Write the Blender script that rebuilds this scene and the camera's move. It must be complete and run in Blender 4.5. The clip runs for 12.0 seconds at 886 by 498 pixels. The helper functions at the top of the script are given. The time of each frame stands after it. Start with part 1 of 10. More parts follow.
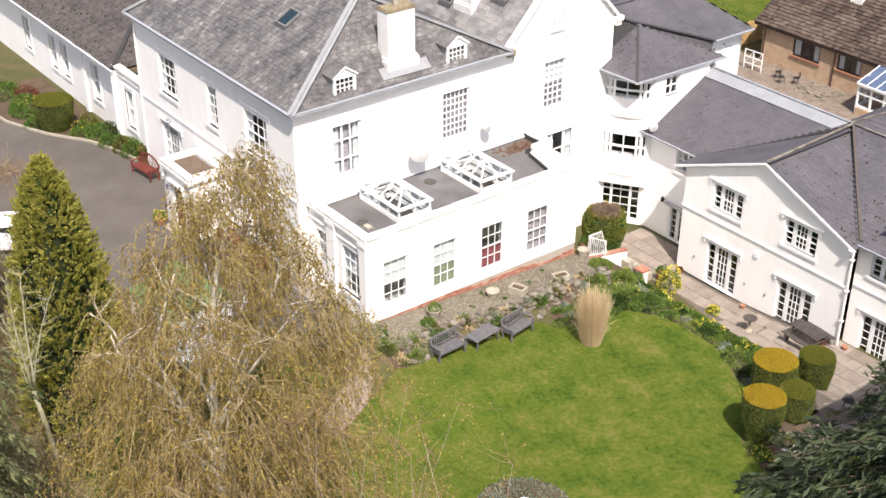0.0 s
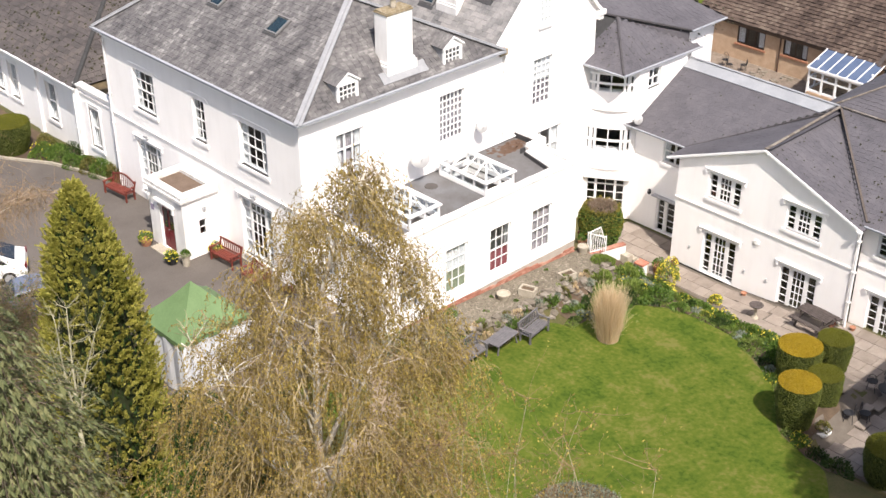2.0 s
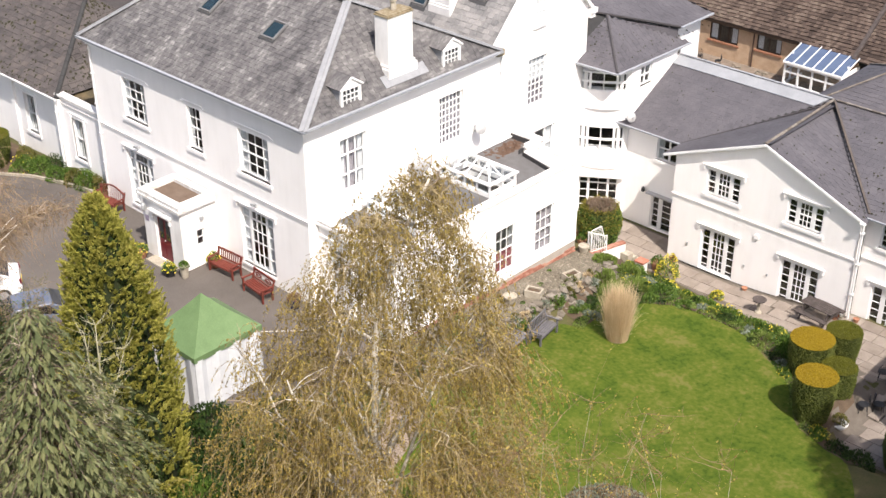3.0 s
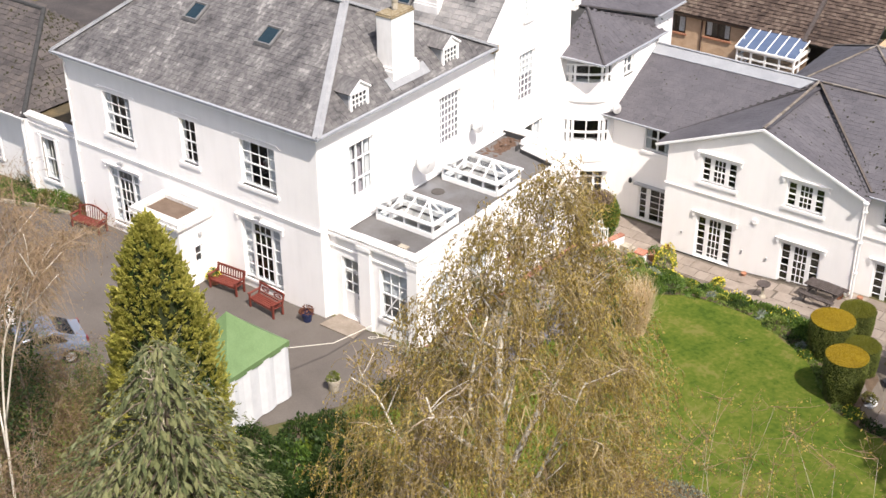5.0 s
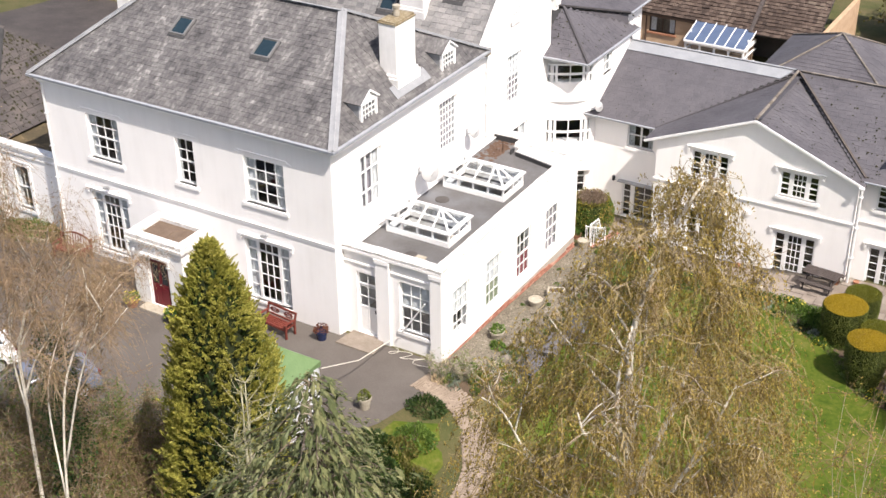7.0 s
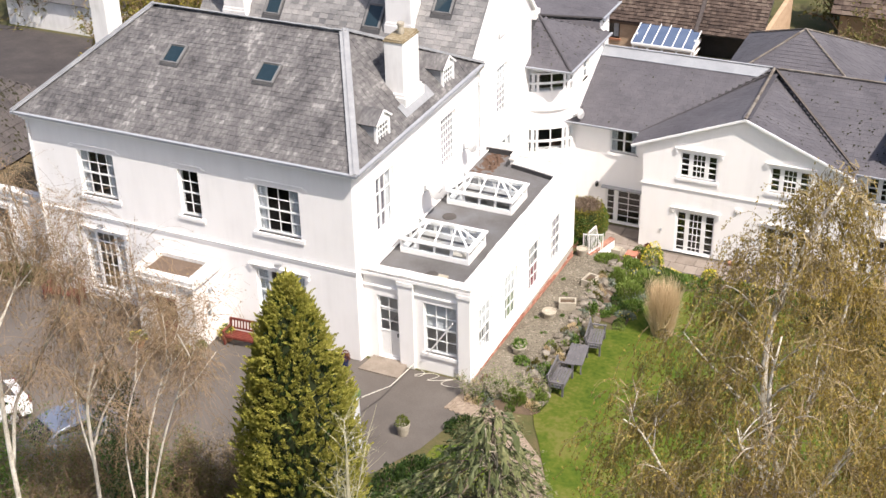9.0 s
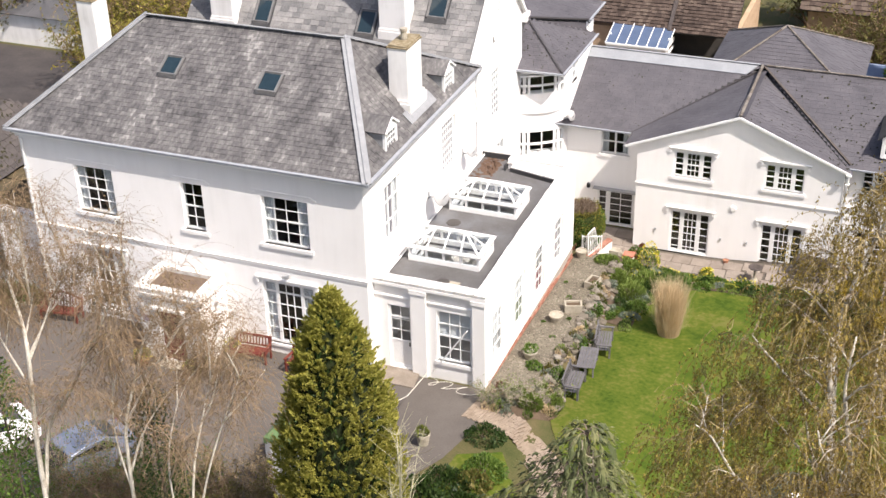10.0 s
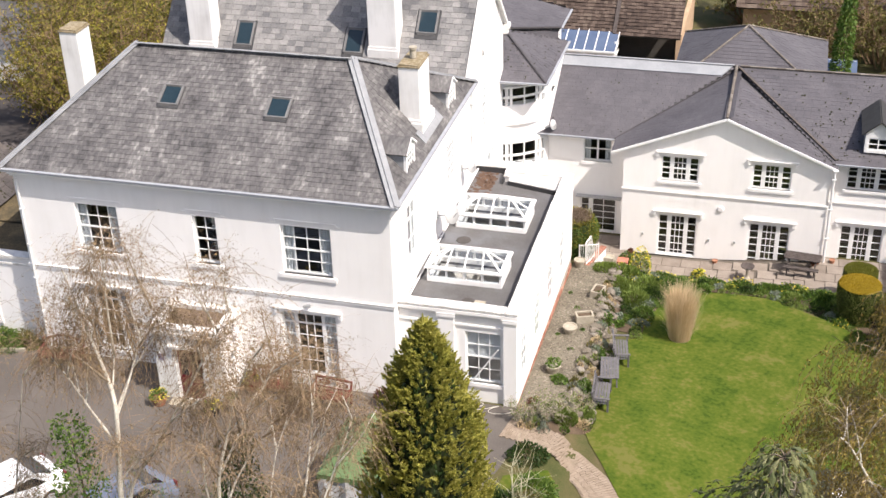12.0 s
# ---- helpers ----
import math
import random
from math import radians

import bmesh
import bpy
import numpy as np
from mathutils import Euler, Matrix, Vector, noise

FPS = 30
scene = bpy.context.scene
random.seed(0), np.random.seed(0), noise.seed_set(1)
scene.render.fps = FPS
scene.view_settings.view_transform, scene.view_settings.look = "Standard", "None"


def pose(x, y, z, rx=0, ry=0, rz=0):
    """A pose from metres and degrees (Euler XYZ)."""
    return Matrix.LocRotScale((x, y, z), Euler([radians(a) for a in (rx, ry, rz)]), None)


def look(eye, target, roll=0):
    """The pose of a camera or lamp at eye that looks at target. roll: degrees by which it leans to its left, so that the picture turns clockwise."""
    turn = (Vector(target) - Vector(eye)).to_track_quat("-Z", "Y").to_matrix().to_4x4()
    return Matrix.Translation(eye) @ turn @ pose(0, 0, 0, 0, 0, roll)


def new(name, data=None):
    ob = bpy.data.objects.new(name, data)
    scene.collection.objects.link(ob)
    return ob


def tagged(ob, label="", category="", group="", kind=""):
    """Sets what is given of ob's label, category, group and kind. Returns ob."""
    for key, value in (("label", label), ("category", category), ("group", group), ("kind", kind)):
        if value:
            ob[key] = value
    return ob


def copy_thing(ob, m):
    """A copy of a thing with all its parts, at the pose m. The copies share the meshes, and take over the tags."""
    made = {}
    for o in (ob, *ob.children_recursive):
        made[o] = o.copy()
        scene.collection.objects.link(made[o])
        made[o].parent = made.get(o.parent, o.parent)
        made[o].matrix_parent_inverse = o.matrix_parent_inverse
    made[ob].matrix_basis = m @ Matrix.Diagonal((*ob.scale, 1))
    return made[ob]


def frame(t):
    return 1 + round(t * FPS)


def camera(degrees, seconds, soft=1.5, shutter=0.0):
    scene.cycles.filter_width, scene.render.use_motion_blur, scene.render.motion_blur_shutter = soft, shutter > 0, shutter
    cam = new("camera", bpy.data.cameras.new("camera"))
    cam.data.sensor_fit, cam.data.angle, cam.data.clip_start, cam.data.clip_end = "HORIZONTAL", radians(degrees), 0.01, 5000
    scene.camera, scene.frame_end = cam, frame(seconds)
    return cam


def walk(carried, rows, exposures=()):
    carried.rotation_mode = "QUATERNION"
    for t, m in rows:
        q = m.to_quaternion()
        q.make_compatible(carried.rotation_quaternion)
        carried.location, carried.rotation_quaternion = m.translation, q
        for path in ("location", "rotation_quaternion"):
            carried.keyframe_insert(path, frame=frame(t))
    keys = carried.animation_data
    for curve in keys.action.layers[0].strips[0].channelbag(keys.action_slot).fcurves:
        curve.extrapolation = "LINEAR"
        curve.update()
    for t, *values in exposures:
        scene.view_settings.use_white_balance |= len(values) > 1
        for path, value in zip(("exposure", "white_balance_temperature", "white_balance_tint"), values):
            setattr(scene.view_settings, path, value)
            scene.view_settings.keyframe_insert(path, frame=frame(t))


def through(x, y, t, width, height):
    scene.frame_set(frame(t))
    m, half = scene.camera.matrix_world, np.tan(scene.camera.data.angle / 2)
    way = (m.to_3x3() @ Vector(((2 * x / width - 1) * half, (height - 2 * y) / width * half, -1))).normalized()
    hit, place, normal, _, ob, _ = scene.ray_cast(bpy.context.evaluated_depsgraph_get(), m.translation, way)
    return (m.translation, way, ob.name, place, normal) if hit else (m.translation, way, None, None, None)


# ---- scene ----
cam = camera(37.4, 12.0)
PATH = [
    (0, (42.196, -24.632, 29.306), (40.82, -23.578, 28.308), 0.2),
    (0.5, (41.108, -25.538, 29.201), (39.76, -24.449, 28.203), 0.2),
    (1, (39.959, -26.508, 29.075), (38.642, -25.38, 28.079), 0.1),
    (1.5, (38.878, -27.366, 28.976), (37.592, -26.203, 27.98), 0.1),
    (2, (37.729, -28.245, 28.87), (36.476, -27.046, 27.875), -0.0),
    (2.5, (36.589, -29.025, 28.761), (35.367, -27.792, 27.768), -0.1),
    (3, (35.344, -29.82, 28.631), (34.157, -28.554, 27.639), -0.1),
    (5, (30.554, -32.48, 28.197), (29.506, -31.097, 27.204), -0.4),
    (5.5, (29.391, -33.041, 28.121), (28.377, -31.631, 27.129), -0.4),
    (6, (28.117, -33.633, 28.082), (27.142, -32.195, 27.089), -0.5),
    (6.5, (26.915, -34.153, 28.01), (25.978, -32.689, 27.019), -0.5),
    (7, (25.619, -34.69, 27.955), (24.723, -33.201, 26.965), -0.6),
    (9, (20.559, -36.471, 28.015), (19.823, -34.891, 27.034), -1.2),
    (9.5, (19.3, -36.761, 28.01), (18.605, -35.163, 27.029), -1.3),
    (10, (17.944, -37.053, 27.992), (17.292, -35.435, 27.012), -1.4),
    (10.5, (16.651, -37.289, 28.032), (16.041, -35.655, 27.054), -1.4),
    (11, (15.263, -37.554, 28.112), (14.699, -35.903, 27.135), -1.5),
    (11.5, (13.983, -37.769, 28.195), (13.462, -36.104, 27.218), -1.6),
    (12, (12.594, -37.916, 28.29), (12.12, -36.237, 27.312), -1.7),
]
walk(cam, [(t, look(eye, target, roll)) for t, eye, target, roll in PATH], [(0, 0.68, 6700, 13.5), (12, 0.64, 6700, 13.5)])

# ---- light ----
SUN_WAY = Vector((-0.97, 0.45, -1.5)).normalized()      # the way that sunlight travels
world = bpy.data.worlds.new("world")
scene.world = world
world.use_nodes = True
wn = world.node_tree.nodes
sky = wn.new("ShaderNodeTexSky")
sky.sky_type = "NISHITA"
sky.sun_disc = False
sky.sun_elevation = math.asin(-SUN_WAY.z)
sky.sun_rotation = math.atan2(-SUN_WAY.x, -SUN_WAY.y)
sky.air_density, sky.dust_density, sky.ozone_density = 1.0, 3.0, 0.6
wn["Background"].inputs["Strength"].default_value = 0.130
world.node_tree.links.new(sky.outputs["Color"], wn["Background"].inputs["Color"])
sun = new("sun", bpy.data.lights.new("sun", "SUN"))
sun.data.energy, sun.data.angle, sun.data.color = 4.4, radians(0.55), (1.0, 0.955, 0.89)
sun.matrix_world = look((0, 0, 0), SUN_WAY)


# ---- materials ----
def nodes_of(m):
    m.use_nodes = True
    t = m.node_tree
    return t, t.nodes, t.links, t.nodes["Principled BSDF"]


def ramp_node(nt, stops):
    r = nt.nodes.new("ShaderNodeValToRGB")
    el = r.color_ramp.elements
    el[0].position, el[0].color = stops[0][0], (*stops[0][1], 1)
    el[1].position, el[1].color = stops[-1][0], (*stops[-1][1], 1)
    for p, c in stops[1:-1]:
        e = el.new(p)
        e.color = (*c, 1)
    return r


def surface(name, colours, scale=3.0, fine=40.0, rough=0.75, bump=0.15, metal=0.0, vary="", spread=0.5, fine_mix=0.35, stretch=(1, 1, 1), spec=0.3, contrast=1.0):
    """A worn surface: a colour ramp over broad noise, broken up by fine noise; vary: 'object' or 'island' shifts each piece along the ramp."""
    m = bpy.data.materials.new(name)
    nt, nodes, links, bsdf = nodes_of(m)
    co = nodes.new("ShaderNodeTexCoord")
    geo = nodes.new("ShaderNodeNewGeometry")
    mp = nodes.new("ShaderNodeMapping")
    mp.inputs["Scale"].default_value = stretch
    links.new(geo.outputs["Position"], mp.inputs["Vector"])
    a = nodes.new("ShaderNodeTexNoise")
    a.inputs["Scale"].default_value, a.inputs["Detail"].default_value, a.inputs["Roughness"].default_value = scale, 6, 0.62
    b = nodes.new("ShaderNodeTexNoise")
    b.inputs["Scale"].default_value, b.inputs["Detail"].default_value = fine, 4
    links.new(mp.outputs["Vector"], a.inputs["Vector"])
    links.new(mp.outputs["Vector"], b.inputs["Vector"])
    mix = nodes.new("ShaderNodeMix")
    mix.inputs["Factor"].default_value = fine_mix
    links.new(a.outputs["Fac"], mix.inputs[2])
    links.new(b.outputs["Fac"], mix.inputs[3])
    value = mix.outputs[0]
    if vary:
        rnd = nodes.new("ShaderNodeObjectInfo").outputs["Random"] if vary == "object" else geo.outputs["Random Per Island"]
        mr = nodes.new("ShaderNodeMapRange")
        mr.inputs["To Min"].default_value, mr.inputs["To Max"].default_value = -spread / 2, spread / 2
        links.new(rnd, mr.inputs["Value"])
        add = nodes.new("ShaderNodeMath")
        links.new(value, add.inputs[0])
        links.new(mr.outputs["Result"], add.inputs[1])
        value = add.outputs[0]
    n = len(colours)
    r = ramp_node(nt, [(0.5 + (0.44 * i / (n - 1) - 0.22) / contrast, c) for i, c in enumerate(colours)])
    links.new(value, r.inputs["Fac"])
    links.new(r.outputs["Color"], bsdf.inputs["Base Color"])
    bsdf.inputs["Roughness"].default_value, bsdf.inputs["Metallic"].default_value = rough, metal
    bsdf.inputs["Specular IOR Level"].default_value = spec
    if bump:
        bp = nodes.new("ShaderNodeBump")
        bp.inputs["Strength"].default_value, bp.inputs["Distance"].default_value = bump, 0.02
        links.new(b.outputs["Fac"], bp.inputs["Height"])
        links.new(bp.outputs["Normal"], bsdf.inputs["Normal"])
    return m


def stucco(name, base, dirt, dirt_amount=0.25):
    """Painted render: nearly plain, with rain streaks that run down and a fine tooth."""
    m = bpy.data.materials.new(name)
    nt, nodes, links, bsdf = nodes_of(m)
    geo = nodes.new("ShaderNodeNewGeometry")
    mp = nodes.new("ShaderNodeMapping")
    mp.inputs["Scale"].default_value = (1, 1, 0.12)
    links.new(geo.outputs["Position"], mp.inputs["Vector"])
    streak = nodes.new("ShaderNodeTexNoise")
    streak.inputs["Scale"].default_value, streak.inputs["Detail"].default_value, streak.inputs["Roughness"].default_value = 2.2, 7, 0.65
    links.new(mp.outputs["Vector"], streak.inputs["Vector"])
    blotch = nodes.new("ShaderNodeTexNoise")
    blotch.inputs["Scale"].default_value, blotch.inputs["Detail"].default_value = 0.7, 5
    links.new(geo.outputs["Position"], blotch.inputs["Vector"])
    mul = nodes.new("ShaderNodeMath")
    mul.operation = "MULTIPLY"
    links.new(streak.outputs["Fac"], mul.inputs[0])
    links.new(blotch.outputs["Fac"], mul.inputs[1])
    r = ramp_node(nt, [(0.2, base), (0.36, tuple(b + (d - b) * dirt_amount for b, d in zip(base, dirt))), (0.52, tuple(b + (d - b) * min(1, dirt_amount * 2.4) for b, d in zip(base, dirt)))])
    links.new(mul.outputs[0], r.inputs["Fac"])
    links.new(r.outputs["Color"], bsdf.inputs["Base Color"])
    tooth = nodes.new("ShaderNodeTexNoise")
    tooth.inputs["Scale"].default_value, tooth.inputs["Detail"].default_value = 35, 5
    links.new(geo.outputs["Position"], tooth.inputs["Vector"])
    bp = nodes.new("ShaderNodeBump")
    bp.inputs["Strength"].default_value, bp.inputs["Distance"].default_value = 0.12, 0.01
    links.new(tooth.outputs["Fac"], bp.inputs["Height"])
    links.new(bp.outputs["Normal"], bsdf.inputs["Normal"])
    bsdf.inputs["Roughness"].default_value = 0.85
    bsdf.inputs["Specular IOR Level"].default_value = 0.2
    return m


def glass(name, tint=(0.9, 0.93, 0.95), rough=0.02):
    m = bpy.data.materials.new(name)
    m.use_nodes = True
    nt = m.node_tree
    nt.nodes.clear()
    out = nt.nodes.new("ShaderNodeOutputMaterial")
    mix = nt.nodes.new("ShaderNodeMixShader")
    clear = nt.nodes.new("ShaderNodeBsdfTransparent")
    clear.inputs["Color"].default_value = (*tint, 1)
    shine = nt.nodes.new("ShaderNodeBsdfGlossy")
    shine.inputs["Roughness"].default_value = rough
    mix.inputs["Fac"].default_value = 0.055
    nt.links.new(clear.outputs["BSDF"], mix.inputs[1])
    nt.links.new(shine.outputs["BSDF"], mix.inputs[2])
    nt.links.new(mix.outputs["Shader"], out.inputs["Surface"])
    return m


def leafy(name, colours, through=0.3, rough=0.55):
    """Leaves: each one takes its own colour from the ramp, and lets some light through."""
    m = bpy.data.materials.new(name)
    nt, nodes, links, bsdf = nodes_of(m)
    geo = nodes.new("ShaderNodeNewGeometry")
    n = nodes.new("ShaderNodeTexNoise")
    n.inputs["Scale"].default_value, n.inputs["Detail"].default_value = 0.9, 3
    links.new(geo.outputs["Position"], n.inputs["Vector"])
    mix = nodes.new("ShaderNodeMix")
    mix.inputs["Factor"].default_value = 0.5
    links.new(geo.outputs["Random Per Island"], mix.inputs[2])
    links.new(n.outputs["Fac"], mix.inputs[3])
    r = ramp_node(nt, [(0.15 + 0.7 * i / (len(colours) - 1), c) for i, c in enumerate(colours)])
    links.new(mix.outputs[0], r.inputs["Fac"])
    links.new(r.outputs["Color"], bsdf.inputs["Base Color"])
    bsdf.inputs["Roughness"].default_value = rough
    bsdf.inputs["Specular IOR Level"].default_value = 0.25
    tr = nodes.new("ShaderNodeBsdfTranslucent")
    links.new(r.outputs["Color"], tr.inputs["Color"])
    ms = nodes.new("ShaderNodeMixShader")
    ms.inputs["Fac"].default_value = through
    links.new(bsdf.outputs["BSDF"], ms.inputs[1])
    links.new(tr.outputs["BSDF"], ms.inputs[2])
    links.new(ms.outputs["Shader"], nodes["Material Output"].inputs["Surface"])
    return m


WHITE = stucco("white_render", (0.86, 0.845, 0.83), (0.38, 0.36, 0.33), 0.08)
OLD_WHITE = stucco("weathered_white_render", (0.78, 0.77, 0.75), (0.22, 0.20, 0.17), 0.22)
CREAM = stucco("cream_render", (0.89, 0.87, 0.85), (0.40, 0.37, 0.34), 0.07)
PAINT = surface("white_gloss_paint", [(0.74, 0.74, 0.73), (0.80, 0.80, 0.79), (0.83, 0.83, 0.82)], 6, 60, 0.45, 0.03)
SLATE = [(0.047, 0.044, 0.046), (0.080, 0.077, 0.078), (0.112, 0.107, 0.107), (0.156, 0.150, 0.147), (0.27, 0.262, 0.252)]
SLATE_OBJ = surface("old_slate_piece", SLATE, 0.9, 7, 0.8, 0.25, vary="object", spread=0.12, fine_mix=0.42, contrast=1.2, stretch=(1.2, 0.45, 1))
SLATE_ISL = surface("old_slate_rows", SLATE, 0.9, 7, 0.8, 0.25, vary="island", spread=0.12, fine_mix=0.42, contrast=1.2, stretch=(1.2, 0.45, 1))
DECK = surface("roof_felt_dark", [(0.03, 0.03, 0.03), (0.05, 0.05, 0.05)], 3, 30, 0.9, 0)
WSLATE = [(0.050, 0.047, 0.053), (0.078, 0.074, 0.083), (0.098, 0.093, 0.103), (0.125, 0.118, 0.127)]
WSLATE_OBJ = surface("grey_slate_piece", WSLATE, 0.5, 14, 0.75, 0.2, vary="object", spread=0.09)
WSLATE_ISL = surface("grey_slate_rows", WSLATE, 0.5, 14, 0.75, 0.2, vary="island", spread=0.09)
RSLATE = [(0.10, 0.10, 0.105), (0.16, 0.157, 0.155), (0.22, 0.215, 0.21), (0.28, 0.27, 0.26)]
RSLATE_OBJ = surface("pale_slate_piece", RSLATE, 0.8, 14, 0.8, 0.2, vary="object", spread=0.25)
RSLATE_ISL = surface("pale_slate_rows", RSLATE, 0.8, 14, 0.8, 0.2, vary="island", spread=0.25)
BSLATE = [(0.042, 0.037, 0.037), (0.066, 0.058, 0.056), (0.088, 0.077, 0.073), (0.118, 0.10, 0.086)]
BSLATE_OBJ = surface("brown_slate_piece", BSLATE, 0.7, 14, 0.85, 0.3, vary="object", spread=0.18)
BSLATE_ISL = surface("brown_slate_rows", BSLATE, 0.7, 14, 0.85, 0.3, vary="island", spread=0.18)
TILE_ISL = surface("brown_roof_tiles", [(0.030, 0.021, 0.017), (0.058, 0.041, 0.033), (0.094, 0.068, 0.055), (0.145, 0.115, 0.09)], 0.4, 9, 0.9, 0.3, vary="island", spread=0.25)
LEAD = surface("lead_flashing", [(0.18, 0.187, 0.198), (0.25, 0.257, 0.268), (0.33, 0.335, 0.34)], 1.6, 25, 0.6, 0.1)
TERRA = surface("lichened_ridge_tile", [(0.09, 0.075, 0.062), (0.15, 0.13, 0.11), (0.22, 0.20, 0.175)], 3, 30, 0.9, 0.2, vary="island", spread=0.3)
# the bluish top tone paints patches of wet sheen into the felt
ROOF_FELT = surface("grey_roof_felt", [(0.075, 0.071, 0.069), (0.112, 0.108, 0.107), (0.150, 0.156, 0.168)], 0.7, 22, 0.55, 0.1, contrast=1.3)
FELT_UP = surface("black_felt_upstand", [(0.03, 0.03, 0.032), (0.06, 0.06, 0.062)], 2, 20, 0.7, 0.1)
STONE_CAP = surface("weathered_coping", [(0.30, 0.28, 0.25), (0.58, 0.56, 0.53), (0.74, 0.73, 0.71), (0.78, 0.77, 0.75)], 3.5, 28, 0.85, 0.2)
GLASS = glass("window_glass")
LANTERN_GLASS = glass("lantern_glass", (0.965, 0.975, 0.975), 0.03)
BLUE_GLASS = surface("polycarbonate", [(0.062, 0.088, 0.15), (0.105, 0.14, 0.21)], 1.5, 20, 0.25, 0, spec=0.4)
CURTAIN = surface("net_curtain", [(0.62, 0.61, 0.60), (0.74, 0.73, 0.72)], 5, 40, 0.9, 0)
LILAC_NET = surface("lilac_curtain", [(0.30, 0.26, 0.28), (0.44, 0.40, 0.41)], 5, 40, 0.9, 0)
BLIND_RED = surface("red_curtain", [(0.20, 0.05, 0.055), (0.30, 0.08, 0.09)], 5, 40, 0.9, 0)
BLIND_GREEN = surface("sage_curtain", [(0.20, 0.23, 0.14), (0.28, 0.31, 0.20)], 5, 40, 0.9, 0)
# dark paint for inner walls and floors: the rooms' dimness is in this colour
ROOM = surface("painted_dim_room", [(0.06, 0.055, 0.05), (0.10, 0.09, 0.08)], 1.5, 10, 0.9, 0)
EAVES_GREY = surface("eaves_gutter", [(0.25, 0.265, 0.29), (0.36, 0.375, 0.40)], 4, 30, 0.6, 0.02)
PIPE = surface("white_pipe", [(0.66, 0.66, 0.66), (0.76, 0.76, 0.75)], 4, 30, 0.5, 0.02)
BLACK_METAL = surface("black_metal", [(0.015, 0.015, 0.017), (0.03, 0.03, 0.032)], 5, 40, 0.45, 0.05)
GREY_METAL = surface("grey_metal", [(0.33, 0.34, 0.35), (0.45, 0.46, 0.47)], 4, 40, 0.5, 0.03, metal=0.3)
RED_DOOR = surface("maroon_paint", [(0.105, 0.010, 0.016), (0.15, 0.016, 0.024)], 4, 40, 0.35, 0.03)
RED_WOOD = surface("red_stained_timber", [(0.095, 0.020, 0.015), (0.145, 0.034, 0.024), (0.20, 0.055, 0.038)], 6, 50, 0.55, 0.1, stretch=(1, 1, 4))
GREY_WOOD = surface("grey_painted_timber", [(0.075, 0.072, 0.076), (0.115, 0.11, 0.115), (0.165, 0.158, 0.16)], 5, 60, 0.65, 0.12)
OLD_WOOD = surface("dark_weathered_timber", [(0.035, 0.027, 0.025), (0.066, 0.054, 0.05), (0.11, 0.093, 0.087)], 5, 60, 0.75, 0.15)
FENCE_WOOD = surface("pale_fence_timber", [(0.38, 0.24, 0.10), (0.50, 0.34, 0.16)], 3, 40, 0.8, 0.1)
TERRACOTTA = surface("terracotta", [(0.23, 0.10, 0.06), (0.32, 0.15, 0.09), (0.40, 0.215, 0.14)], 5, 40, 0.8, 0.1)
CLAY = surface("pale_stoneware", [(0.24, 0.21, 0.165), (0.35, 0.315, 0.25), (0.46, 0.42, 0.35)], 5, 40, 0.85, 0.15)
BLUE_POT = surface("blue_glaze", [(0.012, 0.016, 0.045), (0.025, 0.035, 0.09)], 4, 30, 0.2, 0.02)
STONE = surface("garden_stone", [(0.10, 0.082, 0.062), (0.18, 0.155, 0.122), (0.28, 0.25, 0.205)], 3, 26, 0.9, 0.4, vary="island", spread=0.35)
BRICK_OBJ = surface("red_brick_piece", [(0.25, 0.10, 0.07), (0.36, 0.165, 0.115), (0.46, 0.27, 0.20)], 3, 30, 0.88, 0.25, vary="object", spread=0.4)
BRICK_ISL = surface("red_brick", [(0.26, 0.085, 0.055), (0.38, 0.145, 0.095), (0.47, 0.23, 0.165)], 3, 30, 0.88, 0.25, vary="island", spread=0.4)
ORANGE_BRICK = surface("tan_brick", [(0.36, 0.245, 0.155), (0.46, 0.325, 0.215), (0.54, 0.40, 0.28)], 2, 45, 0.9, 0.2)
MORTAR = surface("mortar", [(0.30, 0.26, 0.22), (0.42, 0.38, 0.33)], 3, 40, 0.95, 0.15)
PAVING_OBJ = surface("paving_slab", [(0.16, 0.13, 0.11), (0.225, 0.19, 0.16), (0.30, 0.26, 0.225)], 1.4, 24, 0.9, 0.25, vary="object", spread=0.16)
TARMAC = surface("worn_tarmac", [(0.070, 0.061, 0.054), (0.104, 0.091, 0.081), (0.138, 0.122, 0.108)], 0.35, 18, 0.9, 0.25)
GRAVEL = surface("pea_gravel", [(0.07, 0.06, 0.042), (0.135, 0.118, 0.088), (0.21, 0.187, 0.145)], 1.0, 15, 0.95, 0.8, fine_mix=0.6, contrast=1.4)
SOIL = surface("bed_soil", [(0.04, 0.028, 0.018), (0.085, 0.06, 0.04), (0.14, 0.10, 0.065)], 1.5, 22, 0.95, 0.5)
LAWN = surface("mown_lawn", [(0.036, 0.064, 0.007), (0.054, 0.084, 0.010), (0.070, 0.096, 0.012), (0.088, 0.106, 0.017), (0.116, 0.116, 0.030)], 0.75, 6, 0.9, 0.6, fine_mix=0.36, contrast=1.7, spec=0.1)
ROUGH_GRASS = surface("woodland_floor", [(0.030, 0.040, 0.010), (0.060, 0.065, 0.020), (0.095, 0.080, 0.035), (0.13, 0.10, 0.055)], 0.5, 18, 0.95, 0.6)
BARK_WHITE = surface("birch_bark", [(0.12, 0.10, 0.08), (0.44, 0.40, 0.335), (0.62, 0.58, 0.50), (0.72, 0.68, 0.61)], 5, 40, 0.8, 0.2, stretch=(1, 1, 0.5))
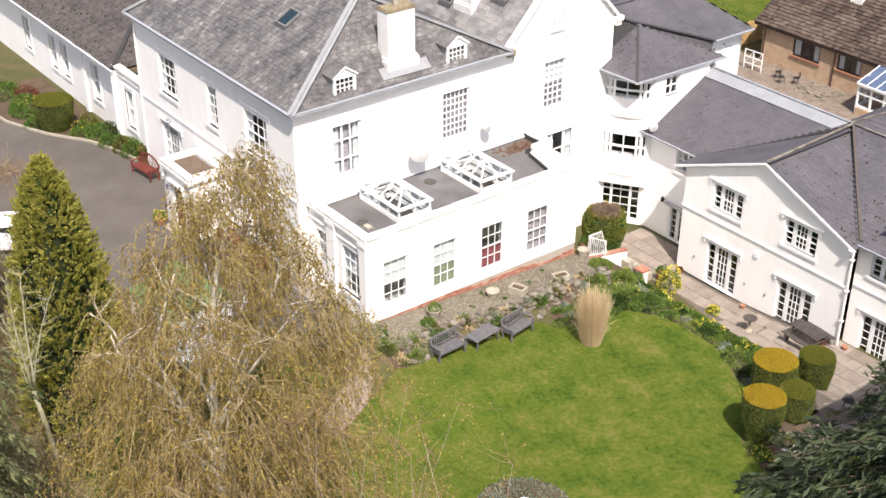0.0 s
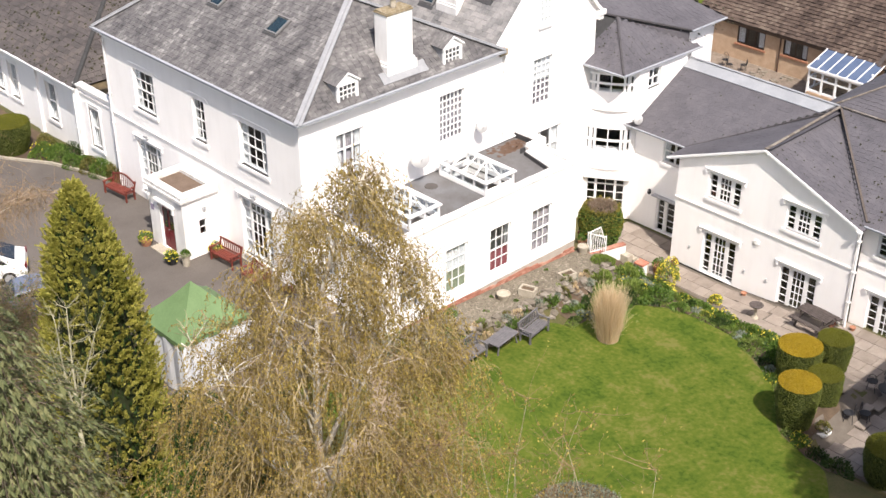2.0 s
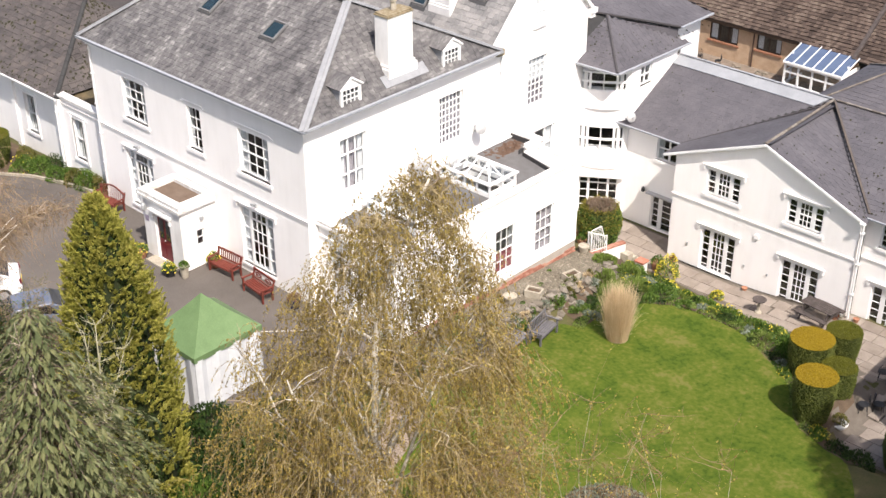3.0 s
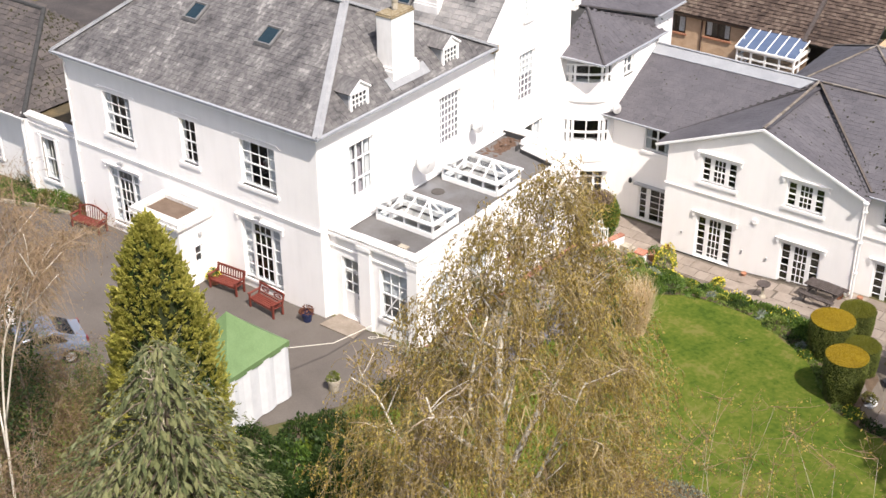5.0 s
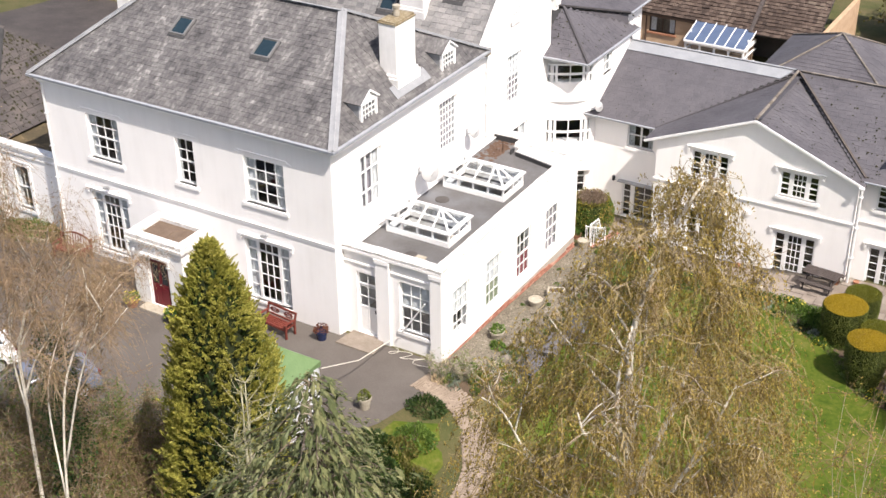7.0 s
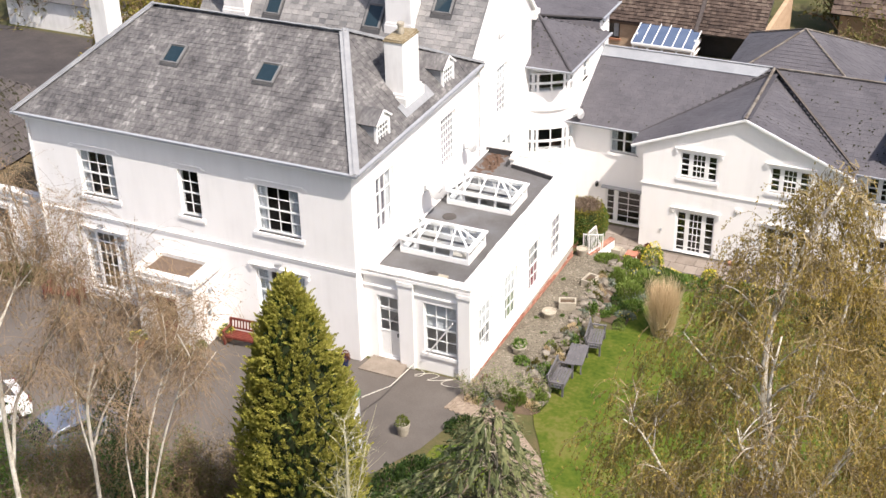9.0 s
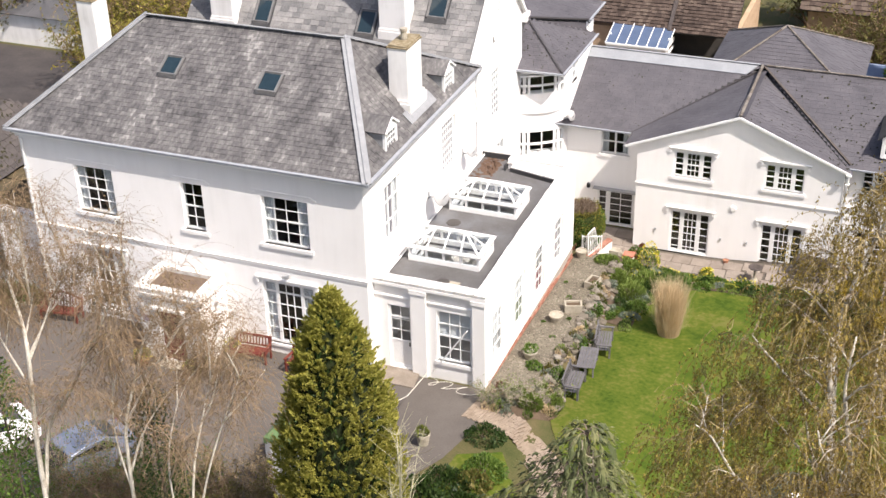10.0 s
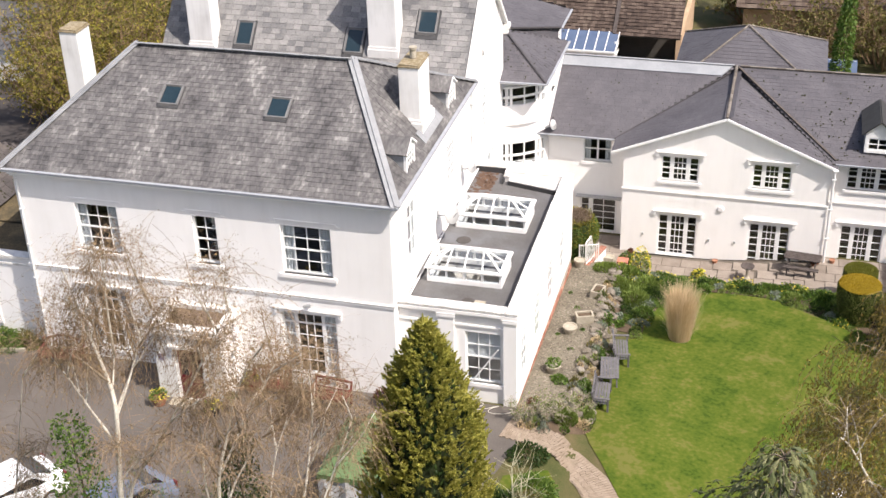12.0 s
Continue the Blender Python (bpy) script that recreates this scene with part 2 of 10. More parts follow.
BARK = surface("brown_bark", [(0.06, 0.045, 0.032), (0.13, 0.10, 0.075), (0.21, 0.17, 0.13)], 5, 40, 0.9, 0.3)
TWIG = surface("twig", [(0.11, 0.066, 0.038), (0.18, 0.117, 0.070), (0.26, 0.18, 0.113)], 1.5, 12, 0.85, 0)
PALE_TWIG = surface("pale_twig", [(0.22, 0.18, 0.13), (0.36, 0.31, 0.24), (0.46, 0.41, 0.34)], 1.5, 12, 0.85, 0)
BIRCH_LEAF = leafy("birch_catkin_leaf", [(0.11, 0.070, 0.024), (0.26, 0.182, 0.048), (0.42, 0.32, 0.082), (0.56, 0.445, 0.13)], 0.5)
CYPRESS_LEAF = leafy("golden_cypress_leaf", [(0.12, 0.135, 0.022), (0.24, 0.24, 0.042), (0.37, 0.345, 0.072), (0.52, 0.47, 0.13)], 0.3)
SPRUCE_LEAF = leafy("blue_spruce_needle", [(0.050, 0.066, 0.028), (0.102, 0.120, 0.050), (0.160, 0.170, 0.074), (0.245, 0.235, 0.115)], 0.25)
SPRUCE_LEAF_D = leafy("dark_spruce_needle", [(0.014, 0.022, 0.010), (0.028, 0.042, 0.018), (0.050, 0.068, 0.030), (0.085, 0.105, 0.050)], 0.15)
YEW_LEAF = leafy("clipped_yew_leaf", [(0.065, 0.085, 0.018), (0.105, 0.126, 0.026), (0.145, 0.16, 0.034)], 0.2)
YEW_GOLD = leafy("golden_yew_top", [(0.24, 0.165, 0.012), (0.37, 0.26, 0.018), (0.48, 0.345, 0.03)], 0.25)
YEW_OLIVE = leafy("olive_yew_top", [(0.075, 0.085, 0.010), (0.12, 0.125, 0.014), (0.17, 0.165, 0.02)], 0.2)
GREEN_LEAF = leafy("garden_leaf", [(0.030, 0.065, 0.012), (0.065, 0.125, 0.02), (0.11, 0.18, 0.03), (0.17, 0.23, 0.06)], 0.3)
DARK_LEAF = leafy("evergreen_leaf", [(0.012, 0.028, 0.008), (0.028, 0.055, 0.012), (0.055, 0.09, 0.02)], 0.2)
GREY_LEAF = leafy("grey_green_leaf", [(0.11, 0.14, 0.10), (0.20, 0.24, 0.18), (0.30, 0.33, 0.27)], 0.2)
LIME_LEAF = leafy("lime_green_leaf", [(0.10, 0.15, 0.03), (0.17, 0.235, 0.05), (0.25, 0.31, 0.09)], 0.35)
YELLOW_FLOWER = leafy("yellow_flower", [(0.52, 0.42, 0.03), (0.66, 0.57, 0.06), (0.76, 0.68, 0.14)], 0.3)
RED_LEAF = leafy("red_shrub_leaf", [(0.10, 0.04, 0.025), (0.17, 0.065, 0.04), (0.20, 0.11, 0.055)], 0.3)
STRAW = leafy("dry_grass", [(0.50, 0.38, 0.22), (0.66, 0.53, 0.34), (0.78, 0.66, 0.46)], 0.4)
MOSS = leafy("dead_flower", [(0.13, 0.085, 0.06), (0.23, 0.17, 0.125), (0.34, 0.275, 0.21)], 0.3)
OLIVE_LEAF = leafy("spring_shrub_leaf", [(0.055, 0.06, 0.014), (0.11, 0.11, 0.025), (0.17, 0.155, 0.045), (0.22, 0.18, 0.06)], 0.35)
YARD_LEAF = leafy("golden_olive_leaf", [(0.055, 0.06, 0.014), (0.15, 0.145, 0.027), (0.29, 0.25, 0.043), (0.42, 0.34, 0.068)], 0.35)
GREEN_CANVAS = surface("green_canvas", [(0.085, 0.14, 0.058), (0.115, 0.185, 0.078), (0.15, 0.22, 0.10)], 1.2, 20, 0.6, 0.05)
WHITE_CANVAS = surface("white_canvas", [(0.50, 0.515, 0.54), (0.64, 0.65, 0.665)], 2, 30, 0.55, 0.05)
CAR_WHITE = surface("white_car_paint", [(0.70, 0.71, 0.72), (0.78, 0.79, 0.80)], 2, 20, 0.2, 0, spec=0.6)
CAR_BLUE = surface("silver_blue_car_paint", [(0.18, 0.21, 0.28), (0.25, 0.28, 0.35)], 2, 20, 0.25, 0, metal=0.4, spec=0.6)
CAR_GLASS = surface("car_glass", [(0.012, 0.014, 0.018), (0.02, 0.023, 0.028)], 2, 20, 0.06, 0, spec=0.8)
RUBBER = surface("tyre_rubber", [(0.012, 0.012, 0.012), (0.025, 0.025, 0.025)], 6, 50, 0.8, 0.1)
HOSE = surface("cream_hose", [(0.55, 0.52, 0.45), (0.66, 0.63, 0.56)], 4, 30, 0.5, 0)
YELLOW_PLASTIC = surface("yellow_grit_bin", [(0.62, 0.48, 0.05), (0.70, 0.56, 0.09)], 4, 30, 0.5, 0)


# ---- building blocks ----
class Mesh:
    """Vertices and faces, gathered piece by piece."""

    def __init__(self):
        self.v, self.f = [], []

    def box(self, x0, x1, y0, y1, z0, z1):
        n = len(self.v)
        self.v += [(x0, y0, z0), (x1, y0, z0), (x1, y1, z0), (x0, y1, z0), (x0, y0, z1), (x1, y0, z1), (x1, y1, z1), (x0, y1, z1)]
        self.f += [tuple(n + i for i in q) for q in ((3, 2, 1, 0), (4, 5, 6, 7), (0, 1, 5, 4), (1, 2, 6, 5), (2, 3, 7, 6), (3, 0, 4, 7))]
        return self

    def ring(self, x0, x1, z0, z1, f, y0, y1):
        """An upright rectangular frame of bars f wide, from y0 to y1."""
        n = len(self.v)
        for y in (y0, y1):
            self.v += [(x0, y, z0), (x1, y, z0), (x1, y, z1), (x0, y, z1), (x0 + f, y, z0 + f), (x1 - f, y, z0 + f), (x1 - f, y, z1 - f), (x0 + f, y, z1 - f)]
        for i in range(4):
            j = (i + 1) % 4
            self.f += [tuple(n + k for k in q) for q in ((i, j, 4 + j, 4 + i), (12 + i, 12 + j, 8 + j, 8 + i), (8 + i, 8 + j, j, i), (4 + i, 4 + j, 12 + j, 12 + i))]
        return self

    def hring(self, x0, x1, y0, y1, w, z0, z1):
        """A level rectangular frame of bars w wide, mitred at its corners."""
        n = len(self.v)
        for z in (z0, z1):
            self.v += [(x0, y0, z), (x1, y0, z), (x1, y1, z), (x0, y1, z), (x0 + w, y0 + w, z), (x1 - w, y0 + w, z), (x1 - w, y1 - w, z), (x0 + w, y1 - w, z)]
        for i in range(4):
            j = (i + 1) % 4
            self.f += [tuple(n + k for k in q) for q in ((4 + i, 4 + j, j, i), (8 + i, 8 + j, 12 + j, 12 + i), (i, j, 8 + j, 8 + i), (12 + i, 12 + j, 4 + j, 4 + i))]
        return self

    def poly(self, *pts):
        n = len(self.v)
        self.v += [tuple(p) for p in pts]
        self.f.append(tuple(range(n, n + len(pts))))
        return self

    def slab(self, pts, thick):
        """A flat polygon with thickness, grown down along its normal."""
        pts = [Vector(p) for p in pts]
        nrm = (pts[1] - pts[0]).cross(pts[2] - pts[0]).normalized() * thick
        n, k = len(self.v), len(pts)
        self.v += [tuple(p) for p in pts] + [tuple(p - nrm) for p in pts]
        self.f.append(tuple(range(n, n + k)))
        self.f.append(tuple(range(n + 2 * k - 1, n + k - 1, -1)))
        for i in range(k):
            j = (i + 1) % k
            self.f.append((n + j, n + i, n + k + i, n + k + j))
        return self

    def prism(self, outline, z0, z1):
        """An outline in x and y, counter-clockwise, raised from z0 to z1."""
        return self.slab([(x, y, z1) for x, y in outline], z1 - z0)

    def beam(self, p, q, w, h):
        """A bar of width w and height h from p to q."""
        p, q = Vector(p), Vector(q)
        d = (q - p).normalized()
        side = d.cross(Vector((0, 0, 1)))
        side = side.normalized() if side.length > 1e-4 else Vector((1, 0, 0))
        up = side.cross(d) * (h / 2)
        side = side * (w / 2)
        n = len(self.v)
        for c in (p, q):
            self.v += [tuple(c - side - up), tuple(c + side - up), tuple(c + side + up), tuple(c - side + up)]
        self.f += [tuple(n + i for i in f) for f in ((0, 1, 2, 3)[::-1], (4, 5, 6, 7), (0, 1, 5, 4), (1, 2, 6, 5), (2, 3, 7, 6), (3, 0, 4, 7))]
        return self

    def tube(self, pts, radii, sides=6):
        n0 = len(self.v)
        for i, p in enumerate(pts):
            a = Vector(pts[max(i - 1, 0)])
            b = Vector(pts[min(i + 1, len(pts) - 1)])
            d = (b - a).normalized()
            s = d.cross(Vector((0.31, 0.95, 0.05))).normalized()
            t = d.cross(s)
            for k in range(sides):
                ang = 2 * math.pi * k / sides
                self.v.append(tuple(Vector(p) + (s * math.cos(ang) + t * math.sin(ang)) * radii[i]))
        for i in range(len(pts) - 1):
            for k in range(sides):
                a, b = n0 + i * sides + k, n0 + i * sides + (k + 1) % sides
                self.f.append((a, b, b + sides, a + sides))
        if sides > 3:
            self.f.append(tuple(range(n0 + sides - 1, n0 - 1, -1)))
            e = n0 + (len(pts) - 1) * sides
            self.f.append(tuple(range(e, e + sides)))
        return self

    def lathe(self, profile, sides=20, at=(0, 0, 0)):
        """A turned shape: profile of (radius, height) from the bottom up."""
        n0 = len(self.v)
        for r, z in profile:
            for k in range(sides):
                ang = 2 * math.pi * k / sides
                self.v.append((at[0] + r * math.cos(ang), at[1] + r * math.sin(ang), at[2] + z))
        for i in range(len(profile) - 1):
            for k in range(sides):
                a, b = n0 + i * sides + k, n0 + i * sides + (k + 1) % sides
                self.f.append((a, b, b + sides, a + sides))
        self.f.append(tuple(range(n0 + sides - 1, n0 - 1, -1)))
        e = n0 + (len(profile) - 1) * sides
        self.f.append(tuple(range(e, e + sides)))
        return self

    def data(self, name, smooth=False):
        me = bpy.data.meshes.new(name)
        me.from_pydata(self.v, [], self.f)
        if smooth:
            me.polygons.foreach_set("use_smooth", [True] * len(me.polygons))
        me.update()
        return me


def part(name, mesh, material, parent=None, label="", at=None, bevel=0.0, smooth=False):
    """One mesh object under a thing or a part."""
    me = mesh.data(name, smooth) if isinstance(mesh, Mesh) else mesh
    if not me.materials:
        me.materials.append(material)
    ob = new(name, me)
    ob.parent = parent
    if at is not None:
        ob.matrix_local = at
    if label:
        ob["label"] = label
    if bevel:
        mod = ob.modifiers.new("edge", "BEVEL")
        mod.width, mod.segments, mod.limit_method = bevel, 2, "ANGLE"
    return ob


def thing(name, label, category, group="", kind="", at=None):
    ob = new(name)
    ob.empty_display_size = 0.2
    if at is not None:
        ob.matrix_world = at
    return tagged(ob, label, category, group, kind)


def solid(name, mesh, material, label, category, group="", kind="", at=None, smooth=False):
    ob = part(name, mesh, material, None, label, at, smooth=smooth)
    return tagged(ob, label, category, group, kind)


def np_mesh(name, verts, faces):
    """A mesh out of arrays: faces of one size each."""
    me = bpy.data.meshes.new(name)
    verts, faces = np.asarray(verts, dtype=np.float32), np.asarray(faces, dtype=np.int32)
    k = faces.shape[1]
    me.vertices.add(len(verts))
    me.vertices.foreach_set("co", verts.ravel())
    me.loops.add(faces.size)
    me.loops.foreach_set("vertex_index", faces.ravel())
    me.polygons.add(len(faces))
    me.polygons.foreach_set("loop_start", np.arange(0, faces.size, k, dtype=np.int32))
    me.polygons.foreach_set("loop_total", np.full(len(faces), k, dtype=np.int32))
    me.update()
    me.validate()
    me.shade_flat()
    return me


def frame_at(x, y, z, turn=0.0):
    """A wall's own frame: x along it (to the right, seen from outside), y into it, z up; turn 0 faces -y, 90 faces +x."""
    return pose(x, y, z, 0, 0, turn)


def wall_mesh(length, z0, z1, thick, openings=()):
    """A wall with real holes: openings are (u0, u1, z0, z1)."""
    m = Mesh()
    us = sorted({0.0, length, *[o[0] for o in openings], *[o[1] for o in openings]})
    zs = sorted({z0, z1, *[o[2] for o in openings], *[o[3] for o in openings]})

    def full(i, j):
        if not (0 <= i < len(us) - 1 and 0 <= j < len(zs) - 1):
            return False
        u, z = (us[i] + us[i + 1]) / 2, (zs[j] + zs[j + 1]) / 2
        return not any(o[0] < u < o[1] and o[2] < z < o[3] for o in openings)

    for i in range(len(us) - 1):
        for j in range(len(zs) - 1):
            if not full(i, j):
                continue
            a, b, c, d = us[i], us[i + 1], zs[j], zs[j + 1]
            m.poly((a, 0, c), (b, 0, c), (b, 0, d), (a, 0, d))
            m.poly((b, thick, c), (a, thick, c), (a, thick, d), (b, thick, d))
            if not full(i - 1, j):
                m.poly((a, thick, c), (a, 0, c), (a, 0, d), (a, thick, d))
            if not full(i + 1, j):
                m.poly((b, 0, c), (b, thick, c), (b, thick, d), (b, 0, d))
            if not full(i, j - 1):
                m.poly((a, thick, c), (b, thick, c), (b, 0, c), (a, 0, c))
            if not full(i, j + 1):
                m.poly((a, 0, d), (b, 0, d), (b, thick, d), (a, thick, d))
    return m


UNIT_PANE = Mesh().box(0, 1, 0, 1, 0, 1).data("pane")
UNIT_PANE.materials.append(GLASS)


UNIT_BAR = Mesh().box(0, 1, 0, 1, 0, 1).data("glazing_bar")
UNIT_BAR.materials.append(PAINT)


def bar_box(parent, name, x, y, z, w, d, h):
    ob = new(name, UNIT_BAR)
    ob.parent = parent
    ob.matrix_local = Matrix.Translation((x, y, z)) @ Matrix.Diagonal((w, d, h, 1))
    return ob


def pane_box(parent, x, y, z, w, h, thick=0.008):
    ob = new("pane", UNIT_PANE)
    ob.parent = parent
    ob.matrix_local = Matrix.Translation((x, y, z)) @ Matrix.Diagonal((w, thick, h, 1))
    ob.visible_shadow = False
    return ob


def window(house, M, w, h, cols, rows, thick_cols=(), thick_rows=(), fr=0.07, bar=0.028, depth=0.11, sill=0.0, hood="", curtain="", solid_below=0, name="window", wide=None):
    """A glazed window or glazed door in an opening w by h whose lower left outer corner is M. cols: widths of the lights in parts;
    thick_cols and thick_rows: joints that are posts or rails; hood: 'label' or 'shelf' mould over it."""
    y0, y1 = depth, depth + 0.06
    ob = part(name, Mesh().ring(0, w, 0, h, fr, y0, y1), PAINT, house, at=M)
    tot = sum(cols)
    xs = [fr]
    for c in cols:
        xs.append(xs[-1] + (w - 2 * fr) * c / tot)
    rt = sum(rows)
    zs = [fr]
    for r in rows:
        zs.append(zs[-1] + (h - 2 * fr) * r / rt)
    big = wide or 0.09
    for i in range(1, len(cols)):
        t = big if i in thick_cols else bar
        bar_box(ob, "mullion" if i in thick_cols else "glazing_bar", xs[i] - t / 2, y0 + (0 if i in thick_cols else 0.012), fr, t, 0.063 if i in thick_cols else 0.042, h - 2 * fr)
    for j in range(1, len(rows)):
        t = 0.06 if j in thick_rows else bar
        bar_box(ob, "transom" if j in thick_rows else "glazing_bar", fr, y0 + 0.004 + (0 if j in thick_rows else 0.012), zs[j] - t / 2, w - 2 * fr, 0.046 if j in thick_rows else 0.034, t)
    if solid_below:
        z = zs[solid_below]
        part("panel", Mesh().box(fr, w - fr, y0 + 0.02, y1 - 0.02, fr, z), PAINT, ob)
    for i in range(len(cols)):
        for j in range(solid_below, len(rows)):
            pane_box(ob, xs[i] + 0.004, y0 + 0.032, zs[j] + 0.004, xs[i + 1] - xs[i] - 0.008, zs[j + 1] - zs[j] - 0.008)
    if sill:
        s = Mesh().box(-sill, w + sill, -0.065, depth, -0.15, 0.0).box(-sill + 0.04, w + sill - 0.04, -0.035, 0.004, -0.22, -0.15)
        part("sill", s, WHITE, ob)
    if hood == "label":
        a = 0.22
        s = Mesh().box(-a, w + a, -0.03, 0.02, h + 0.17, h + 0.24).box(-a - 0.14, -a, -0.03, 0.02, h + 0.09, h + 0.16).box(w + a, w + a + 0.14, -0.03, 0.02, h + 0.09, h + 0.16).box(-a, -a + 0.05, -0.027, 0.02, h + 0.10, h + 0.17).box(w + a - 0.05, w + a, -0.027, 0.02, h + 0.10, h + 0.17)
        part("hood_mould", s, WHITE, ob)
    elif hood == "shelf":
        a = 0.26
        s = Mesh().box(-a, w + a, -0.09, 0.02, h + 0.17, h + 0.225).box(-a + 0.05, w + a - 0.05, -0.05, 0.02, h + 0.12, h + 0.17)
        s.box(-a + 0.03, -a + 0.14, -0.07, 0.02, h - 0.05, h + 0.10).box(w + a - 0.14, w + a - 0.03, -0.07, 0.02, h - 0.05, h + 0.10)
        part("hood_mould", s, WHITE, ob)
    y = y1 + 0.025
    if "sides" in curtain:
        for x0, x1 in ((0.02, w * 0.25), (w * 0.76, w - 0.02)):
            n = 8
            k = Mesh()
            for i in range(n):
                a, b = x0 + (x1 - x0) * i / n, x0 + (x1 - x0) * (i + 1) / n
                k.poly((a, y + (i % 2) * 0.05, 0.02), (b, y + ((i + 1) % 2) * 0.05, 0.02), (b, y + ((i + 1) % 2) * 0.05, h - 0.02), (a, y + (i % 2) * 0.05, h - 0.02))
            part("curtain", k, CURTAIN, ob)
    if "net" in curtain:
        k = Mesh()
        n = 26
        for i in range(n):
            a, b = 0.02 + (w - 0.04) * i / n, 0.02 + (w - 0.04) * (i + 1) / n
            k.poly((a, y + 0.06 + (i % 2) * 0.04, 0.02), (b, y + 0.06 + ((i + 1) % 2) * 0.04, 0.02), (b, y + 0.06 + ((i + 1) % 2) * 0.04, h - 0.02), (a, y + 0.06 + (i % 2) * 0.04, h - 0.02))
        part("net_curtain", k, LILAC_NET, ob, "drawn lilac-grey curtain")
    if "top" in curtain:
        part("blind", Mesh().box(0.03, w - 0.03, y, y + 0.01, h * 0.5, h - 0.02), CURTAIN, ob, "white roller blind half down")
    if "red" in curtain:
        part("curtain", Mesh().box(0.03, w - 0.03, y, y + 0.01, 0.02, h * 0.5), BLIND_RED, ob, "dull red cloth behind the glass")
    if "green" in curtain:
        part("curtain", Mesh().box(0.03, w - 0.03, y, y + 0.01, 0.02, h * 0.5), BLIND_GREEN, ob, "sage green cloth behind the glass")
    return ob


UNIT_SLATE = Mesh()
UNIT_SLATE.v = [(0, 0, 0), (1, 0, 0), (1, 1, 0), (0, 1, 0), (0.012, 0, 1), (0.988, 0, 1), (1, 1, 1), (0, 1, 1)]
UNIT_SLATE.f = [(4, 5, 6, 7), (0, 1, 5, 4), (1, 2, 6, 5), (3, 0, 4, 7)]
SLATE_MESHES = {}


def roof_plane(house, outline, obj_mat, isl_mat, parts=0, course=0.24, width=0.30, thick=0.012, name="roof", deck=0.10, rough=1.0, seed=1):
    """One slope: a deck with lapped slates on it, course by course. outline starts with the eaves, left to right seen from outside."""
    pts = [Vector(p) for p in outline]
    u = (pts[1] - pts[0]).normalized()
    nrm = u.cross(pts[-1] - pts[0]).normalized()
    v = nrm.cross(u)
    flat = [((p - pts[0]).dot(u), (p - pts[0]).dot(v)) for p in pts]
    base = part(name, Mesh().slab(pts, deck), DECK, house)
    top = max(f[1] for f in flat)
    rng = random.Random(seed)
    spots = []
    row, y = 0, -0.03
    while y < top - 0.02:
        ym = min(max(y + course * 0.5, 0.001), top - 0.001)
        hits = []
        for i in range(len(flat)):
            (a, b), (c, d) = flat[i], flat[(i + 1) % len(flat)]
            if (b - ym) * (d - ym) < 0:
                hits.append(a + (c - a) * (ym - b) / (d - b))
        if len(hits) >= 2:
            lo, hi = min(hits), max(hits)
            x = lo - (width * 0.5 if row % 2 else 0)
            while x < hi - 0.02:
                w = width * rng.uniform(0.86, 1.14)
                a, b = max(x, lo), min(x + w, hi)
                if b - a > 0.04:
                    spots.append((a + 0.004, y + rng.uniform(-0.006, 0.006) * rough, b - a - 0.008, rng.uniform(0.75, 1.45) * rough))
                x += w
        row += 1
        y += course
    tilt = Matrix.Rotation(math.atan2(thick * 1.6, course * 1.35), 4, "X")
    base_m = Matrix((u.to_4d(), v.to_4d(), nrm.to_4d(), (0, 0, 0, 1))).transposed()
    base_m = Matrix(((u.x, v.x, nrm.x, pts[0].x), (u.y, v.y, nrm.y, pts[0].y), (u.z, v.z, nrm.z, pts[0].z), (0, 0, 0, 1)))
    key = obj_mat.name if obj_mat else ""
    if key and key not in SLATE_MESHES:
        me = UNIT_SLATE.data("slate")
        me.materials.append(obj_mat)
        SLATE_MESHES[key] = me
    singles, joined = spots[:parts], spots[parts:]
    for a, y, w, k in singles:
        ob = new("slate", SLATE_MESHES[key])
        ob.parent = base
        ob.matrix_local = base_m @ Matrix.Translation((a, y, thick * (0.8 + 0.35 * k))) @ tilt.inverted() @ Matrix.Diagonal((w, course * 1.3, thick * k, 1))
    if joined:
        unit = np.array([(*p, 1.0) for p in UNIT_SLATE.v])
        vs, fs = [], []
        face = np.array(UNIT_SLATE.f)
        for i, (a, y, w, k) in enumerate(joined):
            mm = np.array(base_m @ Matrix.Translation((a, y, thick * (0.8 + 0.35 * k))) @ tilt.inverted() @ Matrix.Diagonal((w, course * 1.3, thick * k, 1)))
            vs.append((unit @ mm.T)[:, :3])
            fs.append(face + 8 * i)
        me = np_mesh("slates", np.concatenate(vs), np.concatenate(fs))
        tagged(part("slates", me, isl_mat, base), kind="stuff")
    return base


def edge_strip(house, p, q, w, h, material, name, lift=0.03, label=""):
    p, q = Vector(p) + Vector((0, 0, lift)), Vector(q) + Vector((0, 0, lift))
    return part(name, Mesh().beam(p, q, w, h), material, house, label)


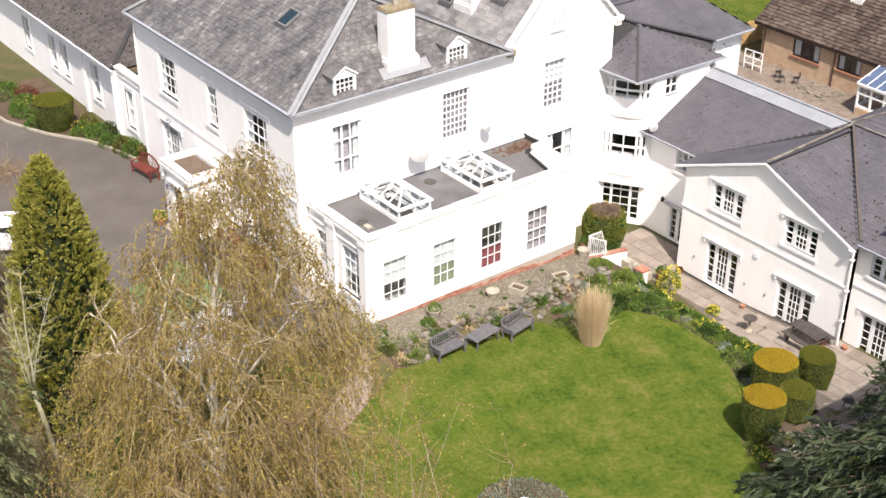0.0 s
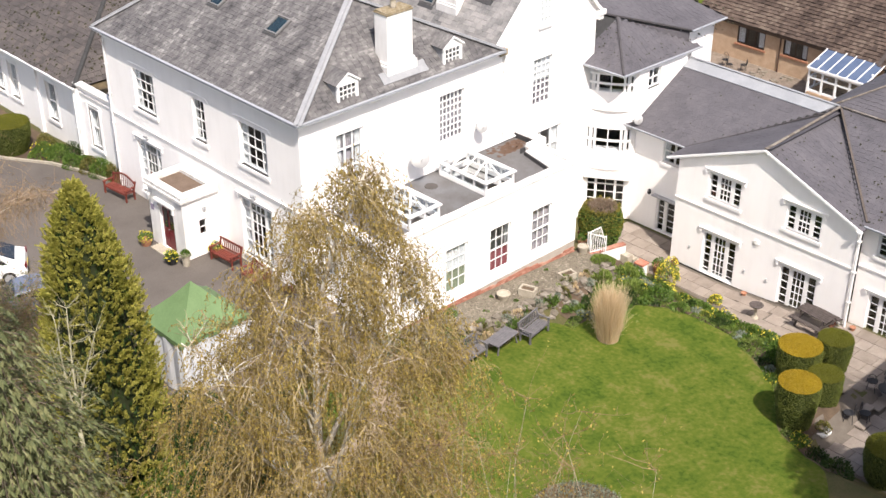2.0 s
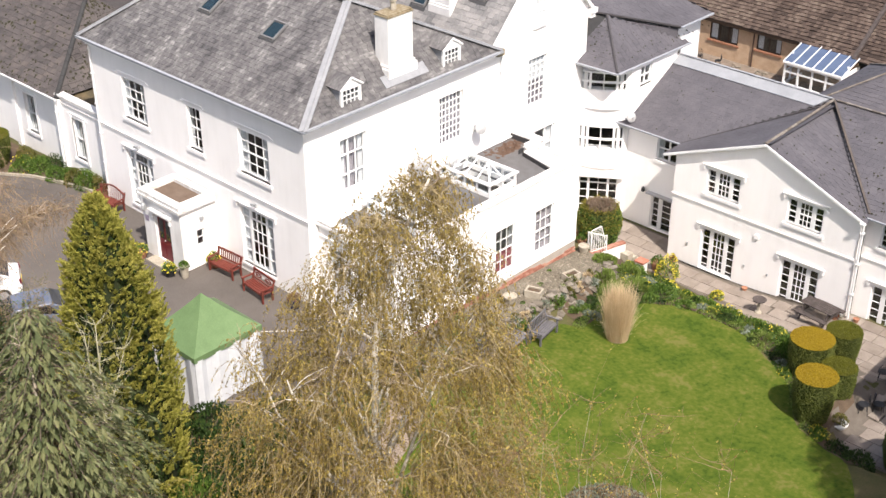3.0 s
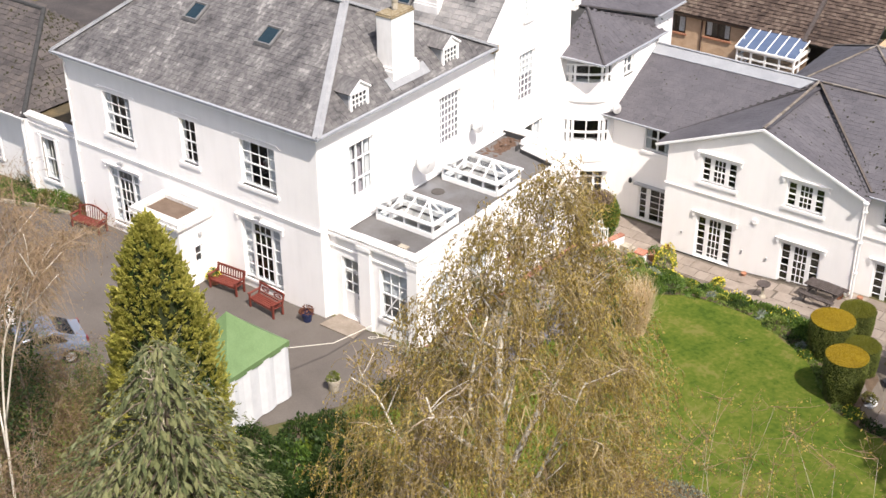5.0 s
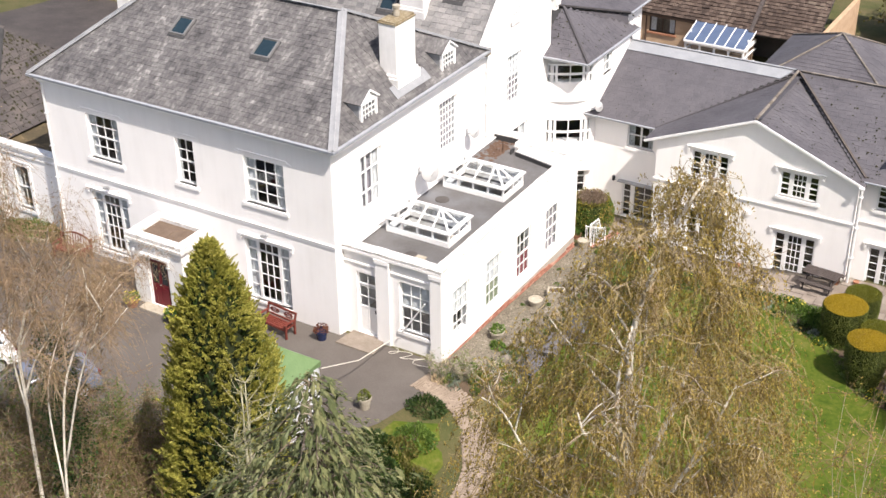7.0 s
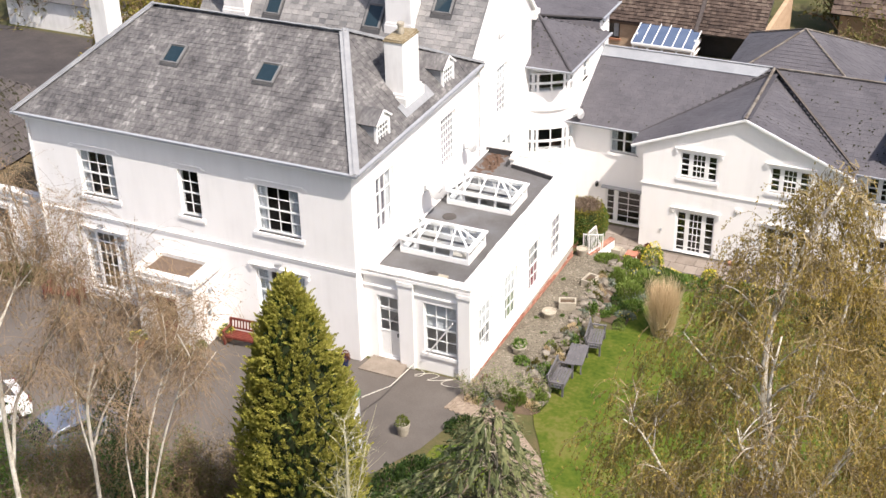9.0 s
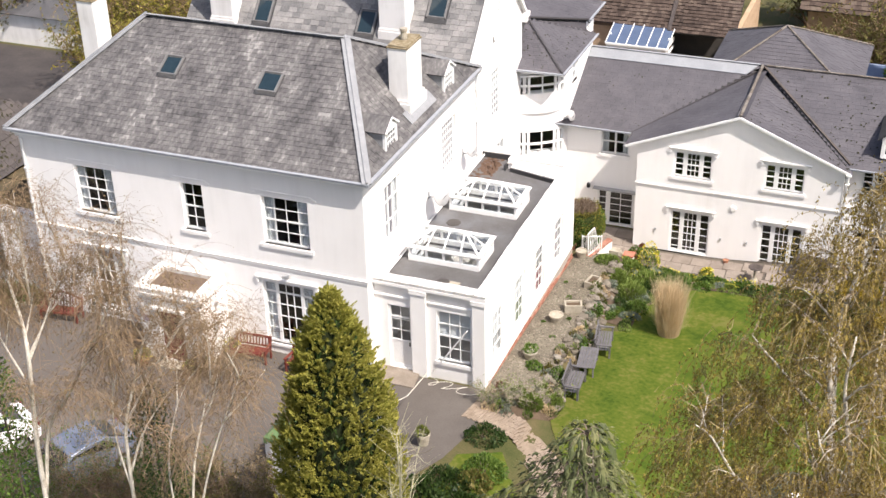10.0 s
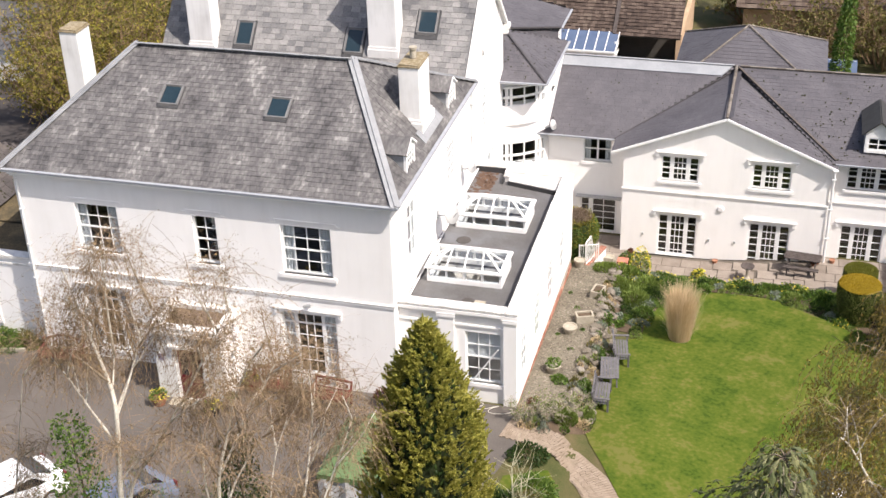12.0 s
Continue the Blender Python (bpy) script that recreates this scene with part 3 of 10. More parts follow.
def ridge_run(house, p, q, material, size=0.13, step=0.42, name="ridge_tiles"):
    """Half-round ridge tiles, end to end with small laps."""
    p, q = Vector(p), Vector(q)
    d = q - p
    n = max(1, int(d.length / step))
    side = d.normalized().cross(Vector((0, 0, 1))).normalized()
    m = Mesh()
    for i in range(n):
        a, b = p + d * (i / n), p + d * ((i + 0.985) / n)
        k = len(m.v)
        for c, s in ((a, 1.06), (b, 1.0)):
            for ang in (-0.15, 0.6, 1.2, 1.94, 2.54, 3.29):
                m.v.append(tuple(c + side * (math.cos(ang) * size * s) + Vector((0, 0, math.sin(ang) * size * 0.8 * s + 0.01))))
        for j in range(5):
            m.f.append((k + j + 1, k + j, k + 6 + j, k + 7 + j))
        m.f.append(tuple(k + j for j in range(6)))
    return part(name, m, material, house)


def downpipe(house, x, y, z0, z1, r=0.045, material=PIPE):
    m = Mesh().tube([(x, y, z0), (x, y, z1)], [r, r], 8)
    z = z0 + 0.4
    while z < z1:
        m.box(x - r * 1.5, x + r * 1.5, y - r * 1.5, y + r * 1.5, z, z + 0.06)
        z += 1.5
    return part("downpipe", m, material, house)


def gutter(house, p, q, material=PIPE, size=0.11):
    p, q = Vector(p), Vector(q)
    m = Mesh().beam(p, q, size, size * 0.8)
    m.beam(p + Vector((0, 0, size * 0.42)), q + Vector((0, 0, size * 0.42)), size * 1.25, 0.018)
    return part("gutter", m, material, house)


# ---- ground ----
def ease(a, b, x):
    t = min(1.0, max(0.0, (x - a) / (b - a)))
    return t * t * (3 - 2 * t)


def terrain(x, y):
    """Height of the ground: the drive in front, a gravel terrace, the sunk lawn, the lower patio and the land behind."""
    lawn = max(-1.58, min(-0.95, -1.05 - 0.085 * (y - 1.5)))
    lawn = lawn + (-1.62 - lawn) * ease(8.0, 13.0, x)
    patio = -2.30 - 0.11 * max(0.0, min(6.0, y - 9.5)) * (1 - 0.75 * ease(9.0, 16.0, x))
    low = max(ease(12.1, 15.0, y), ease(18.7, 19.6, x) * ease(7.2, 8.6, y))
    z = lawn + (patio - lawn) * low
    terrace = -0.42 - 0.05 * max(0.0, min(12.0, y))
    z = z + (terrace - z) * (1 - ease(6.25, 6.95, x)) * (1 - ease(12.6, 14.2, y))
    drive = -0.35
    z = z + (drive - z) * (1 - ease(4.2, 6.2, x)) * (1 - ease(-0.2, 0.9, y))
    z = z + (-0.35 - z) * (1 - ease(-15.0, -14.0, x)) * (1 - ease(2.0, 10.0, y))
    z -= 0.45 * (1 - ease(-24.0, -15.0, x)) * (1 - ease(2.0, 10.0, y))
    z = z + (-2.6 - z) * ease(-9.0, -22.0, -abs(y)) * (1 if y < 0 else 0) if y < -9 else z
    if y > 18.5:
        z = z + (-4.2 - z) * ease(18.5, 34.0, y)
    return z


def ground_sheet():
    def line(lo, hi, inner, step):
        a = list(np.arange(inner[0], inner[1] + 1e-6, step))
        s, left, right = 2.0, [], []
        c = inner[0]
        while c > lo:
            c -= s
            s *= 1.45
            left.append(max(c, lo))
        s, c = 2.0, inner[1]
        while c < hi:
            c += s
            s *= 1.45
            right.append(min(c, hi))
        return left[::-1] + a + right

    xs, ys = line(-1500, 1500, (-30, 34), 0.5), line(-1500, 1500, (-24, 50), 0.5)
    verts = [(x, y, terrain(x, y)) for y in ys for x in xs]
    n = len(xs)
    faces = [(j * n + i, j * n + i + 1, (j + 1) * n + i + 1, (j + 1) * n + i) for j in range(len(ys) - 1) for i in range(n - 1)]
    me = np_mesh("ground", verts, faces)
    me.polygons.foreach_set("use_smooth", [True] * len(me.polygons))
    return me


tagged(part("ground", ground_sheet(), ROUGH_GRASS), "rough grass and leaf litter under the trees", "ground", kind="structure")


def draped(name, outline, material, lift, label, category, step=0.5, kind="structure", inner=None):
    """A sheet that lies on the ground inside an outline (x, y), trimmed cell by cell at its edge."""
    pts = [Vector((x, y, 0)) for x, y in outline]
    xs0, xs1 = min(p.x for p in pts), max(p.x for p in pts)
    ys0, ys1 = min(p.y for p in pts), max(p.y for p in pts)
    bm = bmesh.new()
    xs0, ys0 = math.floor(xs0 / step) * step, math.floor(ys0 / step) * step
    nx, ny = int((xs1 - xs0) / step) + 1, int((ys1 - ys0) / step) + 1
    face = bm.faces.new([bm.verts.new((p.x, p.y, 0)) for p in pts])
    bmesh.ops.triangulate(bm, faces=[face])
    for i in range(1, nx):
        bmesh.ops.bisect_plane(bm, geom=bm.verts[:] + bm.edges[:] + bm.faces[:], plane_co=(xs0 + i * step, 0, 0), plane_no=(1, 0, 0))
    for j in range(1, ny):
        bmesh.ops.bisect_plane(bm, geom=bm.verts[:] + bm.edges[:] + bm.faces[:], plane_co=(0, ys0 + j * step, 0), plane_no=(0, 1, 0))
    bmesh.ops.recalc_face_normals(bm, faces=bm.faces[:])
    for f in bm.faces:
        if f.normal.z < 0:
            f.normal_flip()
    for v in bm.verts:
        v.co.z = terrain(v.co.x, v.co.y) + lift
    for f in bm.faces:
        f.smooth = True
    me = bpy.data.meshes.new(name)
    bm.to_mesh(me)
    bm.free()
    ob = part(name, me, material)
    return tagged(ob, label, category, kind=kind)


def curve_pts(ctrl, n=8):
    """A smooth closed outline through the control points."""
    out = []
    k = len(ctrl)
    for i in range(k):
        p0, p1, p2, p3 = (Vector((*ctrl[(i + d) % k], 0)) for d in (-1, 0, 1, 2))
        for s in range(n):
            t = s / n
            q = 0.5 * ((2 * p1) + (p2 - p0) * t + (2 * p0 - 5 * p1 + 4 * p2 - p3) * t * t + (3 * p1 - p0 - 3 * p2 + p3) * t ** 3)
            out.append((q.x, q.y))
    return out


PATH_SAND = surface("path_sand", [(0.19, 0.15, 0.11), (0.27, 0.215, 0.165)], 3, 30, 0.95, 0.2)
LAWN_EDGE = [(6.9, 0.6), (7.0, 4.0), (7.0, 7.0), (8.0, 7.9), (8.1, 9.2), (8.6, 10.9), (10.2, 12.0), (13.0, 12.1), (14.8, 11.2), (16.3, 10.3), (17.3, 9.0), (18.3, 7.9), (20.6, 7.2), (22.6, 3.5), (23.0, -2.0), (19.0, -8.0), (9.9, -9.0), (9.15, -4.3), (8.0, -1.75)]
draped("lawn", curve_pts(LAWN_EDGE, 5), LAWN, 0.03, "mown green lawn with paler dry patches", "lawn")
draped("lawn_strip", [(4.2, -9.0), (7.6, -9.5), (7.2, -4.2), (6.2, -2.9), (4.8, -3.6)], LAWN, 0.03, "small piece of lawn beside the brick path", "lawn")
draped("road", [(-45, -12), (-20, -10.5), (-6, -10.5), (1.5, -9.0), (2.4, -7.6), (3.5, -5.8), (4.4, -4.0), (4.9, -1.9), (4.5, 0.35), (-14.6, 0.0), (-15.4, -0.4), (-19.4, -1.3), (-25.0, -3.7), (-32, -6.0), (-45, -8.0)], TARMAC, 0.02, "worn grey tarmac drive before the house", "drive")
draped("gravel_bed", [(4.42, 0.55), (6.2, 0.8), (6.45, 4.0), (6.4, 8.0), (6.2, 11.5), (5.6, 12.6), (4.42, 12.4)], GRAVEL, 0.02, "pea gravel strip along the garden room", "gravel")
draped("flower_bed", [(4.5, -1.0), (6.2, -0.9), (7.2, 0.3), (7.0, 1.6), (6.2, 0.85), (4.5, 0.5)], SOIL, 0.035, "planted soil bed at the corner", "flower bed")
draped("border_bed", [(6.3, 11.0), (6.6, 8.2), (8.0, 8.0), (8.2, 9.4), (8.7, 11.1), (10.2, 12.15), (13.0, 12.25), (14.9, 11.35), (16.45, 10.45), (17.45, 9.12), (18.4, 8.02), (20.6, 7.35), (21.5, 8.4), (19.0, 8.6), (18.9, 11.0), (17.0, 13.2), (13.4, 14.7), (10.0, 15.0), (6.2, 13.9)], SOIL, 0.035, "curved flower border between lawn and patio", "flower bed")
RBX, RBY = 16.0, -0.95
draped("round_bed", [(RBX + 1.8 * math.cos(i * math.pi / 16), RBY + 1.8 * math.sin(i * math.pi / 16)) for i in range(32)], SOIL, 0.045, "round soil bed in the lawn", "flower bed")
draped("front_bed", [(-30, -4.2), (-25.0, -3.55), (-19.4, -1.15), (-15.5, -0.3), (-14.8, 0.4), (-30, 0.5)], SOIL, 0.05, "planted bed under the side wing", "flower bed")
draped("brick_path_base", [(4.3, -1.5), (5.6, -1.75), (6.4, -2.1), (7.2, -2.95), (7.85, -4.0), (8.25, -5.3), (8.35, -6.8), (9.45, -6.8), (9.35, -5.1), (8.95, -3.6), (8.2, -2.2), (7.0, -1.05), (5.7, -0.55), (4.4, -0.3)], PATH_SAND, 0.03, "sandy bed of the brick path", "path")

# kerb along the bed by the side wing
kerb = Mesh()
for (ax, ay), (bx, by) in zip([(-30, -4.25), (-25.0, -3.6), (-22, -2.5), (-19.4, -1.2), (-17.4, -0.7)], [(-25.0, -3.6), (-22, -2.5), (-19.4, -1.2), (-17.4, -0.7), (-15.4, -0.35)]):
    n = max(1, int(math.hypot(bx - ax, by - ay) / 0.9))
    for i in range(n):
        p = (ax + (bx - ax) * i / n, ay + (by - ay) * i / n)
        q = (ax + (bx - ax) * (i + 0.98) / n, ay + (by - ay) * (i + 0.98) / n)
        kerb.beam((*p, terrain(*p) + 0.06), (*q, terrain(*q) + 0.06), 0.12, 0.16)
solid("kerb", kerb, CLAY, "pale stone kerb round the front bed", "kerb", kind="structure")


# ---- main house ----
EAVE, RIDGE = 7.62, 10.80
house = thing("main_house", "two-storey white rendered villa with a hipped slate roof", "house")
FRONT = [  # x, z, width, height of the openings in the front wall
    (-12.25, 4.50, 1.72, 1.98), (-7.52, 4.50, 0.92, 1.98), (-4.12, 4.50, 1.90, 1.98),
    (-12.55, 0.10, 1.95, 2.72), (-4.40, 0.10, 2.15, 2.72)]
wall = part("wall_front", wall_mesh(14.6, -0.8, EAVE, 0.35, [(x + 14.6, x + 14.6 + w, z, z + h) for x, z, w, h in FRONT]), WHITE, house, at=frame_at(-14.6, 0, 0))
SIDE = [(1.88, 4.15, 1.45, 2.38), (7.67, 4.25, 1.50, 2.28)]
part("wall_side", wall_mesh(11.45 - 0.35, -1.5, EAVE, 0.35, [(y - 0.35, y - 0.35 + w, z, z + h) for y, z, w, h in SIDE]), WHITE, house, at=frame_at(0, 0.35, 0, 90))
part("wall_left", wall_mesh(11.1, -1.5, EAVE, 0.35), WHITE, house, at=frame_at(-14.6, 11.45, 0, -90))
part("wall_back", wall_mesh(13.9, -1.5, EAVE, 0.3), WHITE, house, at=frame_at(-0.35, 11.45, 0, 180))
# added floor and partitions, coloured dark as unlit rooms behind the glass
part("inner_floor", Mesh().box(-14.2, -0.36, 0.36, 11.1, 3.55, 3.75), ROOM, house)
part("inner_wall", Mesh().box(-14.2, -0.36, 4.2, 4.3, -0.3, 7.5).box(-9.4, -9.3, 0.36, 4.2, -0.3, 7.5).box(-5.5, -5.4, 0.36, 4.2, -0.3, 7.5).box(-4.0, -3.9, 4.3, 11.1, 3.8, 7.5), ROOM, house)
# string course, cornice, gutter
for z0, z1, o in ((3.50, 3.60, 0.04), (3.60, 3.64, 0.06)):
    part("string_course", Mesh().box(-14.6 - o, o, -o, 0.0, z0, z1), WHITE, house)
for z0, z1, o in ((7.40, 7.50, 0.08), (7.50, 7.60, 0.15), (7.60, 7.70, 0.22)):
    part("cornice", Mesh().prism([(-14.6 - o, -o), (o, -o), (o, 11.3), (0.002, 11.3), (0.002, -0.002), (-14.602, -0.002), (-14.602, 11.3), (-14.6 - o, 11.3)], z0, z1), WHITE, house)
gutter(house, (-14.98, -0.30, 7.72), (0.36, -0.30, 7.72), EAVES_GREY)
gutter(house, (0.36, -0.34, 7.72), (0.36, 11.35, 7.72), EAVES_GREY)
# roof: four hipped slopes
E0, E1, E2, E3 = (-14.95, -0.28, 7.70), (0.34, -0.28, 7.70), (0.34, 11.35, 7.70), (-14.95, 11.35, 7.70)
RL, RR = (-11.60, 5.25, RIDGE), (-2.86, 5.25, RIDGE)
roof_plane(house, [E0, E1, RR, RL], SLATE_OBJ, SLATE_ISL, 300, course=0.205, width=0.27, name="roof_front", seed=3, rough=0.95)
roof_plane(house, [E1, E2, RR], SLATE_OBJ, SLATE_ISL, 200, course=0.215, width=0.29, name="roof_side", seed=4, rough=1.0)
roof_plane(house, [E2, E3, RL, RR], SLATE_OBJ, SLATE_ISL, 0, course=0.26, width=0.34, name="roof_back", seed=5)
roof_plane(house, [E3, E0, RL], SLATE_OBJ, SLATE_ISL, 0, course=0.24, width=0.33, name="roof_left", seed=6)
for p, q, w in ((E1, RR, 0.36), (E0, RL, 0.30), (E2, RR, 0.26)):
    strip = edge_strip(house, p, q, w, 0.035, LEAD, "hip_flashing", 0.08)
    part("hip_roll", Mesh().beam(Vector(p) + Vector((0, 0, 0.12)), Vector(q) + Vector((0, 0, 0.12)), 0.075, 0.06), LEAD, strip)
ridge_run(house, Vector(RL) + Vector((0, 0, 0.02)), Vector(RR) + Vector((0, 0, 0.0)), LEAD, 0.065, 0.5)


def on_front(y):
    return 7.70 + (y + 0.28) * (RIDGE - 7.70) / 5.53


def skylight(parent, x0, x1, y0, y1, zf, name="skylight", wide_flash=0.09):
    """A roof window lying on a slope that rises with y: zf gives the roof's height at y."""
    a, b = zf(y0) + 0.05, zf(y1) + 0.05
    up = 0.07
    m = Mesh()
    for p, q in (((x0, y0), (x1, y0)), ((x0, y1), (x1, y1)), ((x0, y0), (x0, y1)), ((x1, y0), (x1, y1))):
        m.beam((p[0], p[1], zf(p[1]) + up), (q[0], q[1], zf(q[1]) + up), 0.085, 0.12)
    ob = part(name, m, SKY_FRAME, parent, "dark-framed roof window")
    fl = Mesh().slab([(x0 - wide_flash - 0.05, y0 - wide_flash - 0.1, zf(y0 - wide_flash - 0.1) + 0.048), (x1 + wide_flash + 0.05, y0 - wide_flash - 0.1, zf(y0 - wide_flash - 0.1) + 0.048), (x1 + wide_flash + 0.05, y1 + wide_flash, zf(y1 + wide_flash) + 0.048), (x0 - wide_flash - 0.05, y1 + wide_flash, zf(y1 + wide_flash) + 0.048)], 0.02)
    part("flashing", fl, FELT_UP, ob)
    part("pane", Mesh().slab([(x0, y0, a + 0.03), (x1, y0, a + 0.03), (x1, y1, b + 0.03), (x0, y1, b + 0.03)], 0.015), SKY_PANE, ob)
    return ob


SKY_FRAME = surface("roof_window_frame", [(0.12, 0.12, 0.12), (0.19, 0.185, 0.18)], 4, 30, 0.5, 0.02)
SKY_PANE = surface("roof_window_glass", [(0.012, 0.024, 0.032), (0.02, 0.036, 0.046)], 2, 20, 0.05, 0, spec=0.55)
skylight(house, -9.72, -8.98, 2.78, 3.55, on_front, wide_flash=0.02)
skylight(house, -5.42, -4.62, 2.62, 3.40, on_front, wide_flash=0.02)

# windows of the house
four = [1, 1, 1, 1]
for i, (x, z, w, h) in enumerate(FRONT[:3]):
    cols = [1, 1] if w < 1.2 else [0.8, 1, 1, 0.8]
    window(house, frame_at(x, 0, z), w, h, cols, four, thick_rows=(2,), sill=0.14, hood="label", curtain="sides" if i != 1 else "")
for x, z, w, h in FRONT[3:]:
    ob = window(house, frame_at(x, 0, z), w, h, [0.56, 0.44, 0.36, 0.44, 0.56], [1.0, 1.05, 0.95, 0.95, 0.7], thick_cols=(1, 4), thick_rows=(4,), hood="shelf", curtain="sides", solid_below=0, wide=0.13)
    part("threshold", Mesh().box(0.0, w, -0.06, 0.1, -0.12, 0.0), WHITE, ob)
    part("lamp", Mesh().beam((w / 2 - 0.1, -0.16, h + 0.42), (w / 2 + 0.16, -0.10, h + 0.46), 0.10, 0.10).beam((w / 2 + 0.05, -0.1, h + 0.44), (w / 2 + 0.05, 0.02, h + 0.44), 0.04, 0.04), GREY_METAL, ob, "small grey floodlight")
for i, (y, z, w, h) in enumerate(SIDE):
    if i == 0:
        window(house, frame_at(0, y, z, 90), w, h, [1, 1, 1], [0.9, 1.2, 0.9], thick_rows=(2,), thick_cols=(1,), fr=0.09, bar=0.07, curtain="sides net")
    else:
        window(house, frame_at(0, y, z, 90), w, h, [1] * 6, [1] * 7, thick_rows=(), bar=0.045, curtain="net", fr=0.06)
downpipe(house, -14.45, -0.07, -0.4, 7.3)
part("corner_band", Mesh().box(-0.02, 0.012, 0.02, 0.5, 3.66, 7.38), WHITE, house)


# chimneys
def chimney(parent, x0, x1, y0, y1, z0, z1, base=0.14, base_h=0.9, pots=1, cap=True, lead=True, cap_mat=None):
    m = Mesh().box(x0, x1, y0, y1, z0, z1)
    ob = part("chimney", m, OLD_WHITE, parent, bevel=0.02)
    part("plinth", Mesh().box(x0 - 0.06, x1 + base, y0 - base, y1 + base, z0 - 0.3, z0 + base_h).box(x0 - 0.03, x1 + base * 0.5, y0 - base * 0.5, y1 + base * 0.5, z0 + base_h, z0 + base_h + 0.12), OLD_WHITE, ob)
    if cap:
        part("cap", Mesh().box(x0 - 0.03, x1 + 0.03, y0 - 0.03, y1 + 0.03, z1, z1 + 0.05).slab([(x0 + 0.02, y0 + 0.02, z1 + 0.12), (x1 - 0.02, y0 + 0.02, z1 + 0.10), (x1 - 0.02, y1 - 0.02, z1 + 0.14), (x0 + 0.02, y1 - 0.02, z1 + 0.11)], 0.07), cap_mat or LICHEN, ob, "lichen-stained mortar cap")
    for i in range(pots):
        c = (x0 + x1) / 2, y0 + (y1 - y0) * (i + 0.75) / (pots + 0.5), z1 + 0.15
        part("pot", Mesh().lathe([(0.13, 0), (0.12, 0.3), (0.15, 0.33), (0.15, 0.42), (0.11, 0.42)], 12, c), CLAY, ob)
    return ob


LICHEN = surface("lichen_cap", [(0.12, 0.10, 0.065), (0.23, 0.185, 0.11), (0.40, 0.36, 0.29)], 6, 40, 0.95, 0.3)
chimney(house, -1.02, -0.24, 4.95, 6.35, 8.1, 10.75, base=0.13, base_h=0.50, pots=1)
chimney(house, -15.02, -14.25, 5.35, 6.35, 6.6, 11.0, base=0.03, base_h=0.3, pots=0)
part("lead_apron", Mesh().slab([(0.10, 4.45, 8.02), (0.10, 6.95, 8.02), (-0.28, 6.95, 8.40), (-0.28, 4.45, 8.40)], 0.03), LEAD, house)


def dormer(parent, yc, w=1.1, h=0.86, face=0.08, z0=7.86, depth=0.85, rise=0.34):
    """A small gabled dormer on the slope that faces +x."""
    y0, y1 = yc - w / 2, yc + w / 2
    m = wall_mesh(w, 0, h, 0.10, [(0.12, w - 0.12, 0.1, h - 0.12)])
    ob = part("dormer", m, PAINT, parent, at=frame_at(face, y0, z0, 90))
    g = Mesh().poly((0, 0, h), (w, 0, h), (w / 2, 0, h + w * rise)).poly((w, 0.1, h), (0, 0.1, h), (w / 2, 0.1, h + w * rise))
    part("gable", g, PAINT, ob)
    part("cheek", Mesh().box(0.0, 0.05, 0.1, depth, -0.4, h).box(w - 0.05, w, 0.1, depth, -0.4, h), LEAD, ob)
    o = 0.07
    z = h + w * rise
    r = Mesh().slab([(-o, -0.05, h - o * 0.68), (w / 2, -0.05, z), (w / 2, depth + 0.35, z), (-o, depth + 0.35, h - o * 0.68)][::-1], 0.05)
    r.slab([(w / 2, -0.05, z), (w + o, -0.05, h - o * 0.68), (w + o, depth + 0.35, h - o * 0.68), (w / 2, depth + 0.35, z)][::-1], 0.05)
    part("dormer_roof", r, SLATE_ISL, ob)
    b = Mesh().beam((-o, -0.06, h - o * 0.68 + 0.01), (w / 2, -0.06, z + 0.01), 0.03, 0.07).beam((w / 2, -0.06, z + 0.01), (w + o, -0.06, h - o * 0.68 + 0.01), 0.03, 0.07)
    part("barge_board", b, PAINT, ob)
    ww, hh = w - 0.24, h - 0.22
    for i in range(5):
        bar_box(ob, "glazing_bar", 0.12 + ww * i / 4 - 0.018, 0.03, 0.1, 0.036, 0.04, hh)
    for i in range(4):
        bar_box(ob, "glazing_bar", 0.12, 0.034, 0.1 + hh * i / 3 - 0.018, ww, 0.032, 0.036)
    pane_box(ob, 0.12, 0.05, 0.1, ww, hh)
    return ob


dormer(house, 2.53)
dormer(house, 8.37)


# satellite dishes on the side wall
DISH_GREY = surface("dull_dish_grey", [(0.36, 0.36, 0.36), (0.46, 0.46, 0.455)], 4, 30, 0.7, 0.02)


def dish(x, y, z, r, aim=(0.80, -0.30, 0.30), material=DISH_GREY):
    a = Vector(aim).normalized()
    q = a.to_track_quat("Z", "Y").to_matrix().to_4x4()
    ob = thing("satellite_dish", "grey metal satellite dish bracketed to the white wall", "satellite dish", at=Matrix.Translation((x, y, z)))
    prof = [(0.01, 0.0)] + [(r * i / 7, 0.22 * r * (i / 7) ** 2) for i in range(1, 8)] + [(r * 0.98, 0.22 * r + 0.015)]
    part("bowl", Mesh().lathe(prof, 28), material, ob, at=Matrix.Translation(a * 0.25) @ q, smooth=True)
    part("arm", Mesh().tube([(0, 0, -0.1), tuple(a * 0.3)], [0.025, 0.025], 6).tube([tuple(a * 0.27 - Vector((0, 0, r * 0.8))), tuple(a * (0.25 + r * 0.9))], [0.015, 0.015], 6), GREY_METAL, ob)
    part("bracket", Mesh().box(-x - 0.0, -x + 0.03, -0.08, 0.08, -0.2, 0.1).tube([(-x, 0, -0.1), (0, 0, -0.1)], [0.03, 0.03], 6), GREY_METAL, ob)
    return ob


dish(0.30, 6.05, 4.30, 0.45)
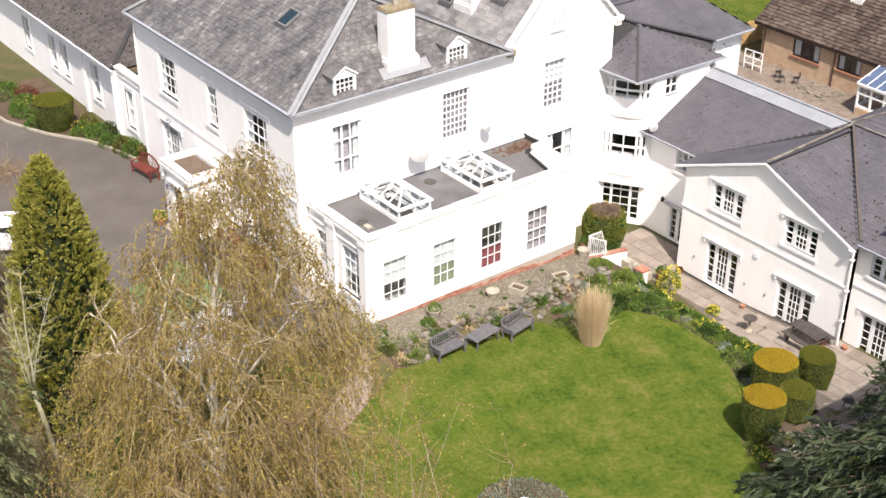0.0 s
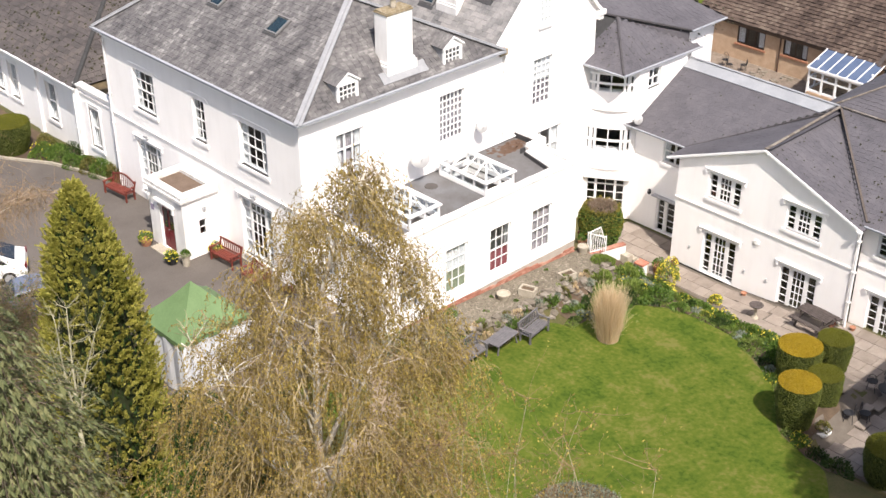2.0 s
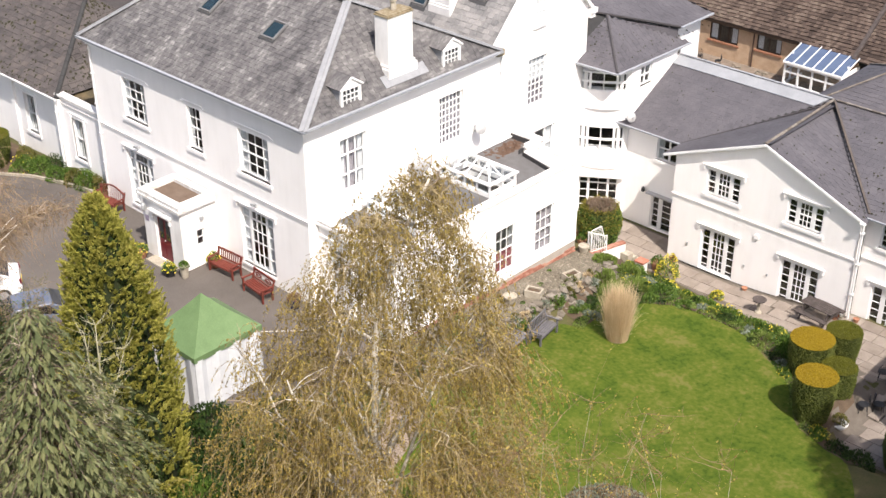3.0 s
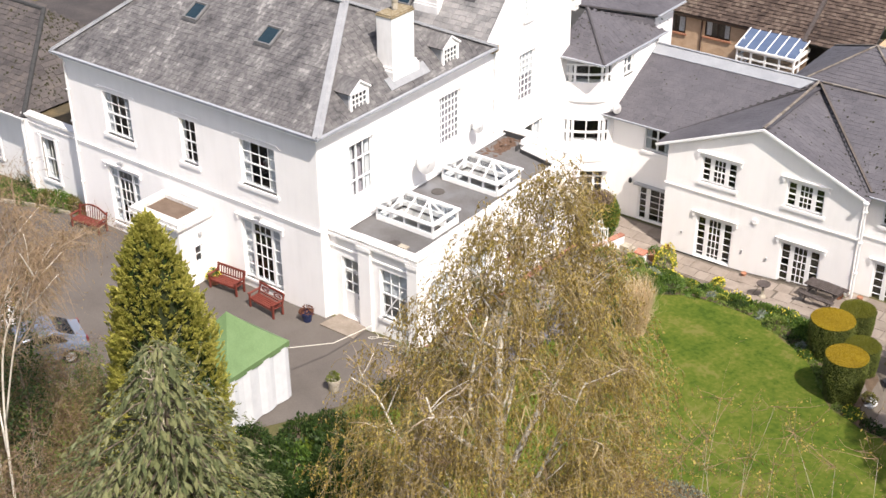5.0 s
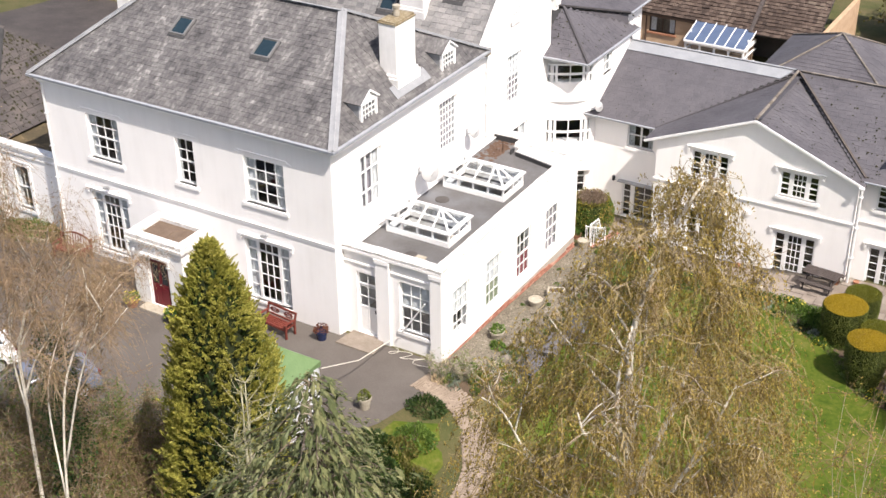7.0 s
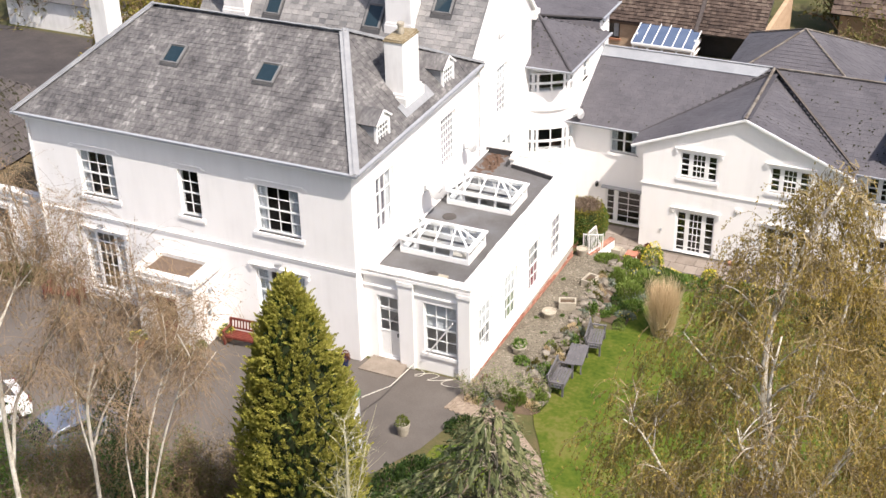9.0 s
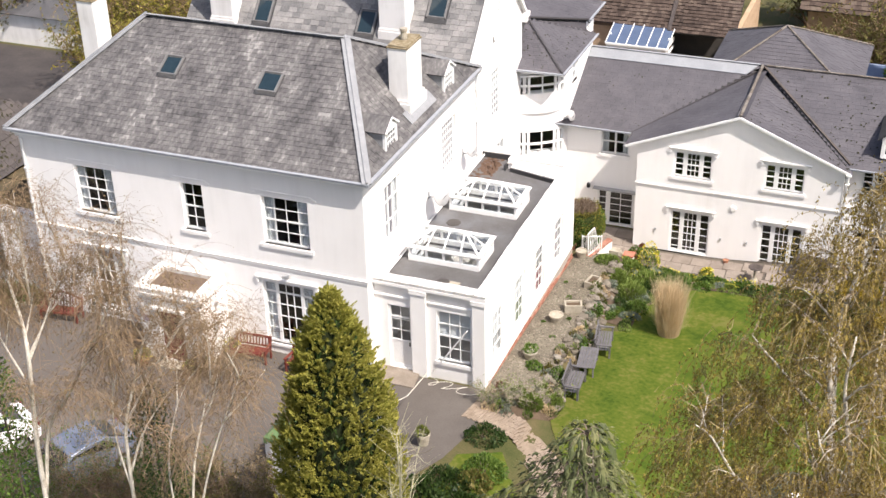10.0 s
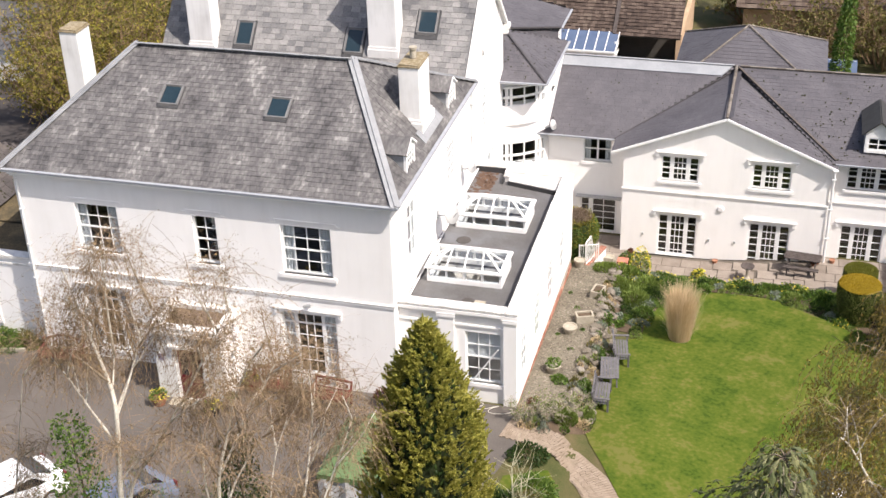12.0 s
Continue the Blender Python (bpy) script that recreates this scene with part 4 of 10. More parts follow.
dish(0.18, 9.95, 4.48, 0.27)

# front porch
porch = thing("porch", "white rendered entrance porch with a flat leaded roof", "porch")
PX0, PX1, PY = -8.72, -6.05, -1.95
part("wall_front", wall_mesh(PX1 - PX0, -0.6, 2.55, 0.25, [(0.78, 1.88, -0.30, 1.92)]), OLD_WHITE, porch, at=frame_at(PX0, PY, 0))
part("wall_side", wall_mesh(-PY - 0.25, -0.6, 2.55, 0.22, [(0.55, 0.95, 0.62, 1.42)]), WHITE, porch, at=frame_at(PX1, PY + 0.25, 0, 90))
part("wall_left", wall_mesh(-PY - 0.25, -0.6, 2.55, 0.22), OLD_WHITE, porch, at=frame_at(PX0, 0, 0, -90))
cop = Mesh().box(PX0 - 0.14, PX1 + 0.14, PY - 0.14, -0.10, 2.55, 2.68)
for a, b, c, d in ((PX0 - 0.10, PX0 + 0.28, PY - 0.10, -0.10), (PX1 - 0.28, PX1 + 0.10, PY - 0.10, -0.10), (PX0 + 0.28, PX1 - 0.28, PY - 0.10, PY + 0.28), (PX0 + 0.28, PX1 - 0.28, -0.42, -0.10)):
    cop.box(a, b, c, d, 2.68, 2.86)
part("parapet", cop, STONE_CAP, porch)
part("flat_roof", Mesh().box(PX0 + 0.28, PX1 - 0.28, PY + 0.28, -0.42, 2.684, 2.70), surface("brown_felt", [(0.10, 0.07, 0.05), (0.17, 0.125, 0.095)], 2, 20, 0.9, 0.1), porch)
door = part("front_door", Mesh().box(0.86, 1.80, 0.10, 0.15, -0.28, 1.86), RED_DOOR, porch, "maroon panelled front door with two glazed lights", at=frame_at(PX0, PY, 0))
dm = Mesh()
for a, b in ((0.93, 1.27), (1.39, 1.73)):
    dm.box(a, b, 0.085, 0.11, -0.15, 0.55)
part("panel", dm, RED_DOOR, door)
for a in (0.95, 1.41):
    part("glazed_light", Mesh().box(a, a + 0.30, 0.09, 0.105, 0.75, 1.70), CAR_GLASS, door)
part("knob", Mesh().lathe([(0.02, 0), (0.03, 0.02), (0.02, 0.05)], 10), GREY_METAL, door, at=Matrix.Translation((1.33, 0.09, 0.7)) @ pose(0, 0, 0, 90))
part("door_frame", Mesh().box(0.78, 0.86, 0.06, 0.2, -0.30, 1.92).box(1.80, 1.88, 0.06, 0.2, -0.30, 1.92).box(0.86, 1.80, 0.06, 0.2, 1.86, 1.92), PAINT, porch, at=frame_at(PX0, PY, 0))
part("hood", Mesh().box(0.6, 2.06, -0.16, 0.0, 2.02, 2.12).box(0.68, 0.78, -0.08, 0.0, 1.7, 2.02).box(1.88, 1.98, -0.08, 0.0, 1.7, 2.02), OLD_WHITE, porch, at=frame_at(PX0, PY, 0))
window(porch, frame_at(PX1, PY + 0.80, 0.62, 90), 0.40, 0.80, [1], [1, 1], fr=0.05, depth=0.06)
part("lantern", Mesh().lathe([(0.05, 0), (0.10, 0.08), (0.10, 0.28), (0.03, 0.38)], 8, (-8.45, PY - 0.16, 1.9)).box(-8.47, -8.43, PY - 0.16, PY, 2.2, 2.24), GREY_METAL, porch)
part("name_plate", Mesh().box(-8.60, -8.35, PY - 0.02, PY, 1.35, 1.62), surface("lilac_sign", [(0.24, 0.20, 0.27), (0.30, 0.26, 0.33)], 4, 30, 0.6, 0), porch)
part("alarm_box", Mesh().box(PX1, PX1 + 0.09, -0.95, -0.78, 1.85, 2.02), GREY_METAL, porch)
part("step", Mesh().box(PX0 + 0.5, PX1 - 0.5, PY - 0.5, PY, -0.4, -0.28), CLAY, porch)

# ---- taller range behind, with a gable end ----
rear = thing("rear_range", "tall white gabled range behind the villa", "house")
GY0, GY1, GM = 11.47, 17.90, 14.68
RE, RA = 8.10, 11.55
part("wall_gable", wall_mesh(GY1 - GY0, -3.3, 7.9, 0.35, [(13.62 - GY0, 14.92 - GY0, 4.20, 6.55), (13.70 - GY0, 15.72 - GY0, 0.70, 2.80)]), WHITE, rear, at=frame_at(-0.004, GY0, 0, 90))
gt = Mesh()
U = GY1 - GY0
gt.poly((0, 0, 7.9), (U, 0, 7.9), (U, 0, RE), (U / 2, 0, RA), (0, 0, RE))
gt.poly((U, 0.35, 7.9), (0, 0.35, 7.9), (0, 0.35, RE), (U / 2, 0.35, RA), (U, 0.35, RE))
part("gable", gt, WHITE, rear, at=frame_at(-0.004, GY0, 0, 90))
window(rear, frame_at(0, 13.62, 4.20, 90), 1.30, 2.35, [1] * 4, [1] * 7, fr=0.06, bar=0.05, curtain="net top")
gw = window(rear, frame_at(0.05, 13.86, 8.20, 90), 0.82, 1.75, [1] * 3, [1] * 6, fr=0.06, bar=0.05, sill=0.06, depth=-0.02)
part("backing", Mesh().box(0.05, 0.77, 0.03, 0.04, 0.05, 1.70), CURTAIN, gw)
window(rear, frame_at(0, 13.70, 0.70, 90), 2.02, 2.10, [0.7, 1, 0.7], [0.6, 0.9, 1.2], thick_cols=(1, 2), thick_rows=(2,), fr=0.09, wide=0.12, curtain="sides")
part("wall_left", wall_mesh(U, -1.5, RE, 0.35), WHITE, rear, at=frame_at(-13.9, GY1, 0, -90))
part("wall_back", wall_mesh(13.5, -4.0, RE, 0.35), WHITE, rear, at=frame_at(-0.36, GY1, 0, 180))
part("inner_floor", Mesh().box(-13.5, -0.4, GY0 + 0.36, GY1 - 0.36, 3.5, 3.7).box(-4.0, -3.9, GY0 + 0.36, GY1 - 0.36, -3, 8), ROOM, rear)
A0, A1 = (-13.95, GY0 - 0.25, RE - 0.28), (-0.05, GY0 - 0.25, RE - 0.28)
B0, B1 = (-13.95, GM, RA), (-0.05, GM, RA)
C0, C1 = (-13.95, GY1 + 0.25, RE - 0.28), (-0.05, GY1 + 0.25, RE - 0.28)
roof_plane(rear, [A0, A1, B1, B0], RSLATE_OBJ, RSLATE_ISL, 150, course=0.25, width=0.36, name="roof_front", seed=7)
roof_plane(rear, [C1, C0, B0, B1], RSLATE_OBJ, RSLATE_ISL, 0, course=0.27, width=0.36, name="roof_back", seed=8)
part("gable_left", Mesh().slab([(-13.9, GY0, RE - 0.2), (-13.9, GM, RA - 0.05), (-13.9, GY1, RE - 0.2)], 0.3), OLD_WHITE, rear)
ridge_run(rear, B0, B1, TERRA)
for p, q in ((A1, B1), (C1, B1)):
    part("verge", Mesh().beam(Vector(p) + Vector((0.10, 0, 0.03)), Vector(q) + Vector((0.10, 0, 0.03)), 0.30, 0.14), OLD_WHITE, rear)
part("kneeler", Mesh().box(-0.1, 0.28, GY1 - 0.05, GY1 + 0.38, 7.72, 7.95).box(-0.1, 0.22, GY1 - 0.05, GY1 + 0.28, 7.5, 7.72), OLD_WHITE, rear)


def on_rear(y):
    return RE - 0.28 + (y - GY0 + 0.25) * (RA - RE + 0.28) / (GM - GY0 + 0.25)


skylight(rear, -10.55, -9.82, 11.75, 12.5, on_rear, wide_flash=0.06)
skylight(rear, -5.55, -4.80, 11.75, 12.5, on_rear, wide_flash=0.06)
skylight(rear, -2.5, -1.7, 12.5, 13.2, on_rear, wide_flash=0.06)
chimney(rear, -12.50, -11.40, 11.45, 12.35, 8.0, 12.6, base=0.06, base_h=0.5, pots=2)
chimney(rear, -4.42, -3.18, 11.75, 12.75, 8.2, 12.8, base=0.06, base_h=0.5, pots=2)
part("valley_gutter", Mesh().box(-13.5, -0.4, 11.05, 11.45, 7.66, 7.72).box(-0.42, 0.30, 11.1, 11.55, 7.5, 7.78), LICHEN, rear, "rusty lead valley gutter")
downpipe(rear, 0.07, 11.62, 3.2, 7.6)

# ---- garden room with a flat roof and two roof lanterns ----
ext = thing("garden_room", "single-storey white garden room with a flat roof", "house extension")
SANDSTONE = surface("tan_sandstone", [(0.15, 0.12, 0.095), (0.22, 0.185, 0.15), (0.29, 0.25, 0.21)], 2, 30, 0.9, 0.2)
EX, EY0, EY1, EP = 4.40, 0.45, 11.95, 3.55
EWIN = [(1.27, 0.12, 1.25, 2.14), (3.83, 0.08, 1.25, 2.14), (6.42, 0.04, 1.25, 2.14), (9.02, 0.0, 1.25, 2.14)]
part("wall_garden", wall_mesh(EY1 - EY0, -0.40, EP, 0.38, [(y - EY0, y - EY0 + w, z, z + h) for y, z, w, h in EWIN]), WHITE, ext, at=frame_at(EX, EY0, 0, 90))
part("wall_front", wall_mesh(EX - 0.38 - 0.004, -0.6, EP, 0.30, [(0.55, 1.45, -0.25, 2.50), (2.48, 3.82, 0.42, 2.60)]), WHITE, ext, at=frame_at(0.004, EY0 + 0.06, 0))
part("wall_end", wall_mesh(2.30, -1.4, EP, 0.30), WHITE, ext, at=frame_at(4.02, EY1, 0, 180))
part("wall_end_return", wall_mesh(0.85, -1.4, EP, 0.25), WHITE, ext, at=frame_at(1.72, EY1 - 0.3, 0, 90))
part("wall_notch", wall_mesh(1.70, -1.4, EP, 0.25), WHITE, ext, at=frame_at(1.70, 12.75, 0, 180))
part("parapet_end", Mesh().prism([(1.72, 11.40), (4.018, 10.86), (4.018, EY1 - 0.304), (1.72, EY1 - 0.304)], 3.104, 3.27), WHITE, ext)
for i, (y, z, w, h) in enumerate(EWIN):
    window(ext, frame_at(EX, y, z, 90), w, h, [1, 1, 1], four, thick_rows=(2,), depth=0.08, curtain=("top", "top green", "red", "net")[i])
dw = window(ext, frame_at(0.554, EY0 + 0.06, -0.25), 0.90, 2.75, [1, 1], [1.3, 0.55, 0.55, 0.12, 0.55], thick_rows=(1, 4), fr=0.08, bar=0.03, solid_below=1, name="garden_door", depth=0.08)
part("door_handle", Mesh().box(0.78, 0.82, 0.03, 0.09, 1.0, 1.15), BLACK_METAL, dw)
part("step", Mesh().prism([(-0.4, -1.05), (1.35, -1.05), (1.2, 0.0), (-0.25, 0.0)], -0.16, -0.03), SANDSTONE, dw, "worn tan stone doorstep")
window(ext, frame_at(2.484, EY0 + 0.06, 0.42), 1.34, 2.18, [1, 1, 1], four, thick_rows=(2,), fr=0.06, sill=0.06, depth=0.08, curtain="top")
pil = Mesh()
for a, b in ((1.50, 2.10), (3.92, 4.402)):
    pil.box(a, b, EY0 - 0.06, EY0 + 0.058, -0.6, 3.2).box(a - 0.04, b + 0.04, EY0 - 0.10, EY0 + 0.058, 3.2, 3.36)
part("pilaster", pil, WHITE, ext)
part("frieze", Mesh().box(0.01, 1.46, EY0 + 0.01, EY0 + 0.058, 2.85, 2.92).box(2.14, 3.88, EY0 + 0.01, EY0 + 0.058, 2.85, 2.92).box(0.01, 4.44, EY0 - 0.08, EY0 + 0.056, 3.38, 3.50), WHITE, ext)
# copings
rngc = random.Random(5)
cp = Mesh()
y = EY0 - 0.08
while y < EY1:
    L = rngc.uniform(0.55, 0.95)
    y2 = min(y + L, EY1 + 0.03)
    cp.box(EX - 0.42 + rngc.uniform(0, 0.02), EX + 0.04 + rngc.uniform(-0.015, 0.015), y, y2 - 0.012, EP, EP + 0.07 + rngc.uniform(-0.012, 0.012))
    y = y2
x = 0.02
while x < 3.97:
    x2 = min(x + rngc.uniform(0.6, 0.95), 3.975)
    cp.box(x, x2 - 0.012, EY0 - 0.07, EY0 + 0.40, EP, EP + 0.07 + rngc.uniform(-0.01, 0.01))
    x = x2
cp.prism([(1.70, 11.37), (3.975, 10.84), (3.975, EY1 - 0.31), (1.70, EY1 - 0.31)], 3.272, 3.32)
cp.box(1.70, 3.975, EY1 - 0.305, EY1 + 0.03, EP, EP + 0.06)
for a, b, c, d in ((1.42, 1.70, EY1 - 0.33, 12.78), (0.0, 1.42, 12.46, 12.78)):
    cp.box(a, b, c, d, EP - 0.22, EP - 0.16)
part("coping", cp, STONE_CAP, ext)
WELLS = ((0.56, 3.18, 2.96, 4.40), (0.56, 3.18, 7.34, 8.84))
part("flat_roof", wall_mesh(4.02, EY0 + 0.36, EY1 - 0.30, 0.10, WELLS), ROOF_FELT, ext, at=pose(0, 0, 3.10, -90))
part("flat_roof", Mesh().box(0.0, 1.46, EY1 - 0.30, 12.50, 3.0, 3.099), ROOF_FELT, ext)
part("room_ceiling", wall_mesh(4.0, EY0 + 0.37, EY1 - 0.31, 0.05, WELLS), PAINT, ext, at=pose(0, 0, 2.80, -90))
ups = Mesh().box(3.96, 4.018, EY0 + 0.37, EY1 - 0.31, 3.10, 3.56).beam((1.66, 11.36, 3.19), (3.96, 10.81, 3.19), 0.05, 0.18).box(0.02, 1.46, 12.42, 12.46, 3.10, 3.345).box(1.40, 1.44, 11.36, 12.42, 3.10, 3.345)
part("felt_upstand", ups, FELT_UP, ext)
part("wall_pipe", Mesh().tube([(0.10, 0.95, 3.16), (0.10, 12.6, 3.22)], [0.035, 0.035], 8).tube([(0.10, 0.95, 3.16), (0.10, 0.95, 3.6)], [0.035, 0.035], 8), PIPE, ext)
# the stepped brick plinth, brick by brick
plinth = part("plinth", Mesh().box(EX - 0.3, EX - 0.02, EY0 + 0.02, EY1 - 0.02, -2.2, -0.405), MORTAR, ext)
UNIT_BRICK = Mesh().box(0, 1, 0, 1, 0, 1).data("brick")
UNIT_BRICK.materials.append(BRICK_OBJ)
course = 0
z = -0.475
rngb = random.Random(8)
while z > -1.25:
    y = EY0 + (0.05 if course % 2 else 0.16)
    while y < EY1 - 0.2:
        if z + 0.07 > terrain(4.6, y) - 0.02 and z < terrain(4.6, y) + 0.20 + 0.08 * math.sin(y * 1.7):
            b = new("brick", UNIT_BRICK)
            b.parent = plinth
            b.matrix_local = Matrix.Translation((EX - 0.12, y, z)) @ Matrix.Diagonal((0.13 + rngb.uniform(-0.006, 0.01), 0.215, 0.065, 1))
        y += 0.225
    z -= 0.075
    course += 1


OLD_FELT = surface("old_felt_patch", [(0.055, 0.05, 0.047), (0.09, 0.082, 0.076)], 3, 30, 0.9, 0.2)


def lantern(y0, y1):
    """A white roof lantern: kerb, small lights all round, flared cornice and a hipped glass roof with a ridge."""
    x0, x1, zb = 0.48, 3.26, 3.105
    lan = thing("roof_lantern", "white timber roof lantern with a hipped glass roof", "roof lantern", "roof lanterns")
    part("kerb", Mesh().hring(x0 - 0.05, x1 + 0.05, y0 - 0.05, y1 + 0.05, 0.10, zb, zb + 0.2), PAINT, lan)
    part("lining", Mesh().hring(x0 + 0.051, x1 - 0.051, y0 + 0.051, y1 - 0.051, 0.024, zb - 0.33, zb + 0.2), PAINT, lan)
    z0, z1 = zb + 0.2, zb + 0.52
    for px in np.linspace(x0, x1, 5):
        for py in (y0, y1):
            bar_box(lan, "post", px - 0.045, py - 0.04, z0, 0.09, 0.08, z1 - z0)
    for py in np.linspace(y0, y1, 3)[1:-1]:
        for px in (x0, x1):
            bar_box(lan, "post", px - 0.04, py - 0.045, z0, 0.08, 0.09, z1 - z0)
    for px in np.linspace(x0, x1, 5)[:-1]:
        for py in (y0, y1):
            pane_box(lan, px + 0.05, py, z0, (x1 - x0) / 4 - 0.1, z1 - z0)
    for k, (o, h0, h1) in enumerate(((0.06, 0.0, 0.06), (0.12, 0.06, 0.12))):
        a, b, c, d = x0 - o, x1 + o, y0 - o, y1 + o
        part("cornice", Mesh().hring(a, b, c, d, o + 0.07, z1 + h0, z1 + h1), PAINT, lan)
    zt, zr = z1 + 0.12, z1 + 0.62
    e = [(x0 - 0.05, y0 - 0.05, zt), (x1 + 0.05, y0 - 0.05, zt), (x1 + 0.05, y1 + 0.05, zt), (x0 - 0.05, y1 + 0.05, zt)]
    ym = (y0 + y1) / 2
    r0, r1 = (x0 + 0.80, ym, zr), (x1 - 0.80, ym, zr)
    for p, q in ((e[0], r0), (e[3], r0), (e[1], r1), (e[2], r1), (r0, r1)):
        part("hip_bar", Mesh().beam(p, q, 0.075, 0.06), PAINT, lan)
    for k in range(1, 4):
        t = k / 4
        px = x0 + (x1 - x0) * t
        rx = min(max(px, r0[0]), r1[0])
        part("glazing_bar", Mesh().beam((px, y0 - 0.05, zt), (rx, ym, zr), 0.045, 0.05), PAINT, lan)
        part("glazing_bar", Mesh().beam((px, y1 + 0.05, zt), (rx, ym, zr), 0.045, 0.05), PAINT, lan)
    part("glazing_bar", Mesh().beam((x1 + 0.05, ym, zt), r1, 0.045, 0.05), PAINT, lan)
    part("glazing_bar", Mesh().beam((x0 - 0.05, ym, zt), r0, 0.045, 0.05), PAINT, lan)
    for face in ([e[0], e[1], r1, r0], [e[2], e[3], r0, r1], [e[1], e[2], r1], [e[3], e[0], r0]):
        g = part("pane", Mesh().slab([Vector(p) - Vector((0, 0, 0.02)) for p in face], 0.008), LANTERN_GLASS, lan)
        g.visible_shadow = False
    return lan


lantern(2.88, 4.48)
lantern(7.26, 8.92)
part("room_floor", Mesh().box(0.02, 4.0, 0.8, 11.6, -0.3, -0.1), surface("carpet", [(0.42, 0.39, 0.36), (0.52, 0.49, 0.45)], 3, 30, 0.95, 0), ext)
for x, y, r in ((2.3, 1.7, 0.26), (1.0, 6.2, 0.3)):
    solid("roof_patch", Mesh().lathe([(r, 0), (r * 0.96, 0.025), (r * 0.6, 0.04), (r * 0.2, 0.045)], 11, (x, y, 3.10)), OLD_FELT, "low dark felt-covered vent on the flat roof", "roof vent", "roof vents")
solid("roof_slab", Mesh().box(2.55, 2.95, 1.55, 1.8, 3.10, 3.15), CLAY, "loose pale slab on the flat roof", "slab")
# moss and wet leaves at the far corner of the flat roof
moss = Mesh()
rngm = random.Random(3)
for i in range(260):
    x, y = rngm.gauss(0.75, 0.3), rngm.gauss(11.6, 0.55)
    if 0.15 < x < 1.05 and 10.2 < y < 12.6:
        s = rngm.uniform(0.03, 0.12)
        moss.lathe([(s, 0.0), (s * 0.5, 0.012)], 6, (x, y, 3.101))
tagged(part("leaf_litter", moss, surface("russet_moss", [(0.075, 0.045, 0.03), (0.13, 0.08, 0.055)], 4, 30, 0.95, 0.2)), "russet moss and wet leaves on the flat roof", "leaf litter", kind="stuff")


PALE_LEAD = surface("pale_lead", [(0.20, 0.21, 0.225), (0.25, 0.262, 0.278), (0.31, 0.32, 0.335)], 1.2, 18, 0.55, 0.08)
DECK_RIDGE = surface("dark_hip_tile", [(0.05, 0.046, 0.05), (0.075, 0.07, 0.073)], 2, 20, 0.8, 0.1)
# ---- tower with bow windows ----
tower = thing("bow_tower", "three-storey white tower with curved bow windows", "house tower")
TA, TB = Vector((-0.44, 17.44, 0)), Vector((1.95, 19.04, 0))
tl = (TB - TA).length
turn = math.degrees(math.atan2(TB.y - TA.y, TB.x - TA.x))
TZ = 5.16
BOWS = [(3.94, 0.92), (0.78, 1.26)]
part("wall_bow", wall_mesh(tl, -3.3, TZ, 0.3, [(0.55, 2.60, 3.96, 4.86), (0.55, 2.60, 0.86, 2.00), (0.62, 2.56, -2.75, -0.80)]), WHITE, tower, at=frame_at(TA.x, TA.y, 0, turn))
part("wall_garden", wall_mesh(4.1, -3.3, TZ, 0.3, [(0.76, 1.69, 3.93, 4.90)]), WHITE, tower, at=frame_at(TB.x, TB.y, 0, 90))
part("wall_back", wall_mesh(6.0, -3.3, TZ, 0.3), WHITE, tower, at=frame_at(TB.x, TB.y + 4.1, 0, 180))
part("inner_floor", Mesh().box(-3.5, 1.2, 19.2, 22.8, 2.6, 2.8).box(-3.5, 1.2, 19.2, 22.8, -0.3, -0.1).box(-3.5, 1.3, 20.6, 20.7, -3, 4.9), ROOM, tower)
window(tower, frame_at(TB.x, TB.y + 0.76, 3.93, 90), 0.93, 0.97, [1, 1], [1, 1], fr=0.06, thick_cols=(1,), thick_rows=(1,), sill=0.05)
window(tower, frame_at(TA.x, TA.y, -2.75, turn) @ Matrix.Translation((0.62, 0, 0)), 1.94, 1.95, [0.42, 0.5, 0.5, 0.42], [0.7, 1, 1, 1, 0.6], thick_cols=(1, 3), thick_rows=(4,), fr=0.07, depth=0.06, wide=0.12, name="glazed_door")
part("door_head", Mesh().box(0.5, tl - 0.05, -0.22, 0.0, -0.70, -0.55), WHITE, tower, at=frame_at(TA.x, TA.y, 0, turn))


